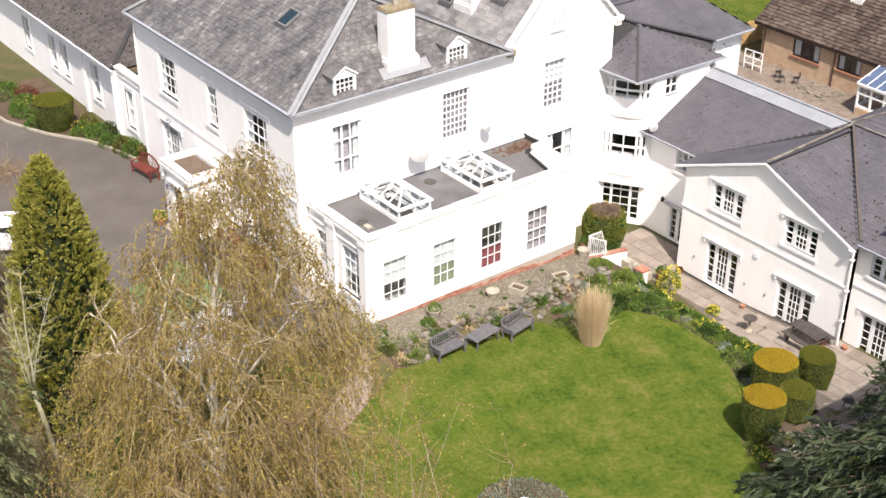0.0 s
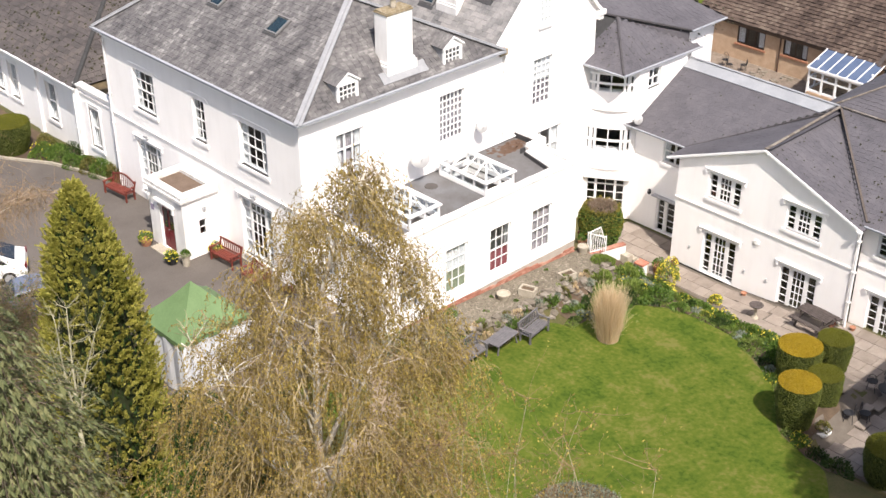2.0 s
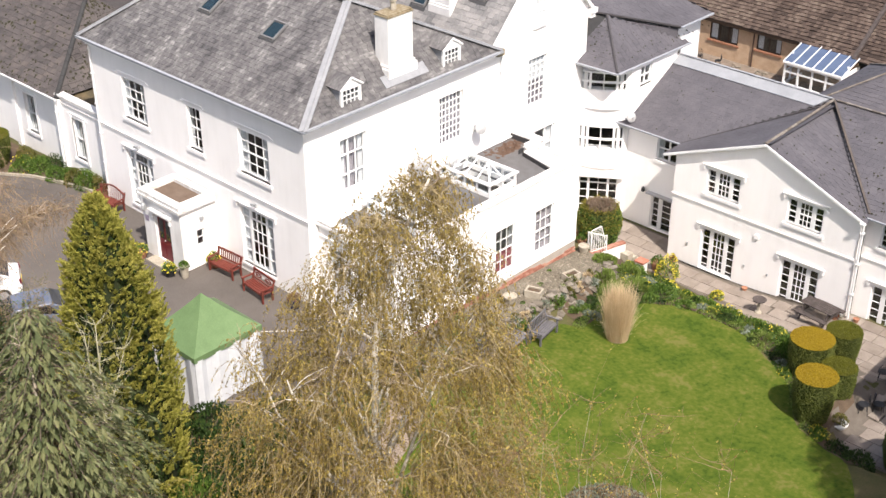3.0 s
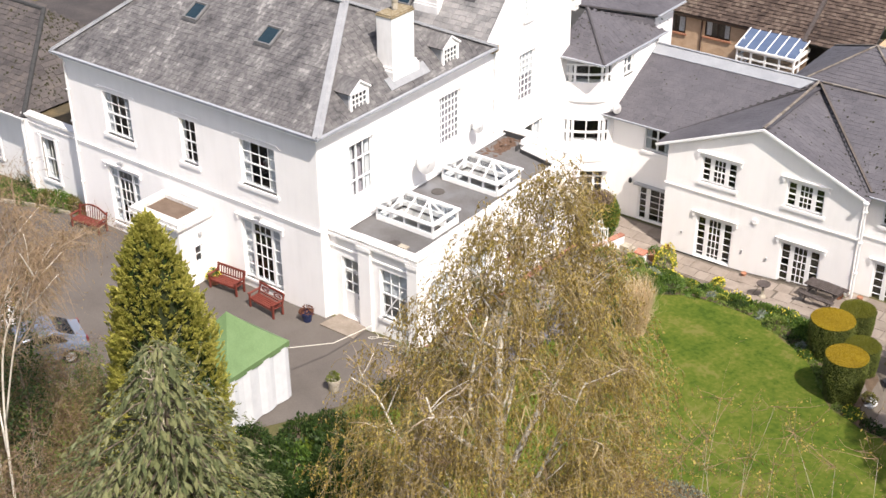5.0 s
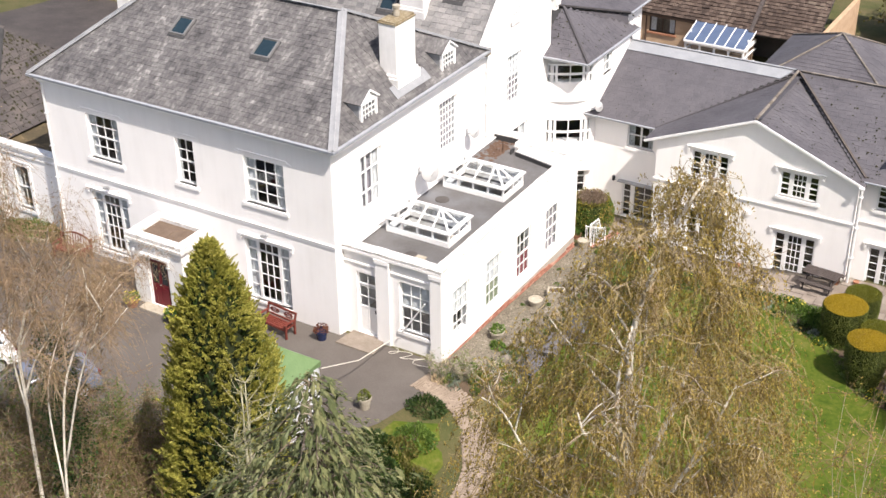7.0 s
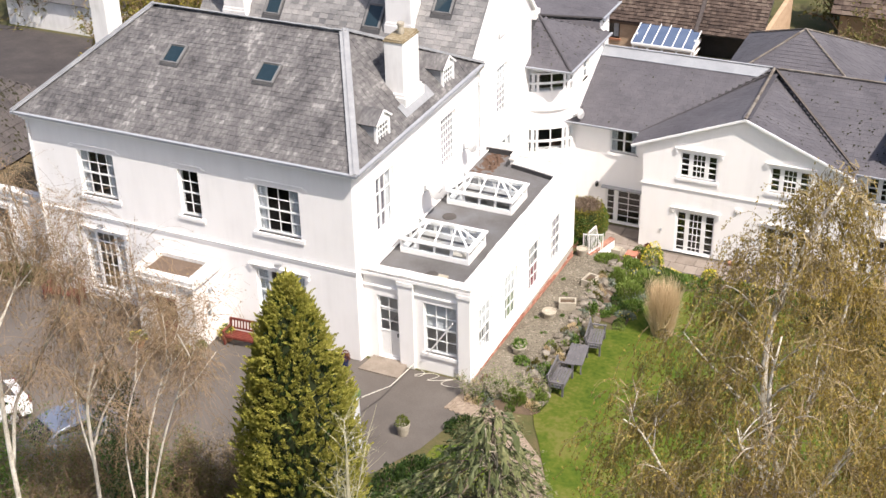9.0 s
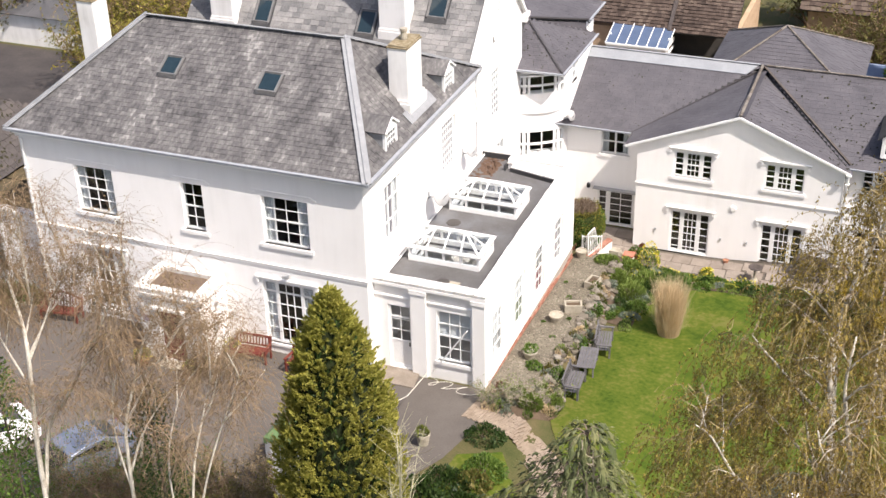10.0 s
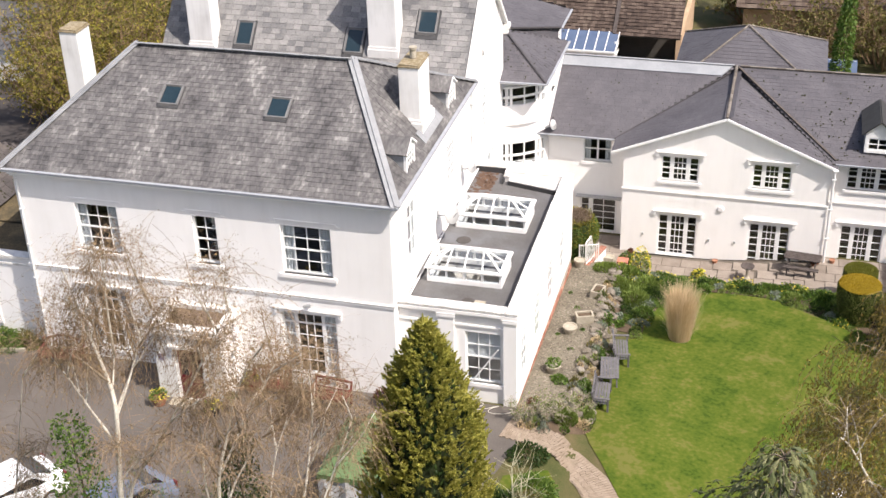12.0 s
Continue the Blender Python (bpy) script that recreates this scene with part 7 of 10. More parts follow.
def silver_birch(label, stems, seed, twigs=1700, leaf_count=5000):
    """A slender birch: crisp white stems through the given turns, thin forks on them and a little haze of brown twigs."""
    x, y, _ = stems[0][0][0]
    z0 = terrain(x, y) - 0.1
    root = Vector((x, y, z0))
    tree = thing("silver_birch", label, "tree", "silver birches", at=Matrix.Translation(root))
    rng = random.Random(seed)
    g = np.random.default_rng(seed)
    hubs, fine = [], []
    for ctrl, r0 in stems:
        line = [p - root for p in smooth_line(ctrl)]
        n = len(line) - 1
        part("stem", Mesh().tube(line, [r0 * (0.56 - 0.46 * i / n) + 0.006 for i in range(n + 1)], 8), BARK_WHITE, tree, smooth=True)
        for i in range(int(n * 0.4), n + 1):
            if rng.random() < 0.55:
                d = (line[min(n, i + 1)] - line[i - 1]).normalized()
                a2 = rng.uniform(0, 2 * math.pi)
                way = d + Vector((math.cos(a2), math.sin(a2), 0.25)) * 0.75
                pts = limb(rng, line[i], way, rng.uniform(0.6, 1.9), 6, 0.12, 0.0)
                rb = min(0.6 * r0, 0.026)
                part("limb", Mesh().tube(pts, [rb * (1 - 0.8 * j / 6) + 0.004 for j in range(7)], 5), BARK_WHITE if rng.random() < 0.6 else TAN_LIMB, tree, smooth=True)
                hubs += [tuple(p) for p in pts[2:]]
                for j in (2, 4, 5):
                    sub = limb(rng, pts[j], (pts[j] - pts[j - 1]).normalized() + Vector((rng.uniform(-1, 1), rng.uniform(-1, 1), rng.uniform(-0.2, 0.5))), rng.uniform(0.4, 1.0), 4, 0.16, -0.03)
                    fine.append([tuple(p) for p in sub])
                    hubs += [tuple(p) for p in sub[1:]]
        hubs += [tuple(p) for p in line[-3:]]
    tagged(part("side_branches", twig_mesh("side_branches", np.array(fine), [0.009, 0.0075, 0.006, 0.0045, 0.003]), TAN_LIMB, tree), kind="stuff")
    hubs = np.array(hubs)
    start = hubs[g.integers(0, len(hubs), twigs)] + g.normal(size=(twigs, 3)) * 0.14
    arr = grown(g, start, g.uniform(-0.9, 0.9, (twigs, 3)) + np.array([0, 0, 0.1]), g.uniform(0.4, 1.5, twigs), 4, 0.12, (0, 0, -0.4))
    tagged(part("twigs", twig_mesh("twigs", arr, np.array([0.0038, 0.0034, 0.003, 0.0024, 0.0018])), BROWN_TWIG, tree), kind="stuff")
    c = arr.reshape(-1, 3)[g.integers(0, twigs * 5, leaf_count)] + g.normal(size=(leaf_count, 3)) * 0.04
    leaves("leaves", c, 0.026, BUD_LEAF, tree, seed, lean=(0, 0, -1), long=1.1, spread=1.6)
    return tree


silver_birch("tall silver birch, nearly bare, forking over the drive", [
    ([(-2.2, -15.85, -1.6), (-2.2, -15.8, 4.0), (-2.16, -15.72, 7.0), (-1.85, -15.7, 9.9), (-2.2, -15.3, 10.7), (-2.75, -14.9, 11.6), (-3.1, -14.9, 13.2)], 0.15),
    ([(-1.9, -15.72, 9.7), (-1.7, -15.3, 10.4), (-1.55, -14.75, 11.2), (-1.2, -14.5, 12.2)], 0.06),
    ([(-2.0, -15.7, 9.0), (-2.7, -15.4, 9.6), (-3.4, -15.1, 10.3), (-3.9, -14.9, 10.7)], 0.05),
    ([(-2.1, -14.95, 11.0), (-2.1, -14.9, 12.4), (-1.9, -15.0, 14.2)], 0.05),
    ([(-2.18, -15.75, 5.4), (-1.98, -15.4, 7.38), (-1.3, -15.25, 8.5), (-0.65, -15.17, 9.65), (-0.14, -15.2, 10.5), (0.5, -15.2, 11.7), (1.2, -15.3, 12.9)], 0.085)], 31, 4000, 9000)
silver_birch("silver birch clump of thin white leaning stems", [
    ([(0.2, -15.4, -1.4), (0.22, -15.3, 3.5), (0.24, -15.2, 6.6), (0.35, -15.2, 8.0), (0.6, -14.9, 9.2), (0.85, -14.6, 10.3), (1.4, -14.4, 11.4)], 0.11),
    ([(0.24, -15.2, 6.4), (0.55, -14.9, 7.5), (0.95, -14.5, 8.3), (1.5, -14.2, 9.1)], 0.055),
    ([(0.35, -15.2, 8.0), (0.75, -14.9, 8.9), (1.1, -14.4, 9.7), (1.6, -14.0, 10.7)], 0.05),
    ([(0.1, -14.5, 6.4), (0.05, -13.9, 7.5), (0.15, -13.1, 8.2), (0.3, -12.2, 8.6), (0.8, -11.6, 8.9)], 0.05),
    ([(0.22, -15.25, 6.0), (-0.1, -15.1, 7.4), (-0.05, -15.0, 8.8), (0.3, -14.8, 9.8)], 0.04)], 33, 2300, 6000)
silver_birch("thin silver birch with straight slanting stems", [
    ([(2.3, -16.4, -1.5), (2.5, -16.3, 4.0), (2.75, -16.0, 7.6), (2.8, -15.4, 8.9), (2.6, -14.4, 9.6), (2.4, -13.6, 10.0)], 0.07),
    ([(2.6, -16.2, 5.5), (3.2, -15.9, 8.0), (3.7, -15.6, 9.6), (4.0, -15.2, 10.6)], 0.05),
    ([(2.5, -16.3, 4.5), (1.9, -15.8, 7.2), (1.8, -15.1, 8.6), (1.9, -14.3, 9.4)], 0.045)], 34, 1300, 3000)
silver_birch("slender silver birch with brown twigs beside the drive", [
    ([(-7.6, -14.0, -1.4), (-7.5, -14.0, 4.0), (-7.7, -13.9, 7.5), (-7.3, -13.7, 10.8)], 0.09),
    ([(-7.6, -14.0, 1.0), (-6.8, -13.6, 5.0), (-6.1, -13.2, 8.6)], 0.06),
    ([(-7.6, -14.0, 1.5), (-8.5, -14.2, 5.0), (-9.0, -14.0, 8.8)], 0.06),
    ([(-7.6, -14.0, 3.0), (-7.0, -14.6, 6.0), (-6.6, -14.7, 9.2)], 0.05)], 35, 2600, 6000)
for x, y, h, i in ((-3.5, -15.3, 10.6, 0), (0.3, -14.1, 9.4, 1)):
    ivy = thing("ivy", "glossy dark green ivy climbing a birch stem", "climber", "ivy on the birches", at=Matrix.Translation((x, y, terrain(x, y))))
    gi = np.random.default_rng(140 + i)
    n = 5200
    hh, aa = gi.uniform(0, 1, n), gi.uniform(0, 2 * np.pi, n)
    rr = (0.30 + 0.45 * np.sin(hh * 2.6) ** 2) * gi.uniform(0.35, 1.15, n)
    leaves("foliage", np.stack([np.cos(aa) * rr, np.sin(aa) * rr, hh * h], axis=1), 0.055, GREEN_LEAF if i == 0 else DARK_LEAF, ivy, 150 + i)
    part("stem", Mesh().tube([(0, 0, 0), (0.1, 0.05, h * 0.5), (0.05, -0.05, h * 0.95)], [0.07, 0.05, 0.02], 6), BARK, ivy)


def sapling():
    """A pale sapling that forks before the cypress."""
    x, y = 5.9, -13.5
    z = terrain(x, y)
    ob = thing("sapling", "bare sapling with greenish-white forked stems", "tree", at=Matrix.Translation((x, y, z)))
    rng = random.Random(77)
    FORK = Vector((1.6, -0.93, 4.65 - z))
    part("trunk", Mesh().tube([(0, 0, 0), (0.28, -0.15, FORK.z * 0.3), (0.78, -0.46, FORK.z * 0.62), tuple(FORK)], [0.10, 0.09, 0.075, 0.06], 8), BARK_PALE, ob, smooth=True)
    hubs = []
    for dx, dy, dz, r in ((-0.1, -0.2, 4.3, 0.045), (-0.02, 0.45, 4.1, 0.045), (0.15, 0.55, 3.2, 0.024), (-0.5, -0.6, 3.0, 0.022)):
        pts = limb(rng, FORK + Vector((dx * 0.1, dy * 0.1, 0)), (dx * 0.6, dy * 0.6, dz), Vector((dx, dy, dz)).length, 7, 0.07, 0.0)
        part("limb", Mesh().tube(pts, [r * (1 - 0.85 * j / 7) + 0.004 for j in range(8)], 6), BARK_PALE, ob, smooth=True)
        hubs += [tuple(p) for p in pts[1:]]
    g = np.random.default_rng(78)
    h = np.array(hubs)
    n = 230
    arr = grown(g, h[g.integers(0, len(h), n)], g.normal(size=(n, 3)) * np.array([1, 1, 0.5]) + np.array([0, 0, 0.9]), g.uniform(0.3, 1.1, n), 4, 0.10, (0, 0, 0.10))
    tagged(part("twigs", twig_mesh("twigs", arr, [0.0055, 0.005, 0.004, 0.003, 0.002]), BARK_PALE, ob), kind="stuff")


BARK_PALE = surface("greenish_pale_bark", [(0.22, 0.21, 0.12), (0.36, 0.34, 0.23), (0.48, 0.45, 0.34)], 4, 40, 0.8, 0.1)
sapling()


def cypress(at, top, seed):
    """A golden cypress: a dense tapering column of upright sprays round a core coloured as their shade."""
    x, y = at
    z0 = terrain(x, y) - 0.1
    H = top - z0
    ob = thing("cypress", "golden-green columnar cypress beside the drive", "tree", at=Matrix.Translation((x, y, z0)))
    g = np.random.default_rng(seed)

    def radius(h, a):
        d = H - h
        r = 1.98 * (1 - np.exp(-d / 3.3)) + 0.05
        return r * (1 + 0.07 * np.sin(3 * a + h * 0.7) + 0.05 * np.sin(5 * a - h * 1.3)) * np.where(h < 1.2, 0.75 + 0.2 * h, 1)

    # near-black core: the shade deep between the sprays, put into its colour
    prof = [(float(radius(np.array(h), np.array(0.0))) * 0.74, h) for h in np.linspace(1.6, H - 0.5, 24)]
    part("heart", Mesh().lathe(prof, 20), surface("shade_coloured_heart", [(0.010, 0.014, 0.004), (0.022, 0.030, 0.008)], 4, 20, 0.95, 0.3), ob)
    part("trunk", Mesh().tube([(0, 0, 0), (0, 0, H * 0.5)], [0.2, 0.1], 8), BARK, ob)
    n = 3400
    h = 0.1 + (H - 0.15) * (np.arange(n) + g.uniform(0, 1, n)) / n
    a = np.arange(n) * 2.39996 + g.normal(size=n) * 0.3
    r = radius(h, a) * (0.78 + 0.24 * g.uniform(0, 1, n))
    base = np.stack([np.cos(a) * r, np.sin(a) * r, h], axis=1)
    out = np.stack([np.cos(a) * 0.75, np.sin(a) * 0.75, np.full(n, 0.95)], axis=1) + g.normal(size=(n, 3)) * 0.26
    k = 56
    size = g.uniform(0.07, 0.17, (n, 1, 1)) * np.minimum(1, 0.5 + (H - h)[:, None, None] * 0.3)
    ball = g.normal(size=(n, k, 3))
    ball /= np.linalg.norm(ball, axis=2, keepdims=True)
    along = g.uniform(-0.6, 1.7, (n, k, 1))
    c = (base[:, None, :] + (ball * (0.66 - 0.36 * np.abs(along)) * np.array([1, 1, 0.9]) + out[:, None, :] * along) * size).reshape(-1, 3)
    lean = np.repeat(out, k, axis=0)
    leaves("foliage", c, 0.031, CYPRESS_LEAF, ob, seed, lean=lean, long=1.45, spread=1.3)
    # darker leaves behind the sprays, coloured as foliage in shade
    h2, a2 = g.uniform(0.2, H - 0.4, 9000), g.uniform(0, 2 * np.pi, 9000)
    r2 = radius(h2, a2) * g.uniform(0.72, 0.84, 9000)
    leaves("shade_foliage", np.stack([np.cos(a2) * r2, np.sin(a2) * r2, h2], axis=1), 0.055, DARK_LEAF, ob, seed + 1, lean=(0, 0, 1), long=1.4)
    return ob


cypress((4.75, -12.1), 11.15, 5)


def spruce(name, at, top, slope, depth, material, seed, label, droop=0.55, step=0.30, leader=True, spread_max=4.6, group="", k=9, size=0.044, tongue=0.0, skew=0.0):
    """A spruce: tiers of boughs that hang with drooping sprays, from the top down to depth metres."""
    x, y = at
    z0 = terrain(x, y) - 0.1
    H = top - z0
    ob = thing(name, label, "tree", group, at=Matrix.Translation((x, y, z0)))
    rng = random.Random(seed)
    g = np.random.default_rng(seed)
    part("trunk", Mesh().tube([(0, 0, 0), (0, 0, H * 0.6), (0, 0, H - 0.1)], [0.28, 0.14, 0.02], 8), BARK, ob)
    wood = Mesh()
    cen, way = [], []
    d = 0.15
    while d < depth:
        L = min(spread_max, slope * d + 0.25)
        boughs = int(6 + L * 3.0)
        off = rng.uniform(0, 6.28)
        for b in range(boughs):
            a = off + 2 * math.pi * b / boughs + rng.uniform(-0.2, 0.2)
            ll = L * rng.uniform(0.72, 1.12) * (1 + skew * math.cos(a - 3.56))
            pts = []
            n = max(3, int(ll / 0.30))
            zz = H - d + rng.uniform(-0.12, 0.12)
            for i in range(n + 1):
                t = i / n
                s = ll * t
                pts.append(Vector((math.cos(a) * s, math.sin(a) * s, zz - droop * ll * 0.45 * t * t + 0.12 * math.sin(t * 3.0))))
            wood.tube(pts, [0.018 * (1 - 0.8 * i / n) + 0.003 for i in range(n + 1)], 3)
            for i in range(max(1, int(n * 0.2)), n + 1):
                p = pts[i]
                for side in (-1, 0, 1):
                    w = Vector((math.cos(a + side * 0.7), math.sin(a + side * 0.7), -0.30 - rng.uniform(0, 0.5)))
                    cen.append(p + Vector((rng.gauss(0, 0.07), rng.gauss(0, 0.07), rng.gauss(0, 0.04))))
                    way.append(w.normalized())
        d += step
    part("boughs", wood, BARK, ob)
    cen, way = np.array([tuple(c) for c in cen]), np.array([tuple(w) for w in way])
    if tongue:
        # pendent shoots: each a ridged, pointed tongue that bends downwards, with needles along it
        n = len(cen)
        flat = way * np.array([1, 1, 0])
        flat /= np.linalg.norm(flat, axis=1, keepdims=True) + 1e-6
        aside = np.stack([-flat[:, 1], flat[:, 0], g.normal(size=n) * 0.25], axis=1)
        long_ = tongue * g.uniform(0.6, 1.25, (n, 1))
        wide = long_ * g.uniform(0.13, 0.20, (n, 1))
        down = np.array([0, 0, -1.0])
        mid = cen + way * long_ * 0.5
        tip = mid + (way * 0.45 + down * 0.6) * long_ * 0.6
        up = np.array([0, 0, 1.0]) * wide * 0.5
        v = np.stack([cen + up * 0.4, mid + aside * wide - up * 0.6, mid + up, mid - aside * wide - up * 0.6, tip], axis=1).reshape(-1, 3)
        f0 = np.arange(n)[:, None] * 5
        f = np.concatenate([f0 + np.array(q) for q in ((0, 1, 2), (0, 2, 3), (1, 4, 2), (2, 4, 3))])
        tagged(part("shoots", np_mesh("shoots", v, f), material, ob), kind="stuff")
    t = g.uniform(0, 1, (len(cen), k, 1))
    c = (cen[:, None, :] + way[:, None, :] * t * 0.42 + np.array([0, 0, -0.13]) * t * t + g.normal(size=(len(cen), k, 3)) * (0.036 if tongue else 0.055) * (1.3 - t)).reshape(-1, 3)
    leaves("foliage", c, size, material, ob, seed, lean=np.repeat(way, k, axis=0), long=2.2, spread=1.0)
    if leader:
        m = Mesh()
        for i in range(3):
            at0 = Vector((0.10 * i + 0.05, -0.16 - 0.05 * i, H - 2.0 + 0.35 * i))
            pts = limb(rng, at0, (rng.gauss(0, 0.10), rng.gauss(0, 0.10), 1), (2.0, 0.9, 1.2)[i], 7, 0.12, 0)
            m.tube(pts, [0.030 - 0.0035 * j for j in range(8)], 5)
            for j in range(1, 7):
                for q in range(2):
                    m.tube(limb(rng, pts[j], (rng.uniform(-1, 1), rng.uniform(-1, 1), 0.7), rng.uniform(0.15, 0.4), 3, 0.2, 0), [0.012, 0.010, 0.008, 0.005], 4)
        part("bare_leader", m, PALE_TWIG, ob, "bare greyish top shoots")
    return ob


spruce("spruce", (13.32, -18.97), 13.9, 0.84, 12.0, SPRUCE_LEAF, 6, "drooping grey-green spruce with a bare leading shoot", spread_max=2.8, step=0.34, k=9, size=0.020, droop=0.95, tongue=0.31, skew=0.26)
spruce("cedar", (34.0, -5.3), 18.0, 0.95, 16.5, SPRUCE_LEAF_D, 8, "dark green cedar at the garden's edge", droop=0.30, step=0.42, leader=False, spread_max=4.4, k=9, size=0.055)
# never in view: added sunward of the lawn for the shadow it casts
spruce("cedar", (30.7, 3.2), 17.4, 0.40, 15.0, SPRUCE_LEAF_D, 9, "narrow dark cedar out of view, added to shade the lawn", droop=0.35, step=0.5, leader=False, spread_max=2.4, k=7, size=0.065)

# thin saplings before the lawn, thickets along the drive and under the birch
for i, (x, y, h) in enumerate(((21.3, -12.4, 11.4), (23.0, -12.3, 12.2), (24.6, -12.3, 12.0), (20.0, -14.2, 11.4))):
    bare_shrub("tall_thicket", (x, y), h + 1.9, 2.0, 60 + i, stems=17, forks=40, twig_mat=TWIG, stem_mat=PALE_TWIG, leaf_mat=BIRCH_LEAF, leaf_count=5000, leaf_size=0.032, reach=(0.035, 0.10), label="tall thin upright shoots with a few yellow buds", thick=0.015, group="thickets", sag=0.10, fine=0.55)
THICKETS = [(-4.2, -12.8, 3.9, 2.6), (-8.2, -13.0, 3.8, 2.4), (-11.0, -12.4, 3.9, 2.8), (-14.5, -11.8, 3.9, 2.8), (0.0, -12.6, 3.9, 2.4), (2.2, -11.6, 3.6, 2.0), (-1.8, -17.2, 7.6, 3.2), (-6.0, -16.5, 7.6, 3.4), (-10.5, -16.8, 6.3, 3.2), (3.0, -17.4, 7.6, 2.8), (6.0, -16.6, 5.8, 2.2), (9.6, -15.4, 4.8, 2.4), (8.2, -20.0, 6.3, 2.6), (-15.5, -16.5, 5.6, 3.2), (-19.0, -13.0, 3.9, 3.0), (-3.6, -11.0, 3.6, 2.4), (2.6, -14.2, 5.0, 2.4), (-4.6, -14.0, 5.0, 2.6), (3.0, -12.8, 3.9, 1.7), (2.4, -15.8, 6.3, 2.2), (-3.0, -16.4, 7.6, 2.6), (-0.6, -8.9, 2.6, 1.6), (0.9, -9.2, 2.2, 1.3), (-2.6, -9.4, 2.4, 1.5), (-6.4, -10.8, 3.2, 2.0), (-1.5, -12.6, 5.0, 2.4), (1.4, -12.8, 5.0, 2.2), (-5.5, -12.5, 4.8, 2.6), (0.2, -11.0, 3.4, 2.0), (-3.2, -11.3, 3.6, 2.2), (-0.6, -14.4, 6.0, 2.4), (3.4, -14.6, 5.6, 2.2), (-3.0, -13.4, 5.2, 2.4), (5.6, -15.0, 5.0, 2.0), (7.6, -17.6, 5.6, 2.2), (0.4, -16.9, 7.4, 2.2), (-4.2, -17.6, 7.4, 2.6), (1.6, -18.6, 7.2, 2.4), (-1.0, -18.8, 7.4, 2.6)]
for i, (x, y, h, r) in enumerate(THICKETS):
    bare_shrub("thicket", (x, y), h, r, 100 + i, stems=40, forks=16, leaf_count=8500, leaf_mat=(OLIVE_LEAF, BUD_LEAF, OLIVE_LEAF, GREEN_LEAF)[i % 4], twig_mat=TWIG if i % 3 else GREY_TWIG, label="tangled brown shrub, barely in leaf", group="thickets", thick=0.011, leaf_size=0.032, fine=0.5, reach=(0.08, 0.22))
UNDER = [(12.0, -12.5, 2.2, 2.0, 2.2, OLIVE_LEAF), (15.2, -10.2, 2.0, 1.8, 1.7, GREEN_LEAF), (20.5, -11.5, 2.4, 2.0, 2.4, OLIVE_LEAF), (18.0, -17.2, 2.6, 2.2, 3.0, OLIVE_LEAF), (22.5, -16.6, 2.8, 2.4, 4.0, OLIVE_LEAF), (10.0, -9.6, 1.6, 1.5, 1.5, DARK_LEAF), (7.6, -8.6, 1.7, 1.5, 1.6, DARK_LEAF), (6.6, -11.4, 2.0, 1.6, 1.8, GREEN_LEAF), (9.8, -17.6, 2.0, 2.0, 2.6, DARK_LEAF), (11.6, -14.4, 1.7, 1.7, 2.4, DARK_LEAF), (-3.2, -11.9, 0.9, 0.9, 2.6, DARK_LEAF), (0.9, -13.7, 0.8, 0.8, 2.4, DARK_LEAF), (-12.8, -10.6, 1.6, 1.4, 1.6, OLIVE_LEAF), (-6.0, -13.6, 1.2, 1.2, 2.4, DARK_LEAF), (4.2, -9.6, 1.6, 1.4, 1.8, DARK_LEAF), (2.9, -9.3, 1.2, 1.1, 1.3, OLIVE_LEAF), (5.7, -9.4, 1.4, 1.2, 1.5, DARK_LEAF), (5.2, -7.6, 1.0, 0.9, 1.0, GREEN_LEAF), (6.5, -7.2, 1.1, 1.0, 1.3, DARK_LEAF), (6.9, -5.8, 0.9, 0.9, 1.0, OLIVE_LEAF), (7.4, -7.9, 1.1, 1.0, 1.4, GREEN_LEAF), (5.9, -4.9, 0.8, 0.7, 0.8, OLIVE_LEAF), (8.9, -8.4, 1.2, 1.0, 1.3, DARK_LEAF), (4.5, -6.5, 1.0, 0.9, 1.1, DARK_LEAF), (3.6, -8.0, 1.1, 1.0, 1.3, DARK_LEAF), (5.3, -5.3, 0.7, 0.7, 0.7, DARK_LEAF), (6.0, -6.3, 0.9, 0.8, 1.0, DARK_LEAF), (4.9, -8.2, 1.2, 1.0, 1.5, DARK_LEAF), (6.4, -9.6, 1.4, 1.2, 1.8, DARK_LEAF), (8.2, -10.2, 1.4, 1.2, 1.8, DARK_LEAF)]
for i, (x, y, rx, ry, h, mat) in enumerate(UNDER):
    words = {"spring_shrub_leaf": "loose olive-green shrub", "garden_leaf": "fresh green shrub", "evergreen_leaf": "dark evergreen shrub"}[mat.name]
    shrub("garden_shrub", (x, y), rx, ry, h, mat, 200 + i, int(1500 * rx * ry), words + " under the trees", size=0.065, group="shrubs under the trees")


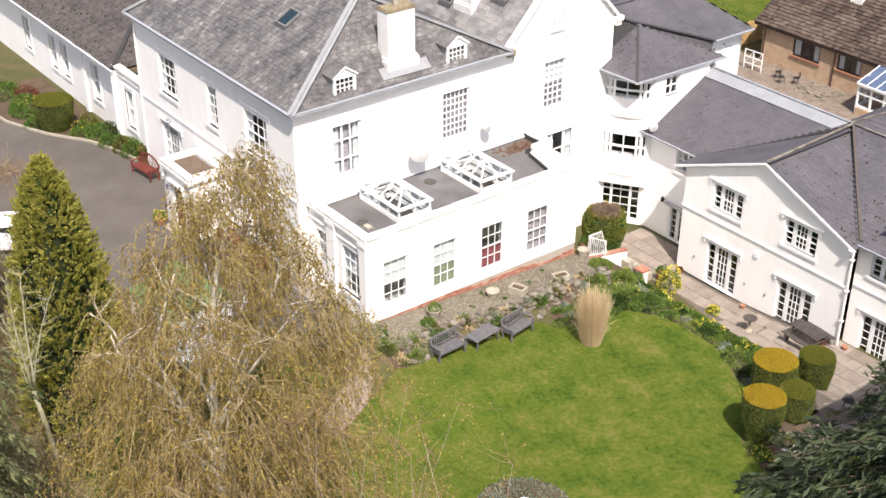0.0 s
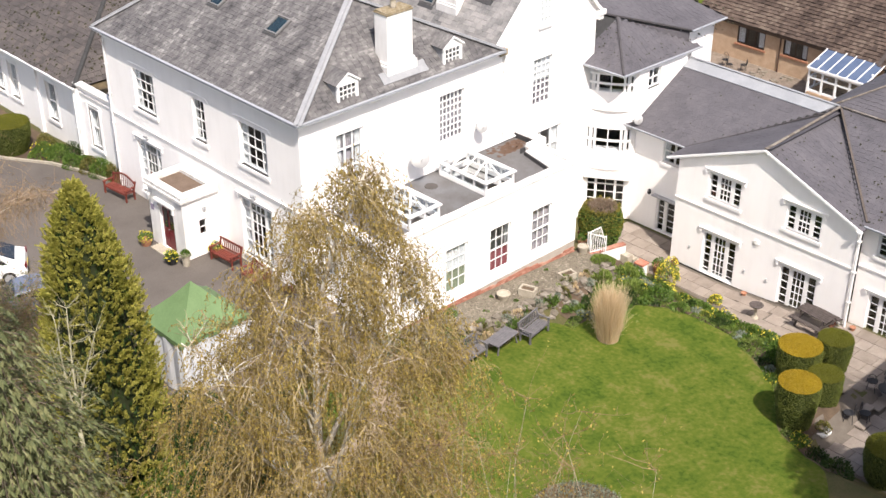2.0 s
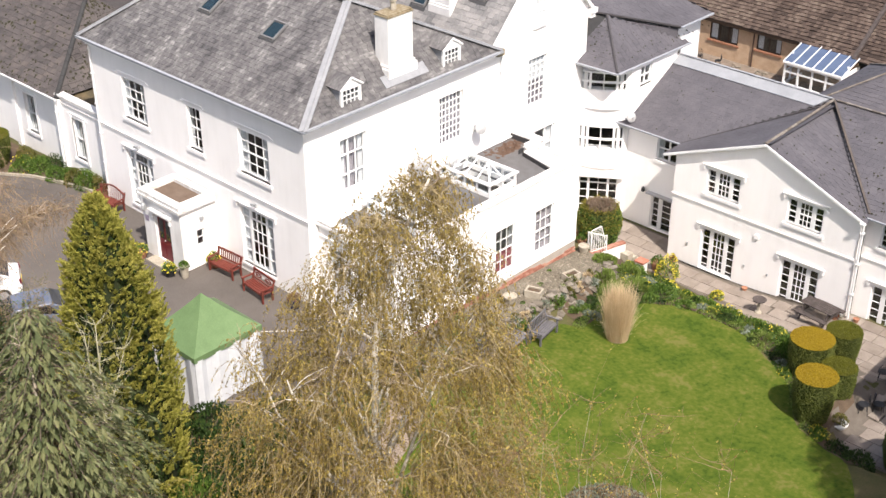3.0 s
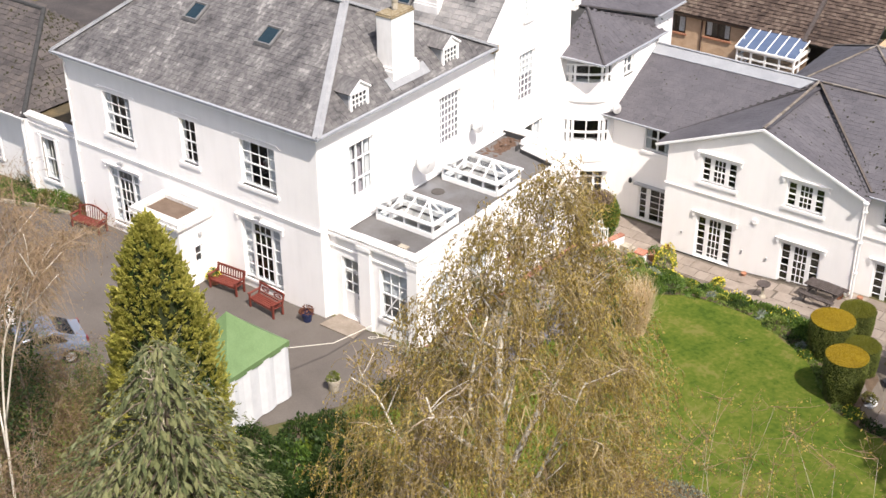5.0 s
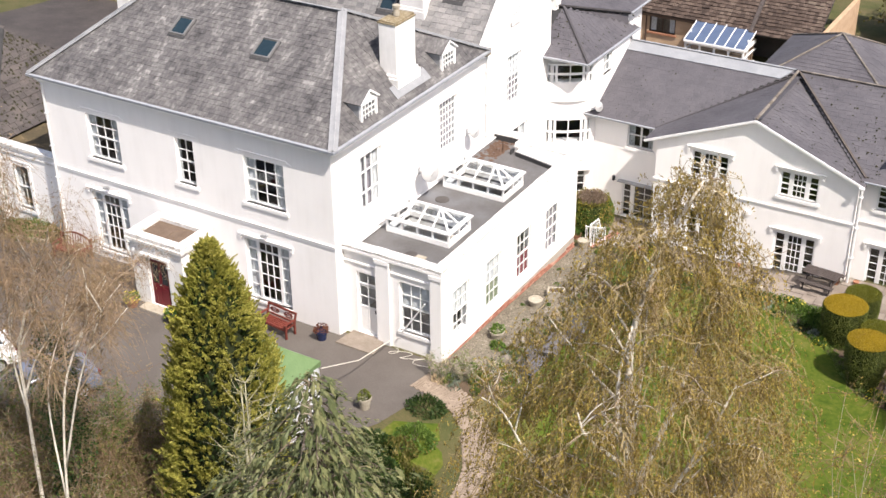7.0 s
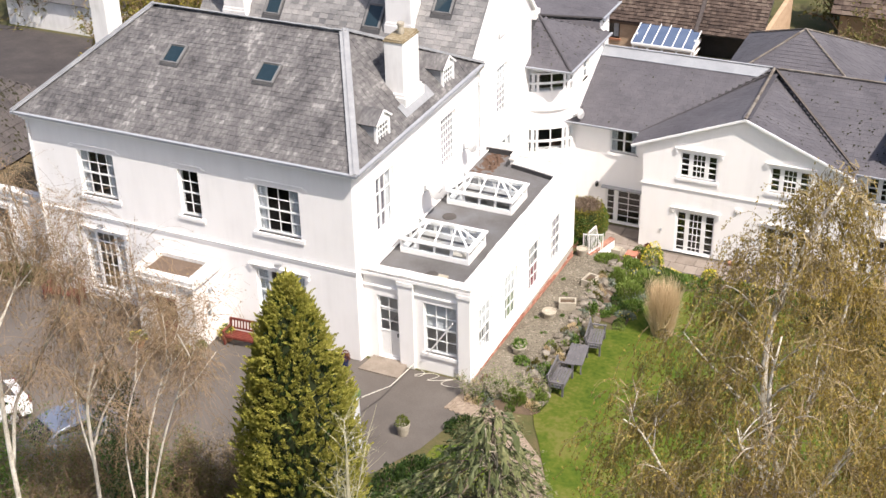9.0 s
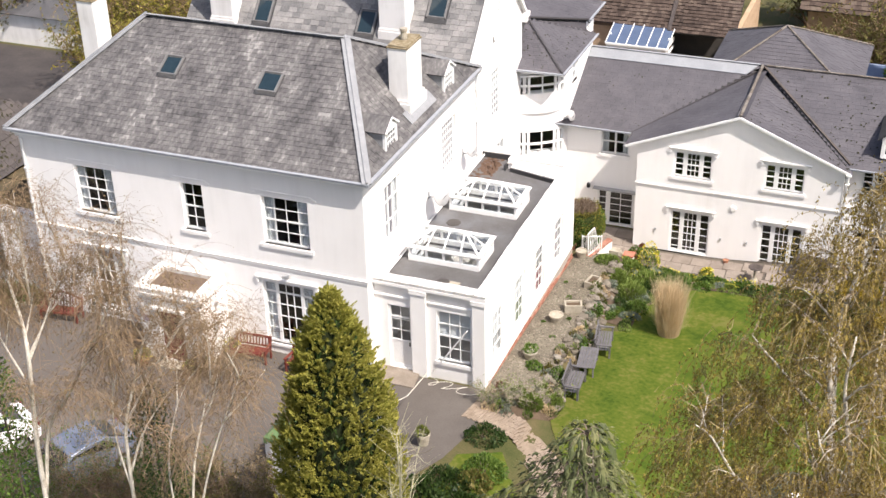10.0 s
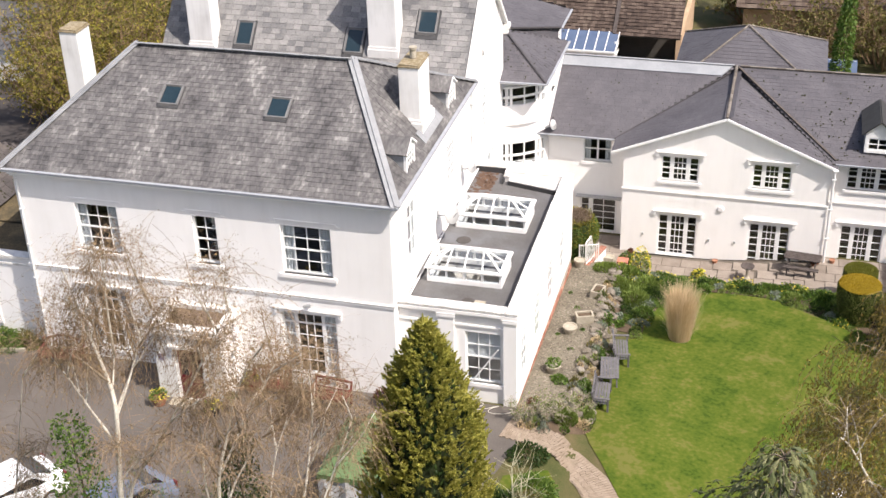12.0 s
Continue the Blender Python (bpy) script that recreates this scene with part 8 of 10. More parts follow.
# clipped yews
def topiary(at, top, r, gold, seed, base=None, label="", r_low=0.72):
    x, y = at
    z0 = (terrain(x, y) if base is None else base) - 0.03
    H = top - z0
    ob = thing("topiary", label, "topiary", "clipped yews", at=Matrix.Translation((x, y, z0)))
    g = np.random.default_rng(seed)

    def rad(t):
        return r * (r_low + (1.0 - r_low) * np.minimum(1, t / 0.62) ** 0.8)

    # solid core in near-black, standing for the shade behind the clipped leaves
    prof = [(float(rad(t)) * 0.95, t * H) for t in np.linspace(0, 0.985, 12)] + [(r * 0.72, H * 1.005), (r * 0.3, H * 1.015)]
    part("heart", Mesh().lathe(prof, 24), surface("yew_shade_heart", [(0.015, 0.022, 0.006), (0.03, 0.04, 0.01)], 6, 30, 0.95, 0.3), ob)
    n = int(12500 * r * H)
    t, a = g.uniform(0, 0.99, n), g.uniform(0, 2 * np.pi, n)
    rr = rad(t) * g.uniform(0.94, 1.03, n) * (1 + 0.02 * np.sin(7 * a + t * 5))
    leaves("sides", np.stack([np.cos(a) * rr, np.sin(a) * rr, t * H], axis=1), 0.024, YEW_LEAF, ob, seed)
    n = int(26000 * r * r)
    a, q = g.uniform(0, 2 * np.pi, n), np.sqrt(g.uniform(0, 1, n)) * r
    leaves("top", np.stack([np.cos(a) * q, np.sin(a) * q, H + 0.05 * (1 - (q / r) ** 2) + g.normal(size=n) * 0.010], axis=1), 0.018, gold, ob, seed + 1)
    return ob


topiary((18.15, 8.9), 0.32, 0.80, YEW_GOLD, 1, -1.62, "clipped yew drum with a golden top beside the lawn")
topiary((16.61, 11.4), 0.05, 0.87, YEW_GOLD, 2, -1.75, "broad clipped yew drum with a golden top")
topiary((16.76, 13.92), -0.69, 0.72, YEW_OLIVE, 3, -2.5, "clipped yew drum with an olive-green top on the patio")
topiary((18.05, 11.03), -0.38, 0.68, YEW_OLIVE, 4, -2.35, "tall clipped yew drum with an olive-green top")
topiary((21.9, 9.2), -0.75, 0.85, YEW_OLIVE, 5, -2.35, "low clipped yew drum in the shade")
topiary((-22.4, -1.75), 1.0, 1.05, YEW_OLIVE, 6, None, "large dark clipped yew drum in the front bed", 0.62)

# the drum-shaped bush by the steps, with spent flower heads on top
hb_ = thing("clipped_bush", "round clipped green bush with spent flower heads on top", "shrub", at=Matrix.Translation((4.2, 13.98, -1.45)))
g = np.random.default_rng(70)
# solid core whose near-black colour gives the bush its inner shade
prof = [(0.68, 0.0), (0.89, 0.6), (0.92, 1.35), (0.83, 1.78), (0.55, 1.9)]
part("heart", Mesh().lathe(prof, 20), surface("bush_shade_heart", [(0.015, 0.025, 0.006), (0.03, 0.045, 0.01)], 6, 30, 0.95, 0.3), hb_)
for k, (n, mat, low) in enumerate(((7000, GREEN_LEAF, 0.0), (3200, YARD_LEAF, 0.45))):
    a, t = g.uniform(0, 2 * np.pi, n), g.uniform(low, 1, n)
    rr = (0.71 + 0.26 * np.minimum(1, t * 2)) * g.uniform(0.93, 1.07, n) * (1 + 0.05 * np.sin(3 * a + 1) + 0.03 * np.sin(7 * a)) * (1 - 0.16 * np.clip((t - 0.8) / 0.2, 0, 1))
    leaves("sides", np.stack([np.cos(a) * rr, np.sin(a) * rr, t * (1.86 + 0.08 * np.sin(2 * a))], axis=1), 0.042, mat, hb_, 71 + 5 * k)
a, q = g.uniform(0, 2 * np.pi, 1500), np.sqrt(g.uniform(0.35, 1, 1500)) * 0.88
leaves("rim", np.stack([np.cos(a) * q, np.sin(a) * q, 1.93 + g.normal(size=1500) * 0.06], axis=1), 0.045, YARD_LEAF, hb_, 73)
a, q = g.uniform(0, 2 * np.pi, 1700), np.sqrt(g.uniform(0, 1, 1700)) * 0.70
leaves("top", np.stack([np.cos(a) * q + 0.05, np.sin(a) * q, 1.98 + 0.10 * (1 - (q / 0.7) ** 2) + g.normal(size=1700) * 0.07], axis=1), 0.04, MOSS, hb_, 72, lean=(0, 0, 1), long=1.4)

# tall dry ornamental grass
og = thing("ornamental_grass", "tall clump of straw-coloured ornamental grass", "grass clump", at=Matrix.Translation((9.6, 8.2, terrain(9.6, 8.2))))
rng = random.Random(12)
v, f = [], []
for i in range(4200):
    a, r0 = rng.uniform(0, 6.283), 0.44 * math.sqrt(rng.uniform(0, 1))
    lean = rng.uniform(0.02, 0.17) * (0.15 + r0 / 0.44)
    L = rng.uniform(0.7, 2.0) if rng.random() < 0.45 else rng.triangular(1.7, 3.0, 2.3)
    if rng.random() < 0.06:
        lean, L = rng.uniform(0.2, 0.5), rng.uniform(0.8, 1.9)
    b = rng.uniform(0, 6.283)
    w = rng.uniform(0.004, 0.010)
    sx, sy = rng.gauss(0, 0.055), rng.gauss(0, 0.055)
    k = len(v)
    for t in (0, 0.4, 0.75, 1.0):
        q = t ** 1.5
        c = Vector((math.cos(a) * (r0 + lean * L * q) + sx * q * L, math.sin(a) * (r0 + lean * L * q) + sy * q * L, L * (t - (0.06 + lean * 0.6) * t ** 3)))
        ww = w * (1 - 0.6 * t)
        v += [(c.x + math.cos(b) * ww, c.y + math.sin(b) * ww, c.z), (c.x - math.cos(b) * ww, c.y - math.sin(b) * ww, c.z)]
    f += [(k + j, k + j + 1, k + j + 3, k + j + 2) for j in (0, 2, 4)]
tagged(part("blades", np_mesh("blades", v, f), STRAW, og), kind="stuff")
part("root_crown", Mesh().lathe([(0.42, 0), (0.36, 0.12), (0.1, 0.2)], 14), STRAW, og)

# borders
BORDER = [  # x, y, rx, ry, h, leaf, flower
    (7.0, 15.75, 0.62, 0.60, 1.15, "y"), (9.75, 15.7, 0.36, 0.34, 0.5, "y"), (8.3, 13.6, 0.8, 0.6, 0.55, "gy"), (9.2, 13.9, 0.7, 0.5, 0.5, "gy"), (10.6, 13.4, 0.9, 0.6, 0.5, "g"), (11.8, 13.2, 0.8, 0.6, 0.55, "gy"), (12.9, 13.2, 0.9, 0.6, 0.45, "g"), (14.0, 13.1, 0.8, 0.7, 0.6, "gy"), (15.2, 12.4, 0.9, 0.8, 0.5, "g"), (9.0, 12.3, 0.8, 0.7, 0.5, "g"), (7.9, 12.0, 0.9, 0.8, 0.5, "l"), (6.9, 12.6, 0.7, 0.8, 0.7, "l"), (7.4, 10.6, 0.8, 0.9, 0.7, "l"), (8.0, 9.6, 0.5, 0.6, 0.55, "g"), (6.5, 13.8, 0.6, 0.5, 0.6, "g"), (5.9, 12.2, 0.6, 0.5, 0.32, "l"), (6.6, 11.2, 0.6, 0.8, 0.6, "l"), (18.9, 8.2, 0.4, 0.4, 0.4, "gy"), (19.6, 8.2, 0.9, 0.6, 0.5, "d"), (20.6, 8.0, 0.8, 0.7, 0.6, "d"),
    (5.2, -0.2, 0.6, 0.4, 0.4, "s"), (6.2, 0.1, 0.6, 0.5, 0.5, "l"), (6.8, 1.0, 0.5, 0.6, 0.4, "l"), (5.0, 0.7, 0.3, 0.25, 0.5, "r"), (6.5, 2.4, 0.4, 0.6, 0.5, "g"), (6.6, 5.4, 0.35, 0.5, 0.35, "g"), (6.5, 8.0, 0.4, 0.5, 0.4, "g"), (5.6, 2.6, 0.4, 0.4, 0.3, "g"), (5.4, -2.4, 0.9, 0.6, 0.6, "d"), (6.0, -4.2, 0.8, 0.9, 0.7, "g"), (4.9, -5.4, 0.9, 0.9, 0.8, "d"), (7.0, -6.2, 1.2, 1.0, 0.9, "d"),
    (-16.6, 0.1, 0.8, 0.5, 0.8, "g"), (-17.8, -0.1, 0.9, 0.6, 0.7, "g"), (-19.2, 0.0, 0.8, 0.6, 0.9, "d"), (-20.4, -0.4, 1.0, 0.8, 0.6, "g"), (-24.6, -1.2, 1.1, 1.0, 0.9, "g"), (-26.2, -1.8, 1.2, 1.2, 0.8, "gy"), (-27.6, -1.4, 0.8, 0.8, 0.9, "r"), (-15.5, 0.1, 0.6, 0.4, 0.9, "o"), (-28.9, -2.4, 1.3, 1.2, 0.8, "g"), (-16.2, -0.2, 0.75, 0.6, 0.8, "g"), (-17.0, -0.35, 0.8, 0.6, 0.95, "o"), (-18.3, -0.5, 0.85, 0.7, 0.75, "g"), (-19.6, -0.55, 0.9, 0.7, 0.9, "g"), (-20.7, -0.9, 0.9, 0.8, 0.75, "gy"), (-21.4, -0.3, 1.0, 0.7, 0.95, "o"), (-23.6, -2.4, 0.9, 0.8, 0.6, "g"), (-25.4, -2.6, 1.0, 0.7, 0.7, "g")]
LEAFS = {"l": (LIME_LEAF, "loose pale green border plants"), "y": (LIME_LEAF, "yellow-flowering bush on the border"), "g": (GREEN_LEAF, "low green border plants"), "d": (DARK_LEAF, "dark green border shrub"), "s": (GREY_LEAF, "silvery green border plants"), "r": (RED_LEAF, "russet-leaved border shrub on soil"), "o": (OLIVE_LEAF, "olive-green border shrub on soil")}
for i, (x, y, rx, ry, h, code) in enumerate(BORDER):
    mat, words = LEAFS[code[0]]
    fl = (YELLOW_FLOWER, int(1400 * rx * ry) if code == "y" else 90, 0.05) if "y" in code else None
    shrub("border_plant", (x, y), rx, ry, h, mat, 300 + i, int(1900 * rx * ry + 250), words + (" with yellow flowers" if code == "gy" else ""), size=0.05, category="plant", group="border plants", flowers=fl, lean=(0, 0, 1) if code == "l" else None, long=1.6 if code == "l" else 1.0)

BED = [(6.4, 11.0), (6.7, 8.4), (8.2, 8.3), (8.5, 9.5), (9.0, 11.2), (10.3, 12.3), (13.0, 12.4), (15.0, 11.5), (16.3, 10.0), (17.0, 11.0), (16.5, 13.0), (13.4, 14.2), (9.5, 14.5), (6.4, 13.5)]


def within(x, y, ring):
    hit = False
    for i in range(len(ring)):
        (a, b), (c, d) = ring[i], ring[i - 1]
        if (b > y) != (d > y) and x < (c - a) * (y - b) / (d - b) + a:
            hit = not hit
    return hit


rng = random.Random(93)
COVER = [(GREEN_LEAF, "low green ground-cover plants on the border"), (LIME_LEAF, "pale yellow-green ground-cover plants on the border"), (GREY_LEAF, "silvery ground-cover plants on the border"), (DARK_LEAF, "dark green ground-cover plants on the border")]
made = 0
while made < 120:
    x, y = rng.uniform(6.4, 17.0), rng.uniform(8.3, 14.5)
    if within(x, y, BED) and math.hypot(x - 9.6, y - 8.2) > 0.9:
        mat, words = COVER[rng.choice((0, 0, 1, 1, 1, 2, 3))]
        r = rng.uniform(0.28, 0.55)
        fl = (YELLOW_FLOWER, rng.randint(25, 70), 0.045) if rng.random() < 0.25 else None
        shrub("ground_cover", (x, y), r, r * rng.uniform(0.7, 1.2), rng.uniform(0.18, 0.42), mat, 600 + made, int(2200 * r * r + 120), words + (" with yellow flowers" if fl else ""), size=0.045, category="plant", group="ground cover", flowers=fl, lean=(0, 0, 1) if mat is LIME_LEAF else None, long=1.4)
        made += 1

rng = random.Random(91)
for i in range(46):
    k = 3 + 8.4 * i / 46
    p, q = Vector(LAWN_EDGE[int(k)]), Vector(LAWN_EDGE[int(k) + 1])
    e = p.lerp(q, k % 1) + Vector((-(q - p).y, (q - p).x)).normalized() * rng.uniform(0.12, 0.42)
    if math.hypot(e.x - 9.6, e.y - 8.2) > 0.9:
        mat, words = COVER[rng.choice((0, 1, 1, 3))]
        r = rng.uniform(0.22, 0.38)
        shrub("ground_cover", (e.x, e.y), r, r, rng.uniform(0.14, 0.30), mat, 760 + i, int(2600 * r * r + 90), words + " at the lawn's edge", size=0.04, category="plant", group="ground cover")

CORNER = [(4.6, -0.9), (6.2, -0.8), (7.1, 0.3), (6.95, 1.8), (6.3, 1.0), (4.7, 0.5)]
ROCKS = [(6.1, 1.2), (7.0, 1.2), (7.05, 7.6), (6.5, 11.0), (6.0, 11.0), (6.2, 6.0)]
for ring_, count, seed, names in ((CORNER, 34, 94, "corner bed"), (ROCKS, 46, 95, "rockery")):
    rng = random.Random(seed)
    made = 0
    while made < count:
        x, y = rng.uniform(4.4, 7.2), rng.uniform(-1.0, 11.2)
        if within(x, y, ring_):
            mat, words = rng.choice(((GREEN_LEAF, "loose green plant"), (LIME_LEAF, "pale grassy plant"), (OLIVE_LEAF, "withered olive plant"), (STRAW, "dry straw-coloured plant"), (GREY_LEAF, "grey-green plant")))
            r = rng.uniform(0.12, 0.36)
            shrub("bed_plant", (x, y), r, r, rng.uniform(0.15, 0.5), mat, 700 + seed * 50 + made, int(1500 * r * r + 60), words + " in the " + names, size=0.035, category="plant", group="bed plants", lean=(0, 0, 1), long=1.8)
            made += 1

# loose twiggy plants at the corner of the garden room
for i, (x, y, h, r) in enumerate(((4.9, -0.5, 1.1, 0.6), (5.7, -0.1, 1.2, 0.6), (6.4, 0.5, 1.0, 0.5), (6.9, 1.6, 0.8, 0.4), (5.4, 0.3, 0.9, 0.5))):
    bare_shrub("twiggy_plant", (x, y), h, r, 580 + i, stems=22, forks=9, twig_mat=PALE_TWIG, leaf_mat=LIME_LEAF, leaf_count=420, leaf_size=0.035, label="straw-brown twiggy plant with a few pale leaves", thick=0.008, group="twiggy plants", fine=0.7)

# low plants of the round bed about the small urn on the lawn
ring = thing("bed_planting", "low grey-green and withered plants in the round bed", "plant", at=Matrix.Translation((RBX, RBY, terrain(RBX, RBY))))
g = np.random.default_rng(90)
a, q = g.uniform(0, 2 * np.pi, 6400), 1.75 * np.sqrt(g.uniform(0.03, 1, 6400))
leaves("foliage", np.stack([np.cos(a) * q, np.sin(a) * q, 0.04 + np.abs(g.normal(size=6400)) * 0.10], axis=1), 0.042, GREY_LEAF, ring, 91, lean=(0, 0, 1))
a, q = g.uniform(0, 2 * np.pi, 2600), 1.70 * np.sqrt(g.uniform(0.03, 1, 2600))
leaves("dry_stalks", np.stack([np.cos(a) * q, np.sin(a) * q, 0.04 + np.abs(g.normal(size=2600)) * 0.08], axis=1), 0.04, BUD_LEAF, ring, 92, lean=(0, 0, 1), long=1.6)

# ivy and self-sown plants on the gravel
for i, (x, y, r) in enumerate(((5.1, 3.6, 0.16), (5.6, 5.0, 0.2), (4.9, 6.0, 0.12), (5.8, 6.6, 0.15), (5.3, 8.4, 0.18), (4.8, 9.6, 0.14), (5.7, 10.0, 0.2), (5.9, 1.6, 0.2))):
    shrub("gravel_plant", (x, y), r, r, 0.14, GREEN_LEAF, 400 + i, 120, "small green plant on the gravel", size=0.035, category="plant", group="gravel plants")

# trees and hedges behind the houses
BACK = [(-35.0, 36.0, 7.5, 4.2, OLIVE_LEAF), (-30.0, 42.0, 8.0, 4.4, OLIVE_LEAF), (-26.0, 36.0, 6.5, 3.6, OLIVE_LEAF), (-40.0, 44.0, 9.0, 4.6, OLIVE_LEAF), (-22.0, 44.0, 7.0, 3.8, OLIVE_LEAF), (-46, 36, 8, 4.5, OLIVE_LEAF), (14.0, 47.0, 6.0, 3.4, OLIVE_LEAF), (19.0, 48.0, 6.5, 3.6, OLIVE_LEAF), (24.0, 47.0, 6.0, 3.4, DARK_LEAF), (29, 44, 6, 3.4, OLIVE_LEAF), (10.0, 55.0, 5.5, 3.4, OLIVE_LEAF), (-19.5, 30.0, 4.6, 2.6, DARK_LEAF)]
for i, (x, y, h, r, mat) in enumerate(BACK):
    t = bare_shrub("garden_tree", (x, y), h, r, 500 + i, stems=24, forks=16, leaf_mat=mat, leaf_count=5200, leaf_size=0.10, fine=1.5, label="multi-stemmed garden tree coming into leaf", kind="tree", thick=0.07, group="garden trees")
iv = shrub("ivy_clad_tree", (16.0, 41.5), 0.7, 0.7, 8.5, GREEN_LEAF, 530, 4200, "tree trunk covered in bright ivy", size=0.10, category="tree")
for i, (x, y, h, r) in enumerate(((-25.6, 24.6, 9.0, 4.4), (-30.0, 28.5, 8.4, 4.4), (-21.4, 28.5, 8.0, 3.6), (-34.5, 43.5, 10.0, 5.0), (-27.5, 33.0, 9.0, 4.4))):
    bare_shrub("yard_tree", (x, y), h, r, 560 + i, stems=34, forks=24, leaf_mat=YARD_LEAF, leaf_count=13000, leaf_size=0.085, label="spreading golden-olive tree over the dark yard", kind="tree", thick=0.06, group="yard trees", reach=(0.08, 0.2), fine=1.2)


# ---- furniture and garden things ----
def slat_bench(name, at, material, label, group="", w=1.45, arched=False, low=False, split=False):
    """A timber garden bench: slatted seat and back, arms, four legs. Its front faces -y of its own frame."""
    ob = thing(name, label, "bench", group, at=at)
    part("seat_frame", Mesh().box(-w / 2, w / 2, -0.27, -0.22, 0.34, 0.41).box(-w / 2, w / 2, 0.20, 0.25, 0.34, 0.41), material, ob)
    for i in range(5):
        y = -0.25 + i * 0.105
        part("seat_slat", Mesh().box(-w / 2 + 0.02, w / 2 - 0.02, y, y + 0.085, 0.41, 0.432), material, ob)
    for sx in (-1, 1):
        x = sx * (w / 2 - 0.035)
        part("leg", Mesh().box(x - 0.035, x + 0.035, -0.29, -0.22, 0, 0.62), material, ob)
        part("leg", Mesh().box(x - 0.034, x + 0.034, 0.20, 0.27, 0, 0.45).slab([(x - 0.034, 0.20, 0.44), (x + 0.034, 0.20, 0.44), (x + 0.034, 0.34, 0.92), (x - 0.034, 0.34, 0.92)], 0.06), material, ob)
        part("arm", Mesh().box(x - 0.045, x + 0.045, -0.33, 0.26, 0.62, 0.66), material, ob)
    back = Mesh()
    if arched:
        pts = [(-w / 2 + w * i / 12, 0.30 + 0.03 * math.sin(math.pi * i / 12), 0.80 + 0.26 * math.sin(math.pi * i / 12)) for i in range(13)]
        for p, q in zip(pts, pts[1:]):
            back.beam(p, q, 0.05, 0.07)
        for i in range(1, 12):
            back.beam((pts[i][0], 0.25, 0.44), pts[i], 0.03, 0.025)
        part("backrest", back, material, ob)
    else:
        part("top_rail", Mesh().beam((-w / 2, 0.335, 0.89), (w / 2, 0.335, 0.89), 0.05, 0.09), material, ob)
        part("lower_rail", Mesh().beam((-w / 2, 0.26, 0.52), (w / 2, 0.26, 0.52), 0.04, 0.06), material, ob)
        if split:
            for sx in (-1, 1):
                m = Mesh()
                c = sx * w * 0.24
                for a in range(8):
                    t0, t1 = 2 * math.pi * a / 8, 2 * math.pi * (a + 1) / 8
                    m.beam((c + 0.22 * math.cos(t0), 0.30, 0.70 + 0.10 * math.sin(t0)), (c + 0.22 * math.cos(t1), 0.30, 0.70 + 0.10 * math.sin(t1)), 0.03, 0.04)
                m.beam((c - 0.22, 0.30, 0.70), (c + 0.22, 0.30, 0.70), 0.025, 0.03)
                part("back_panel", m, material, ob)
        else:
            for i in range(11):
                x = -w / 2 + 0.10 + (w - 0.2) * i / 10
                part("back_slat", Mesh().beam((x, 0.265, 0.52), (x, 0.325, 0.87), 0.05, 0.02), material, ob)
    return ob


def ground_at(x, y, turn=0.0, lift=0.0):
    return pose(x, y, terrain(x, y) + 0.03 + lift, 0, 0, turn)


slat_bench("garden_bench", ground_at(7.28, 2.40, 94), GREY_WOOD, "grey painted slatted garden bench on the lawn", "lawn benches")
slat_bench("garden_bench", ground_at(7.5, 5.92, 100), GREY_WOOD, "grey painted garden bench with panelled back on the lawn", "lawn benches")
gt = thing("garden_table", "low grey painted garden table between two benches", "table", at=ground_at(7.28, 4.2, 98))
for i in range(6):
    part("top_slat", Mesh().box(-0.72, 0.72, -0.36 + i * 0.12, -0.25 + i * 0.12, 0.50, 0.53), GREY_WOOD, gt)
part("apron", Mesh().box(-0.62, 0.62, -0.30, -0.27, 0.42, 0.50).box(-0.62, 0.62, 0.27, 0.30, 0.42, 0.50), GREY_WOOD, gt)
for sx in (-1, 1):
    for sy in (-1, 1):
        part("leg", Mesh().beam((sx * 0.55, sy * 0.27, 0.45), (sx * 0.66, sy * 0.30, 0), 0.05, 0.05), GREY_WOOD, gt)
slat_bench("red_bench", ground_at(-4.75, -0.78, 4), RED_WOOD, "red-stained slatted bench against the front wall", "red benches", 1.5)
slat_bench("red_bench", ground_at(-2.3, -1.0, -6), RED_WOOD, "red-stained bench with two oval back panels", "red benches", 1.5, split=True)
slat_bench("red_bench", ground_at(-13.5, -0.75, 6), RED_WOOD, "red-stained bench with an arched back by the bed", "red benches", 1.7, arched=True)

# picnic bench on the patio
pb = thing("picnic_bench", "dark weathered timber picnic bench on the patio", "picnic table", at=ground_at(14.35, 16.55, -6))
for i in range(5):
    part("top_board", Mesh().box(-0.8, 0.8, -0.36 + i * 0.146, -0.23 + i * 0.146, 0.70, 0.74), OLD_WOOD, pb)
for y in (-0.78, 0.60):
    part("seat_board", Mesh().box(-0.8, 0.8, y, y + 0.13, 0.42, 0.46), OLD_WOOD, pb)
    part("seat_board", Mesh().box(-0.8, 0.8, y + 0.14, y + 0.25, 0.42, 0.46), OLD_WOOD, pb)
for x in (-0.6, 0.6):
    part("leg_frame", Mesh().beam((x, -0.62, 0), (x, -0.22, 0.70), 0.05, 0.10).beam((x, 0.62, 0), (x, 0.22, 0.70), 0.05, 0.10).beam((x, -0.8, 0.38), (x, 0.85, 0.38), 0.05, 0.09), OLD_WOOD, pb)


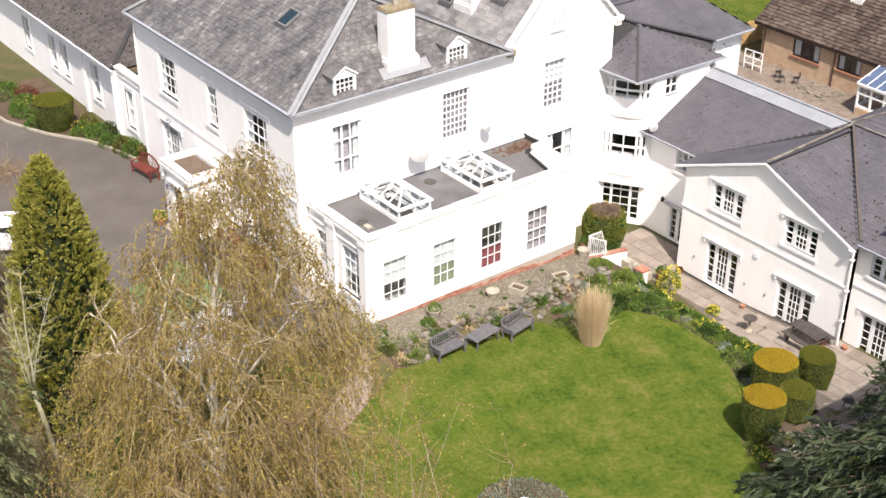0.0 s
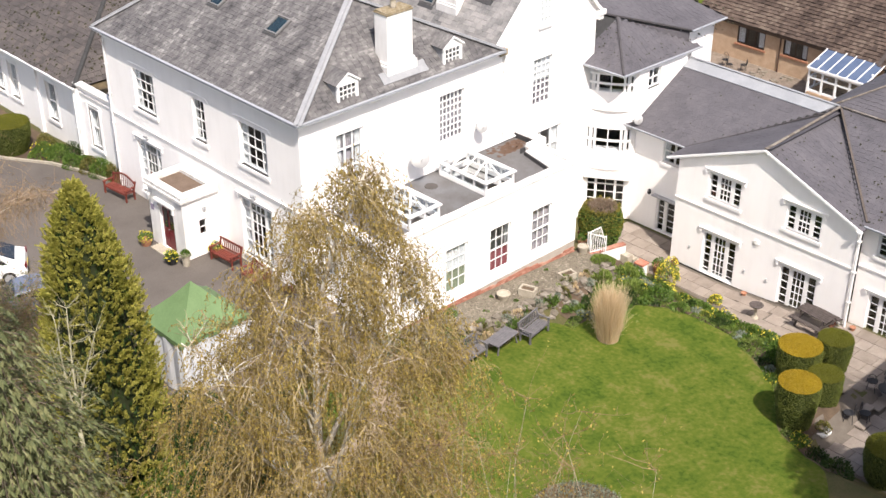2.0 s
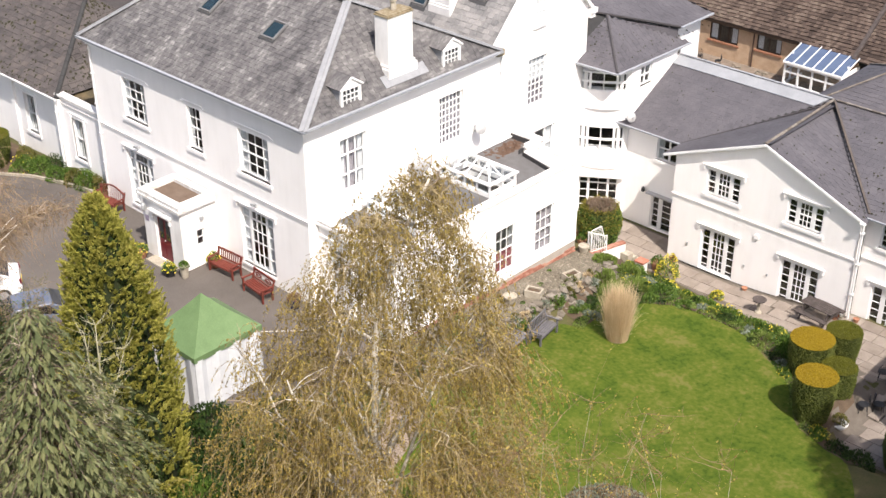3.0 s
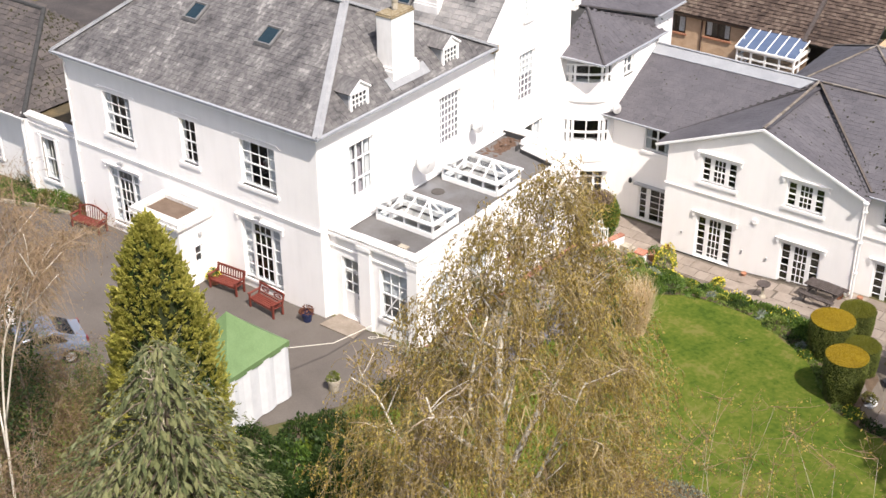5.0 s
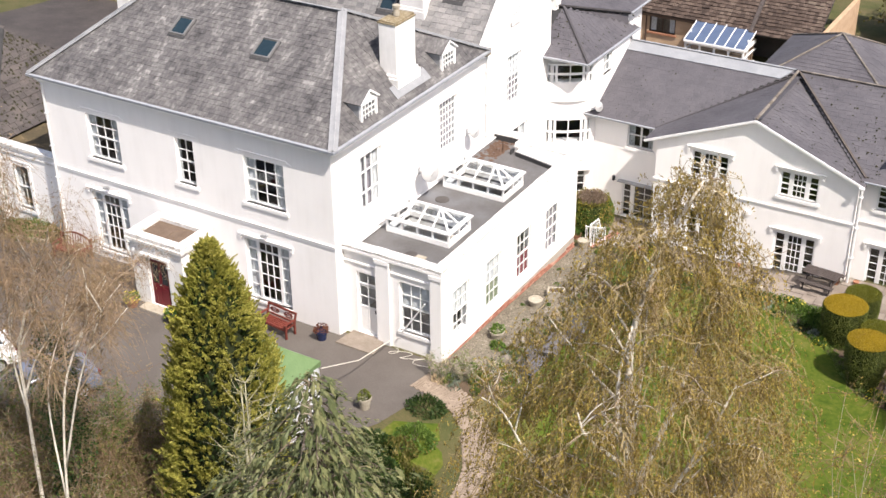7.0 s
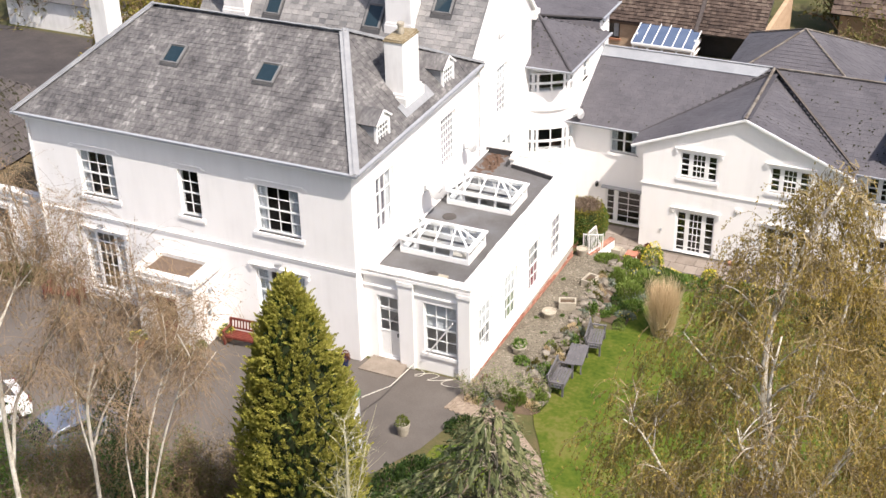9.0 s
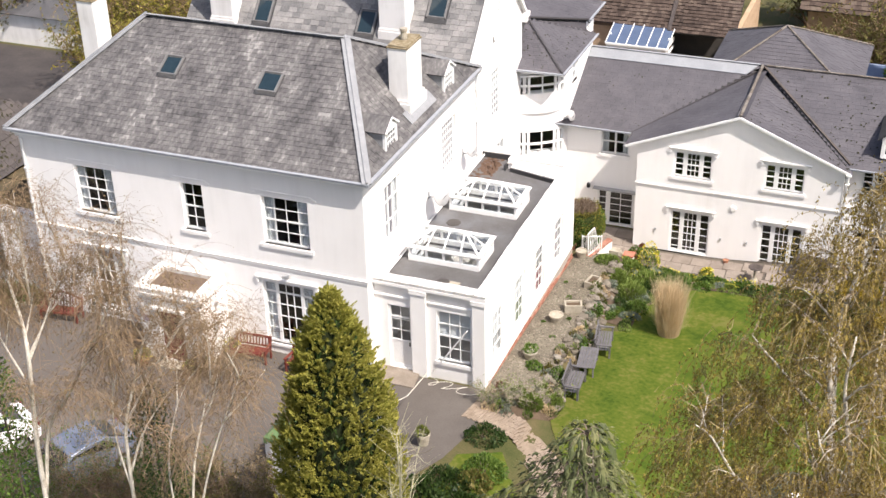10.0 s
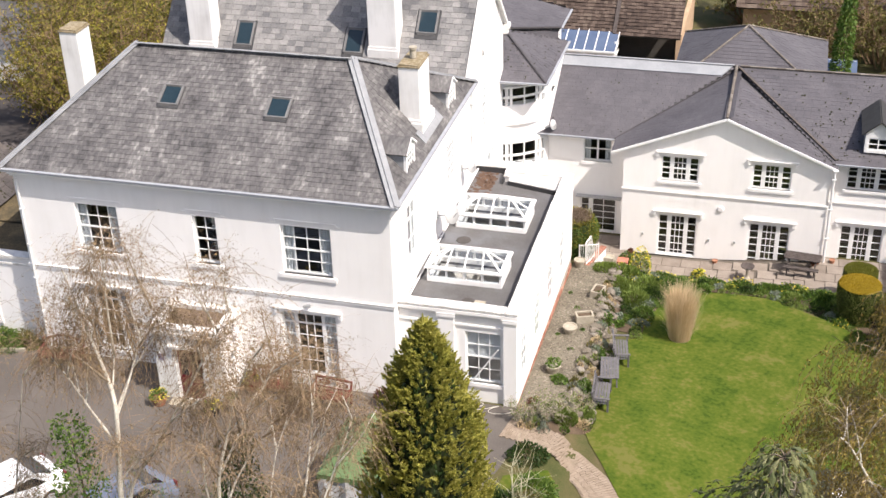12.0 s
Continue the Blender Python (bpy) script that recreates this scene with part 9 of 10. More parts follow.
def pot(name, at, r, h, material, label, plant=None, base=None, group="pots", flower=None, seed=1):
    x, y = at
    z = (terrain(x, y) + 0.03) if base is None else base
    ob = thing(name, label, "plant pot", group, at=Matrix.Translation((x, y, z)))
    part("pot", Mesh().lathe([(r * 0.68, 0), (r * 0.9, h * 0.75), (r, h * 0.8), (r, h), (r * 0.86, h), (r * 0.82, h * 0.88), (0.02, h * 0.87)], 18), material, ob)
    if plant:
        g = np.random.default_rng(seed)
        p = blob_points(260, r * 1.15, r * 1.15, r * 1.3, g)
        p[:, 2] += h * 0.9
        leaves("plant", p, 0.05, plant, ob, seed)
        if flower:
            q = blob_points(90, r * 1.25, r * 1.25, r * 1.4, g, 0.9)
            q[:, 2] += h * 0.9
            leaves("flowers", q, 0.05, flower, ob, seed + 1)
    return ob


pot("terracotta_pot", (-8.55, -2.45), 0.30, 0.34, TERRACOTTA, "terracotta tub with yellow flowers by the porch", GREEN_LEAF, flower=YELLOW_FLOWER, seed=2)
pot("terracotta_pot", (-6.35, -2.55), 0.30, 0.34, BLACK_METAL, "dark tub with yellow and orange flowers by the porch", GREEN_LEAF, flower=YELLOW_FLOWER, seed=3)
pot("plant_stand", (-5.75, -2.2), 0.22, 0.62, CLAY, "pale pot with a green plant beside the porch", GREEN_LEAF, seed=4)
pot("blue_pot", (-0.45, -0.6), 0.26, 0.42, BLUE_POT, "blue glazed pot with a russet shrub", RED_LEAF, seed=5)
pot("stone_pot", (3.5, -3.5), 0.26, 0.48, CLAY, "ribbed cream pot with a small shrub on the drive", YEW_LEAF, seed=6)
pot("stone_pot", (5.35, 6.3), 0.30, 0.30, CLAY, "pale stone pot on the gravel", None, seed=7)
pot("stone_pot", (5.25, 3.2), 0.30, 0.32, CLAY, "pale stone pot with a green plant on the gravel", GREEN_LEAF, seed=8)
pot("stone_pot", (5.7, 0.2), 0.28, 0.30, CLAY, "weathered stone pot among the bed plants", GREEN_LEAF, seed=9)
pot("terracotta_pot", (4.75, 12.15), 0.26, 0.34, CLAY, "pale clay pot at the corner of the garden room", None, seed=10)
pot("terracotta_pot", (4.05, 12.9), 0.24, 0.34, TERRACOTTA, "terracotta pot by the steps", GREEN_LEAF, base=-1.2, seed=11)
pot("terracotta_pot", (3.6, 13.4), 0.22, 0.32, TERRACOTTA, "terracotta pot beside the garden room", None, base=-1.2, seed=12)
pot("terracotta_pot", (6.3, 15.9), 0.30, 0.45, TERRACOTTA, "large terracotta pot on the patio", GREEN_LEAF, seed=13)
for i, (x, y) in enumerate(((10.4, 17.0), (14.9, 17.0), (15.7, 17.4), (6.4, 17.05))):
    pot("small_pot", (x, y), 0.14, 0.18, TERRACOTTA, "small terracotta pot at the foot of the wing", RED_LEAF if i % 2 else None, seed=20 + i)
bb_ = thing("bird_bath", "stone bird bath with a shallow dark bowl on the patio", "bird bath", at=ground_at(11.95, 15.6))
part("stem", Mesh().lathe([(0.17, 0), (0.15, 0.06), (0.07, 0.14), (0.06, 0.5), (0.10, 0.6)], 14), CLAY, bb_)
part("bowl", Mesh().lathe([(0.1, 0.6), (0.3, 0.66), (0.32, 0.70), (0.28, 0.70), (0.02, 0.65)], 18), OLD_WOOD, bb_)
st = thing("stone_trough", "square pale stone planter on the gravel", "planter", "stone planters", at=ground_at(5.75, 7.4, 20))
part("trough", Mesh().box(-0.36, 0.36, -0.24, 0.24, 0, 0.06).box(-0.36, -0.29, -0.24, 0.24, 0.06, 0.32).box(0.29, 0.36, -0.24, 0.24, 0.06, 0.32).box(-0.29, 0.29, -0.24, -0.17, 0.06, 0.32).box(-0.29, 0.29, 0.17, 0.24, 0.06, 0.32), CLAY, st)
part("soil", Mesh().box(-0.29, 0.29, -0.17, 0.17, 0.06, 0.25), SOIL, st)
copy_thing(st, ground_at(5.95, 9.7, 80))
# white urns
def urn(at, label, turn=0.0, base=None, s=1.0):
    x, y = at
    z = (terrain(x, y) + 0.03) if base is None else base
    ob = thing("garden_urn", label, "urn", "white urns", at=Matrix.Translation((x, y, z)))
    part("foot", Mesh().box(-0.17 * s, 0.17 * s, -0.17 * s, 0.17 * s, 0, 0.06 * s).lathe([(0.15 * s, 0.06 * s), (0.08 * s, 0.14 * s), (0.07 * s, 0.22 * s), (0.10 * s, 0.26 * s)], 16), PAINT, ob)
    part("bowl", Mesh().lathe([(0.10 * s, 0.26 * s), (0.28 * s, 0.36 * s), (0.34 * s, 0.50 * s), (0.40 * s, 0.54 * s), (0.40 * s, 0.58 * s), (0.32 * s, 0.57 * s), (0.05 * s, 0.48 * s)], 20), PAINT, ob)
    return ob


u1 = urn((19.05, 9.55), "white pedestal urn with a green plant beside the yews", base=-2.28, s=0.85)
g = np.random.default_rng(44)
p = blob_points(300, 0.36, 0.36, 0.3, g)
p[:, 2] += 0.6
leaves("plant", p, 0.05, OLIVE_LEAF, u1, 45)
urn((RBX, RBY), "small white urn in the middle of a round bed", s=0.72)


# metal patio chairs and table
def metal_chair(at):
    ob = thing("patio_chair", "black wrought-iron patio chair", "chair", "patio chairs", at=at)
    part("seat", Mesh().lathe([(0.21, 0.44), (0.22, 0.46), (0.20, 0.47)], 14), BLACK_METAL, ob)
    for a in (0.8, 2.35, 3.95, 5.5):
        part("leg", Mesh().tube([(0.18 * math.cos(a), 0.18 * math.sin(a), 0.45), (0.25 * math.cos(a), 0.25 * math.sin(a), 0)], [0.013, 0.013], 6), BLACK_METAL, ob)
    m = Mesh()
    arc = [(0.21 * math.cos(t), 0.20, 0.46 + 0.44 * math.sin(t)) for t in np.linspace(0, math.pi, 9)]
    m.tube(arc, [0.013] * 9, 6)
    for x in (-0.10, -0.03, 0.04, 0.11):
        m.tube([(x, 0.2, 0.46), (x, 0.2, 0.82)], [0.008, 0.008], 5)
    part("backrest", m, BLACK_METAL, ob)
    return ob


mc = metal_chair(ground_at(19.25, 11.05, -60))
for x, y, a in ((19.55, 11.8, 100), (19.0, 14.6, 30), (19.9, 14.2, 120), (18.9, 13.3, 200)):
    copy_thing(mc, ground_at(x, y, a))
pt = thing("patio_table", "round black metal patio table", "table", at=ground_at(19.5, 13.6))
part("tabletop", Mesh().lathe([(0.42, 0.70), (0.43, 0.72), (0.41, 0.73)], 20), BLACK_METAL, pt)
part("pedestal", Mesh().tube([(0, 0, 0), (0, 0, 0.70)], [0.03, 0.03], 8).lathe([(0.25, 0), (0.22, 0.03), (0.03, 0.06)], 14), BLACK_METAL, pt)

# gazebo with a green canvas roof
gz = thing("gazebo", "party gazebo with a green canvas roof and white sides", "gazebo", at=pose(1.15, -6.25, -0.33))
a, dp, hgt, pk = 1.35, 1.5, 2.45, 3.95
for sx in (-1, 1):
    for sy in (-1, 1):
        part("pole", Mesh().tube([(sx * a, sy * dp, 0), (sx * a, sy * dp, hgt)], [0.025, 0.025], 8), GREY_METAL, gz)
c = [(-a - 0.06, -dp - 0.06, hgt), (a + 0.06, -dp - 0.06, hgt), (a + 0.06, dp + 0.06, hgt), (-a - 0.06, dp + 0.06, hgt)]
cv = Mesh()
for i in range(4):
    p, q = Vector(c[i]), Vector(c[(i + 1) % 4])
    n = 6
    for j in range(n):
        A, B = p.lerp(q, j / n), p.lerp(q, (j + 1) / n)
        for s in range(5):
            t0, t1 = s / 5, (s + 1) / 5
            def up(P, t):
                r = P.lerp(Vector((0, 0, pk)), t)
                return r - Vector((0, 0, 0.10 * math.sin(math.pi * t)))
            cv.poly(up(A, t0), up(B, t0), up(B, t1), up(A, t1))
canopy = part("canopy", cv, GREEN_CANVAS, gz)
vl = Mesh()
for i in range(4):
    p, q = Vector(c[i]), Vector(c[(i + 1) % 4])
    vl.poly(p, q, q - Vector((0, 0, 0.22)), p - Vector((0, 0, 0.22)))
part("valance", vl, GREEN_CANVAS, canopy)
for i, k in ((0, "side_panel"), (1, "side_panel"), (3, "side_panel")):
    p, q = Vector(c[i]) * 0.985, Vector(c[(i + 1) % 4]) * 0.985
    m = Mesh()
    n = 12
    nrm = (q - p).cross(Vector((0, 0, 1))).normalized()
    for j in range(n):
        A, B = p.lerp(q, j / n) + nrm * 0.05 * math.sin(j * 1.9), p.lerp(q, (j + 1) / n) + nrm * 0.05 * math.sin((j + 1) * 1.9)
        A.z = B.z = hgt - 0.15
        m.poly((A.x, A.y, 0.05), (B.x, B.y, 0.05), tuple(B), tuple(A))
    part(k, m, WHITE_CANVAS, gz)
# guy rope and hose
solid("guy_rope", Mesh().tube([(2.65, -4.8, 1.9), (2.4, -2.2, 0.6), (2.2, 0.3, 0.0)], [0.018] * 3, 6), HOSE, "pale rope from the gazebo to the wall", "rope")
hp = []
for i in range(60):
    t = i / 59
    hp.append((2.2 + 2.0 * t + 0.28 * math.sin(t * 22), 0.12 - 0.25 * t + 0.22 * math.cos(t * 19), -0.30 + 0.01 * i % 0.02))
solid("garden_hose", Mesh().tube(hp, [0.011] * 60, 6), HOSE, "coiled cream garden hose by the wall", "hose")
pl = solid("wall_brace", Mesh().tube([(2.7, 0.30, 0.5), (3.75, 0.30, 2.1)], [0.03, 0.03], 6), PIPE, "white pole leaning across the window", "pole")
pot("terracotta_pot", (-5.55, -0.75), 0.30, 0.36, TERRACOTTA, "terracotta tub of yellow flowers by the red bench", GREEN_LEAF, flower=YELLOW_FLOWER, seed=15)


# parked cars
def car(at, paint, label):
    ob = thing("parked_car", label, "car", "parked cars", at=at)
    L, W = 4.1, 1.72
    prof = [(-2.05, 0.32), (-2.05, 0.72), (-1.85, 0.86), (-1.15, 0.94), (-0.45, 1.40), (0.1, 1.47), (0.9, 1.44), (1.65, 1.05), (2.0, 0.95), (2.06, 0.6), (2.02, 0.30)]
    m = Mesh()
    rows = []
    for k, (ins, zs) in enumerate(((0.10, 0.98), (0.0, 1.0), (0.0, 1.0), (0.10, 0.98))):
        yy = (-W / 2, -W / 2 + 0.06, W / 2 - 0.06, W / 2)[k]
        rows.append([(x * (1 - ins * 0.1), yy * (1.0 if z < 0.95 else (0.80 if k in (0, 3) else 0.82)), z * zs) for x, z in prof])
    n = len(prof)
    base = len(m.v)
    for r in rows:
        m.v += r
    for k in range(3):
        for i in range(n):
            j = (i + 1) % n
            m.f.append((base + k * n + i, base + k * n + j, base + (k + 1) * n + j, base + (k + 1) * n + i))
    m.f.append(tuple(base + i for i in range(n))[::-1])
    m.f.append(tuple(base + 3 * n + i for i in range(n)))
    body = part("body", m, paint, ob, bevel=0.04)
    part("windscreen", Mesh().slab([(-1.12, 0.66, 0.965), (-1.12, -0.66, 0.965), (-0.50, -0.62, 1.385), (-0.50, 0.62, 1.385)][::-1], 0.012), CAR_GLASS, body, at=Matrix.Translation((-0.02, 0, 0.02)))
    part("rear_window", Mesh().slab([(1.58, -0.64, 1.09), (1.58, 0.64, 1.09), (0.98, 0.60, 1.41), (0.98, -0.60, 1.41)], 0.012), CAR_GLASS, body, at=Matrix.Translation((0.02, 0, 0.02)))
    for s in (-1, 1):
        y = s * W * 0.402
        part("side_window", Mesh().slab([(-0.85, y * 1.06, 0.98), (1.3, y * 1.06, 0.98), (0.85, y, 1.36), (-0.40, y, 1.36)][::s], 0.012), CAR_GLASS, body, at=Matrix.Translation((0, s * 0.03, 0)))
        part("headlight", Mesh().box(-2.06, -1.9, s * 0.62 - 0.15, s * 0.62 + 0.15, 0.66, 0.80), GREY_METAL, body)
        part("tail_light", Mesh().box(1.98, 2.06, s * 0.68 - 0.10, s * 0.68 + 0.10, 0.70, 0.92), RED_DOOR, body)
        part("mirror", Mesh().box(-0.75, -0.6, s * 0.93 - 0.08, s * 0.93 + 0.08, 0.95, 1.08), paint, body)
        for x in (-1.3, 1.28):
            wh = part("wheel", Mesh().lathe([(0.31, -0.1), (0.32, -0.07), (0.32, 0.07), (0.31, 0.1)], 22), RUBBER, ob, at=pose(x, s * 0.76, 0.32, 90))
            part("rim", Mesh().lathe([(0.20, -0.11), (0.20, 0.11)], 14), GREY_METAL, wh)
    part("number_plate", Mesh().box(2.06, 2.075, -0.26, 0.26, 0.55, 0.66), YELLOW_PLASTIC, body)
    return ob


car(ground_at(-10.9, -9.3, 62), CAR_WHITE, "white hatchback parked on the drive")
car(ground_at(-6.95, -9.0, 66), CAR_BLUE, "silver-blue hatchback parked on the drive")

# white gate and rails at the top of the steps
gr = thing("garden_gate", "white metal garden gate at the top of the steps", "gate", at=pose(5.05, 12.75, -1.15, 0, 0, 20))
part("gate_frame", Mesh().box(-0.45, 0.45, -0.02, 0.02, 0.05, 0.09).box(-0.45, 0.45, -0.02, 0.02, 0.92, 0.96).box(-0.45, -0.41, -0.02, 0.02, 0.0, 1.0).box(0.41, 0.45, -0.02, 0.02, 0.0, 1.0), PAINT, gr)
for i in range(8):
    x = -0.36 + 0.1 * i
    part("rail", Mesh().tube([(x, 0, 0.08), (x, 0, 0.94)], [0.012, 0.012], 6), PAINT, gr)

# low brick retaining wall and steps down to the patio
rw = thing("retaining_wall", "low white rendered wall with a red brick coping by the steps", "garden wall")
W0, W1 = Vector((5.02, 12.30, -1.06)), Vector((5.52, 14.20, -1.06))
run = W1 - W0
turn = math.atan2(run.y, run.x)
part("wall", Mesh().box(0, run.length, -0.11, 0.11, -1.5, 0.0), OLD_WHITE, rw, at=Matrix.Translation(W0) @ Matrix.Rotation(turn, 4, "Z"))
UNIT_COPING = Mesh().box(0, 1, 0, 1, 0, 1).data("brick")
UNIT_COPING.materials.append(BRICK_OBJ)
rng = random.Random(17)
for i in range(int(run.length / 0.115)):
    b = new("brick", UNIT_COPING)
    b.parent = rw
    b.matrix_local = Matrix.Translation(W0) @ Matrix.Rotation(turn, 4, "Z") @ Matrix.Translation((0.115 * i + 0.005, -0.13 + rng.uniform(-0.008, 0.008), 0.0)) @ Matrix.Diagonal((0.105, 0.26, 0.07 + rng.uniform(0, 0.008), 1))
pier = thing("garden_pier", "short white rendered pier with a terracotta cap", "pier")
part("shaft", Mesh().box(6.17, 6.57, 14.28, 14.66, -3.0, -1.85), OLD_WHITE, pier)
part("cap", Mesh().box(6.12, 6.62, 14.23, 14.71, -1.85, -1.77), BRICK_ISL, pier)
trel = thing("handrail_panel", "white slatted rail panel on the garden wall", "railing")
Q = [Vector(q) for q in ((5.0, 12.36, -0.98), (5.24, 13.22, -0.98), (5.10, 12.92, 0.16), (4.95, 12.38, 0.06))]
for i in range(4):
    part("rail", Mesh().beam(Q[i], Q[(i + 1) % 4], 0.035, 0.035), OLD_WHITE, trel)
for i in range(1, 8):
    part("slat", Mesh().beam(Q[0].lerp(Q[1], i / 8), Q[3].lerp(Q[2], i / 8), 0.018, 0.018), OLD_WHITE, trel)
stp = thing("garden_steps", "pale stone steps down to the patio", "steps")
for i in range(5):
    part("step", Mesh().box(4.7 - 0.0, 6.0, 13.9 + 0.32 * i, 14.3 + 0.32 * i, -3.2, -1.45 - 0.28 * i), CLAY, stp)

# rockery wall between the gravel and the lawn: rough stones
rng = random.Random(23)
rock = thing("rockery", "rough stone rockery between gravel and lawn", "rockery")


def stone_mesh(seed):
    r = random.Random(seed)
    bm = bmesh.new()
    bmesh.ops.create_icosphere(bm, subdivisions=1, radius=0.5)
    for v in bm.verts:
        v.co = Vector((v.co.x * r.uniform(0.75, 1.2), v.co.y * r.uniform(0.75, 1.2), v.co.z * r.uniform(0.6, 1.1)))
    me = bpy.data.meshes.new("stone")
    bm.to_mesh(me)
    bm.free()
    me.materials.append(STONE_OBJ)
    return me


STONE_OBJ = surface("rockery_stone", [(0.085, 0.072, 0.055), (0.15, 0.13, 0.103), (0.24, 0.215, 0.18)], 2.5, 24, 0.9, 0.5, vary="object", spread=0.35)
STONES = [stone_mesh(i) for i in range(8)]
for i in range(230):
    y = rng.uniform(0.8, 12.4)
    x = 6.2 + rng.uniform(0.0, 0.75) + 0.12 * math.sin(y * 1.3)
    s = rng.uniform(0.16, 0.46)
    ob = new("stone", STONES[i % 8])
    ob.parent = rock
    ob.matrix_local = Matrix.Translation((x, y, terrain(x, y) + s * 0.16)) @ Euler((rng.uniform(-0.3, 0.3), rng.uniform(-0.3, 0.3), rng.uniform(0, 6.28))).to_matrix().to_4x4() @ Matrix.Diagonal((s * 1.3, s, s * 0.7, 1))

# loose pebbles on the gravel
pv, pf = [], []
for i in range(1800):
    x, y = rng.uniform(4.5, 6.3), rng.uniform(0.8, 12.2)
    s = rng.uniform(0.015, 0.05)
    k = len(pv)
    z = terrain(x, y) + 0.02
    pv += [(x - s, y - s * 0.7, z), (x + s, y - s * 0.6, z), (x + s * 0.8, y + s, z), (x - s * 0.7, y + s * 0.8, z), (x, y, z + s * 0.9)]
    pf += [(k, k + 1, k + 4), (k + 1, k + 2, k + 4), (k + 2, k + 3, k + 4), (k + 3, k, k + 4)]
tagged(part("pebbles", np_mesh("pebbles", pv, pf), STONE), "loose pebbles on the gravel strip", "pebbles", kind="stuff")

# fence and far lawn behind the houses
draped("brick_terrace", [(-13.5, 35.0), (6.5, 35.0), (6.5, 43.9), (-13.5, 43.9)], surface("terrace_brick", [(0.10, 0.078, 0.062), (0.18, 0.145, 0.115), (0.27, 0.225, 0.18)], 2, 12, 0.9, 0.3, fine_mix=0.5, contrast=1.3), 0.05, "uneven grey-brown paved terrace before the bungalow", "terrace", step=1.0)
draped("far_lawn", [(-60, 47), (-14.0, 47.5), (-14.5, 75), (-60, 75)], LAWN, 0.05, "neighbour's mown lawn", "lawn", step=2.0)
fen = thing("fence", "pale new timber garden fence", "fence")
for i in range(26):
    part("board", Mesh().box(-14.2, -14.16, 44.6 + i * 1.0, 45.55 + i * 1.0, -4.3, -2.6), FENCE_WOOD, fen)
    part("post", Mesh().box(-14.26, -14.14, 44.5 + i * 1.0, 44.6 + i * 1.0, -4.3, -2.5), FENCE_WOOD, fen)
sh = thing("white_outbuilding", "low white outbuilding with a dark corrugated roof", "outbuilding")
part("wall", Mesh().box(-47.0, -37.0, 34.0, 39.0, -4.8, -1.95), OLD_WHITE, sh)
SHEET_ROOF = surface("dark_sheet_roof", [(0.05, 0.05, 0.055), (0.10, 0.10, 0.105)], 1, 12, 0.7, 0.1)
for i in range(46):
    x = -47.2 + i * 0.23
    rib = Mesh()
    ends = [[(x + dx, yy, zz + dz) for dx, dz in ((0, 0), (0.115, 0.07), (0.23, 0), (0.23, -0.04), (0.115, 0.03), (0, -0.04))] for yy, zz in ((33.7, -1.95), (39.2, -0.52))]
    for k in range(6):
        rib.poly(ends[0][k], ends[1][k], ends[1][(k + 1) % 6], ends[0][(k + 1) % 6])
    rib.poly(*ends[0]).poly(*ends[1][::-1])
    part("roof_sheet", rib, SHEET_ROOF, sh)
tr_ = thing("terrace_railing", "white metal railing on the neighbour's terrace", "railing")
A0, A1 = Vector((-11.3, 41.9, terrain(-11.3, 41.9))), Vector((-9.9, 42.0, terrain(-9.9, 42.0)))
for k in (0.0, 0.5, 1.0):
    q = A0.lerp(A1, k)
    part("post", Mesh().beam(q, q + Vector((0, 0, 1.4)), 0.06, 0.06), PAINT, tr_)
for h in (0.45, 0.9, 1.38):
    part("rail", Mesh().beam(A0 + Vector((0, 0, h)), A1 + Vector((0, 0, h)), 0.05, 0.05), PAINT, tr_)
for k in range(2):
    part("brace", Mesh().beam(A0.lerp(A1, k * 0.5) + Vector((0, 0, 0.45)), A0.lerp(A1, k * 0.5 + 0.5) + Vector((0, 0, 1.38)), 0.03, 0.03), PAINT, tr_)
for x, y, r in ((-8.6, 42.2, 30), (-7.9, 41.7, 150), (-7.2, 42.3, -70)):
    metal_chair(ground_at(x, y, r, 0.05))
rng = random.Random(88)
for i in range(26):
    x, y = rng.uniform(-7.0, -4.0), rng.uniform(41.6, 43.4)
    rr = rng.uniform(0.10, 0.24)
    solid("paving_stone", Mesh().slab([(x + rr * math.cos(k * 1.2566 + i), y + rr * math.sin(k * 1.2566 + i) * 0.8, terrain(x, y) + 0.05 + rng.uniform(0.06, 0.14)) for k in range(5)], 0.14), STONE, "loose flat grey-brown stone on the terrace", "stone", "loose terrace stones")
# darker than the drive: the trees' shade over the yard is in this colour
YARD_TARMAC = surface("tree_shaded_tarmac", [(0.030, 0.026, 0.026), (0.055, 0.048, 0.046), (0.09, 0.078, 0.070)], 0.5, 12, 0.9, 0.25, fine_mix=0.45)
draped("yard", [(-48, 12), (-15.5, 12), (-16.5, 33.5), (-48, 33.5)], YARD_TARMAC, 0.05, "tarmac yard behind the side wing, coloured dark as tree shade", "yard", step=1.0)
b2 = thing("tiled_house", "brown tiled house among trees", "house")
part("wall", Mesh().box(9.5, 30.0, 51.5, 58.0, -4.8, -1.6), ORANGE_BRICK, b2)
roof_plane(b2, [(9.0, 50.6, -1.7), (30.5, 50.6, -1.7), (30.5, 55.5, 2.4), (9.0, 55.5, 2.4)], None, TILE_ISL, 0, course=0.36, width=0.36, name="roof", seed=61, thick=0.045)
gh = thing("greenhouse", "small lean-to greenhouse behind the wing", "greenhouse")
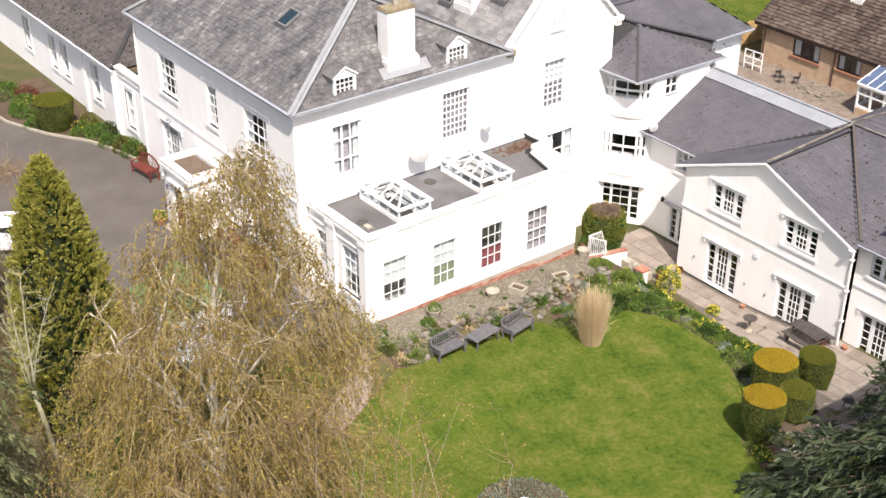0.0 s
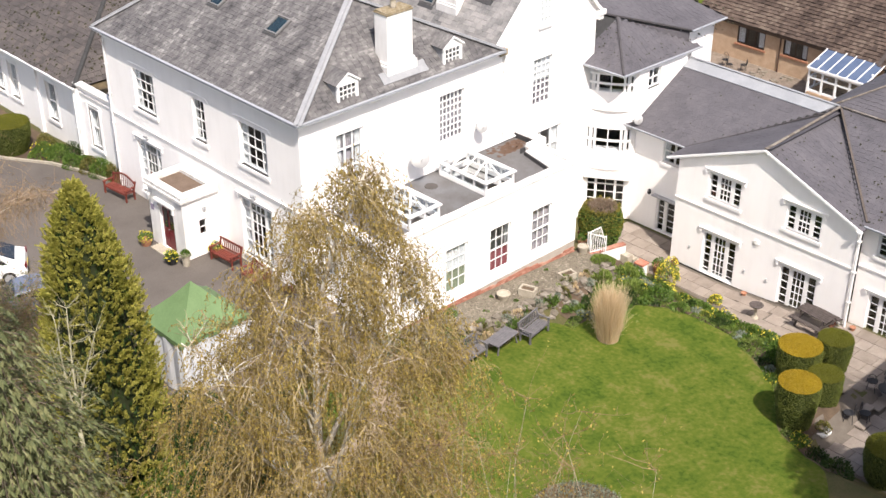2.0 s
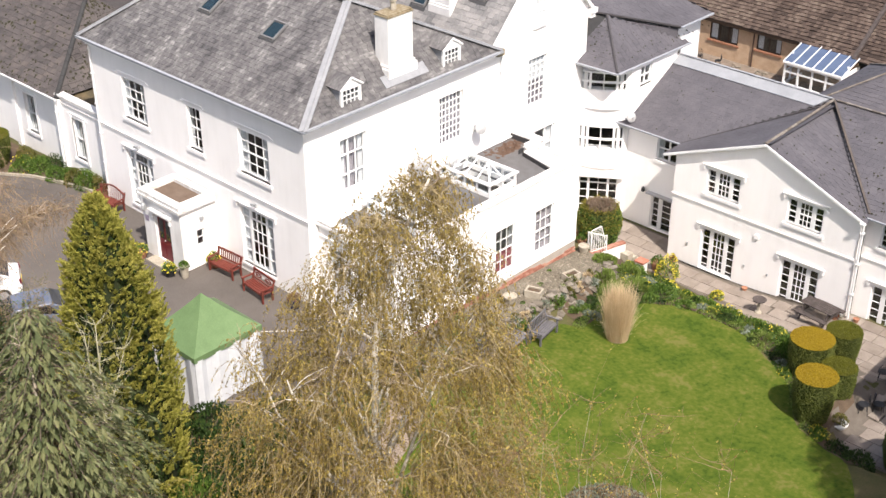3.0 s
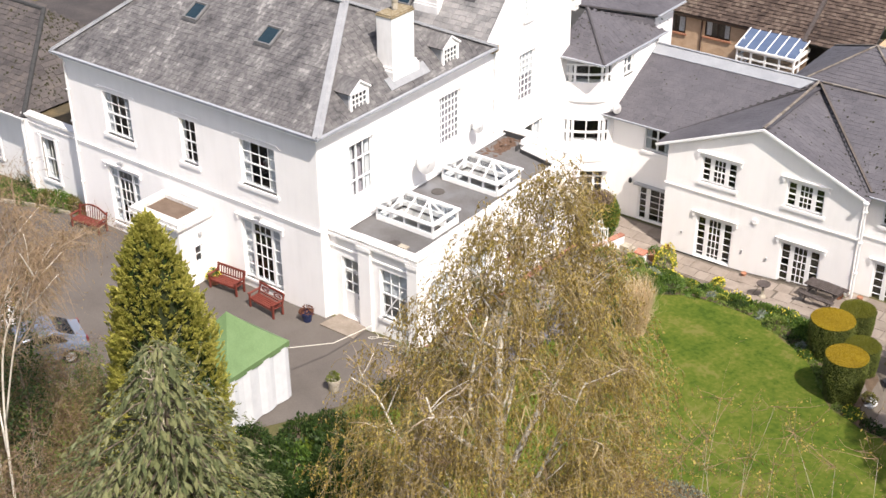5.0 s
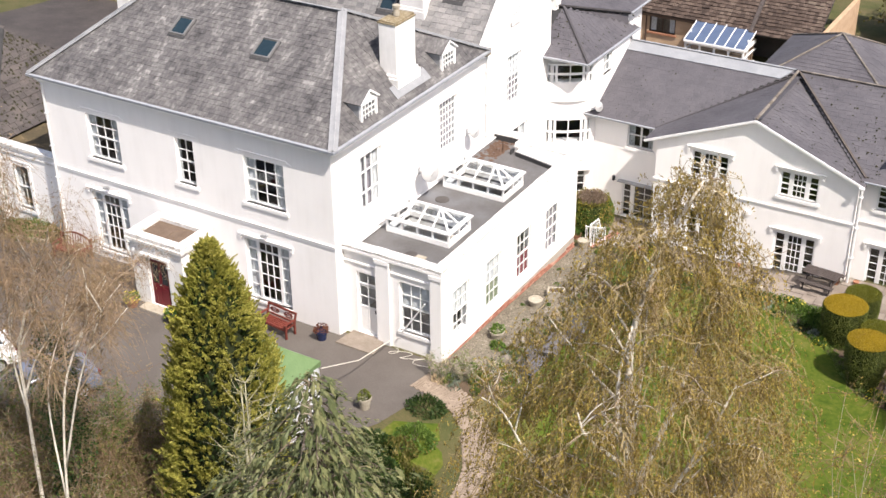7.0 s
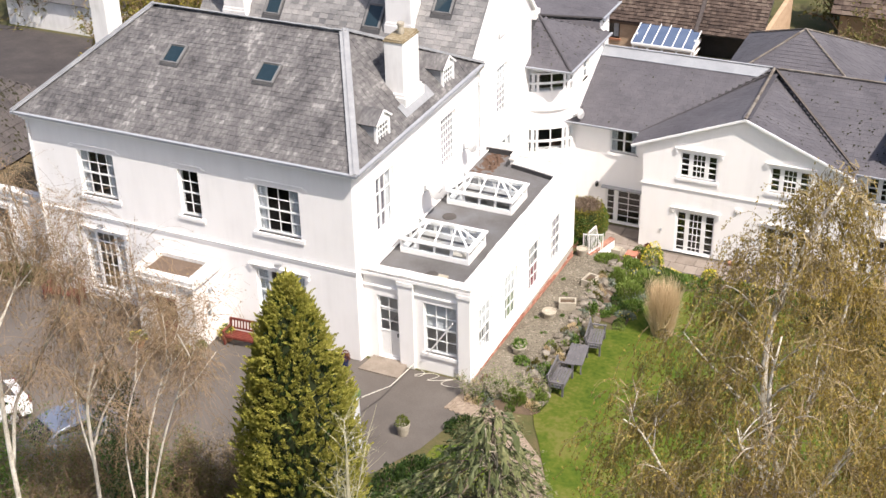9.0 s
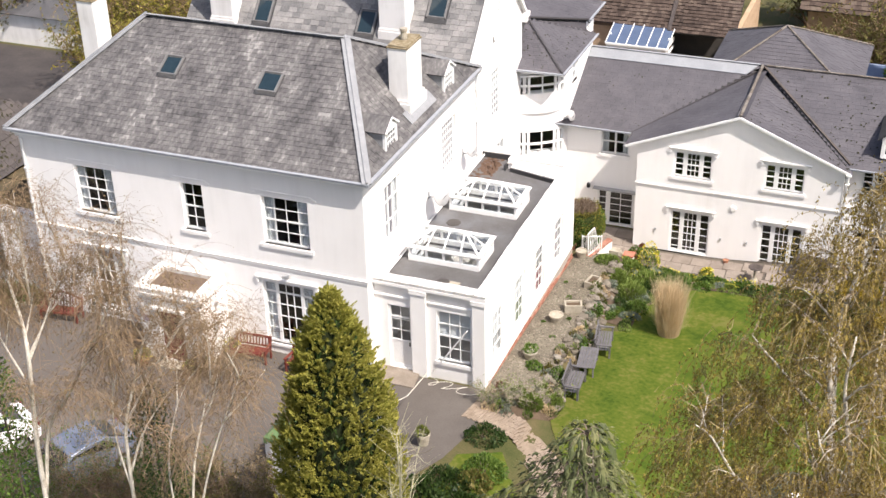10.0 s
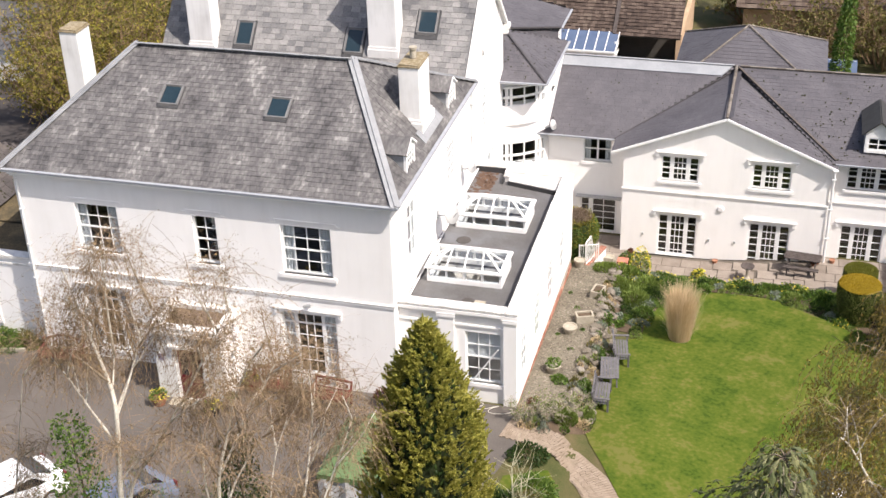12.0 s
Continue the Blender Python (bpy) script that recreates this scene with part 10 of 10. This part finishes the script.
part("frame", Mesh().box(13.0, 13.1, 41.0, 43.0, -4.3, -2.6).box(16.9, 17.0, 41.0, 43.0, -4.3, -2.6).box(13.0, 17.0, 41.0, 41.1, -2.7, -2.6).box(13.0, 17.0, 42.9, 43.0, -2.2, -2.1), PAINT, gh)
part("roof_glass", Mesh().slab([(13.0, 41.0, -2.58), (17.0, 41.0, -2.58), (17.0, 43.0, -2.08), (13.0, 43.0, -2.08)], 0.02), BLUE_GLASS, gh)

# moss cushions on the wing's slates
def moss_flecks(corners, n, seed, name="roof_moss", size=0.05):
    """Small dark cushions scattered on a slope given by four corners."""
    g = np.random.default_rng(seed)
    A, B, C, D = (np.array(c) for c in corners)
    u, w = g.uniform(0.03, 0.97, (n, 1)), g.uniform(0.03, 0.97, (n, 1)) ** 1.3
    p = (A * (1 - u) + B * u) * (1 - w) + (D * (1 - u) + C * u) * w + np.array([0, 0, 0.045])
    nrm = np.cross(B - A, D - A)
    nrm = nrm / np.linalg.norm(nrm)
    s = size * g.uniform(0.4, 1.5, (n, 1))
    e = (B - A) / np.linalg.norm(B - A)
    q = np.cross(nrm, e)
    st = g.uniform(0.8, 2.0, (n, 1))
    v = np.stack([p - e * s, p - q * s * st, p + e * s, p + q * s * 0.8, p + nrm * s * 0.7], axis=1).reshape(-1, 3)
    k = np.arange(n)[:, None, None] * 5
    f = (np.array([[0, 1, 4], [1, 2, 4], [2, 3, 4], [3, 0, 4]])[None] + k).reshape(-1, 3)
    tagged(part(name, np_mesh(name, v, f), ROOF_MOSS), "dark moss cushions on the slates", "moss", kind="stuff")


ROOF_MOSS = surface("dark_roof_moss", [(0.018, 0.018, 0.012), (0.035, 0.034, 0.02), (0.07, 0.062, 0.03)], 3, 30, 0.95, 0.2)
moss_flecks([(15.2, 17.6, 2.52), (24.6, 17.6, 2.52), (24.6, WY, WR), (10.4, WY, WR)], 300, 1, size=0.042)
moss_flecks([(15.4, GO, gab_z(15.4)), (15.4, 22.0, gab_z(15.4)), (APX, 23.0, gab_z(APX)), (APX, GO, gab_z(APX))], 120, 2, size=0.04)
moss_flecks([(1.45, 18.75, 2.30), (5.3, 18.75, 2.30), (9.9, WY - 0.7, WR - 0.25), (2.0, WY - 0.7, WR - 0.25)], 36, 3, size=0.032)
moss_flecks([P1, P2, (-0.6, 21.6, 6.75), AP], 60, 4, size=0.035)
moss_flecks([P0, P1, AP, AP], 40, 5, size=0.032)
moss_flecks([(1.75, 22.6, 5.25), (1.75, 28.4, 5.25), (-2.4, 25.6, 7.4), (-2.4, 24.6, 7.4)], 120, 6)
moss_flecks([L1, L2, M1, M1], 420, 7, size=0.07)
moss_flecks([L0, L1, M1, M0], 700, 8, size=0.07)

# ---- patio slabs, one by one ----
PATIO_JOINT = surface("dark_joint", [(0.09, 0.075, 0.06), (0.15, 0.13, 0.11)], 3, 40, 0.95, 0.15)
patio = draped("pavement", [(2.2, 18.9), (2.2, 15.4), (7.4, 15.6), (10.0, 15.2), (13.6, 14.8), (17.2, 13.6), (19.2, 11.2), (19.3, 8.6), (24.6, 8.6), (24.6, 17.7), (15.2, 17.7), (15.1, 17.3), (5.9, 17.3), (5.9, 18.9)], PATIO_JOINT, 0.01, "stone slab patio along the wing", "patio")
UNIT_SLAB = Mesh()
UNIT_SLAB.v = [(0, 0, 0), (1, 0, 0), (1, 1, 0), (0, 1, 0), (0.015, 0.02, 1), (0.985, 0.02, 1), (0.985, 0.98, 1), (0.015, 0.98, 1)]
UNIT_SLAB.f = [(4, 5, 6, 7), (0, 1, 5, 4), (1, 2, 6, 5), (2, 3, 7, 6), (3, 0, 4, 7)]
UNIT_SLAB = UNIT_SLAB.data("slab")
UNIT_SLAB.materials.append(PAVING_OBJ)


def inside(x, y, ring):
    hit = False
    for i in range(len(ring)):
        (a, b), (c, d) = ring[i], ring[i - 1]
        if (b > y) != (d > y) and x < (c - a) * (y - b) / (d - b) + a:
            hit = not hit
    return hit


PATIO = [(2.3, 18.9), (2.3, 15.5), (7.4, 15.7), (10.0, 15.3), (13.6, 14.9), (17.3, 13.7), (19.4, 11.3), (19.5, 8.8), (24.4, 8.8), (24.4, 17.7), (15.2, 17.7), (15.1, 17.3), (5.8, 17.3), (5.8, 18.9)]
rng = random.Random(31)
y = 8.7
while y < 19:
    hgt = rng.choice((0.6, 0.75, 0.9))
    x = 2.0 + rng.uniform(0, 0.4)
    while x < 24.4:
        w = rng.choice((0.6, 0.75, 0.9, 0.9))
        if inside(x + w / 2, y + hgt / 2, PATIO) and (inside(x + 0.05, y + 0.05, PATIO) or inside(x + w, y + hgt, PATIO)):
            za, zb = terrain(x + w / 2, y), terrain(x + w / 2, y + hgt)
            ob = new("paving_slab", UNIT_SLAB)
            ob.parent = patio
            ob.matrix_local = Matrix.Translation((x + 0.008, y + 0.008, (za + zb) / 2 - (zb - za) / 2 + rng.uniform(-0.004, 0.006))) @ Matrix.Rotation(math.atan2(zb - za, hgt), 4, "X") @ Matrix.Diagonal((w - 0.016, hgt - 0.016, 0.045, 1))
        x += w
    y += hgt

# brick path, brick by brick, along a smooth bend
PATH_MID = [(4.35, -0.95), (5.6, -1.2), (6.7, -1.65), (7.7, -2.6), (8.4, -3.8), (8.8, -5.2), (8.9, -6.6)]
path = bpy.data.objects["brick_path_base"]
UNIT_PAVER = Mesh().box(0, 1, 0, 1, 0, 1).data("brick")
UNIT_PAVER.materials.append(surface("path_brick", [(0.19, 0.145, 0.105), (0.26, 0.205, 0.155), (0.34, 0.275, 0.215)], 3, 30, 0.9, 0.2, vary="object", spread=0.12))
mid = [Vector((*p, 0)) for p in PATH_MID]
line = []
for i in range(len(mid) - 1):
    p0, p1, p2, p3 = mid[max(i - 1, 0)], mid[i], mid[i + 1], mid[min(i + 2, len(mid) - 1)]
    for k in range(12):
        t = k / 12
        line.append(0.5 * ((2 * p1) + (p2 - p0) * t + (2 * p0 - 5 * p1 + 4 * p2 - p3) * t * t + (3 * p1 - p0 - 3 * p2 + p3) * t ** 3))
rng = random.Random(37)
row, gone = 0, 0.0
for p, q in zip(line, line[1:]):
    d = (q - p).normalized()
    n = Vector((-d.y, d.x, 0))
    while gone < (q - p).length:
        for k in range(5):
            c = p + d * gone + n * (-0.50 + 0.225 * k + (0.05 if row % 2 else 0))
            ob = new("brick", UNIT_PAVER)
            ob.parent = path
            ob.matrix_local = Matrix.Translation((c.x, c.y, terrain(c.x, c.y) + 0.025 + rng.uniform(-0.003, 0.003))) @ Matrix.Rotation(math.atan2(n.y, n.x) + rng.uniform(-0.03, 0.03), 4, "Z") @ Matrix.Translation((-0.108, -0.05, 0)) @ Matrix.Diagonal((0.214, 0.103, 0.03, 1))
        gone += 0.112
        row += 1
    gone -= (q - p).length
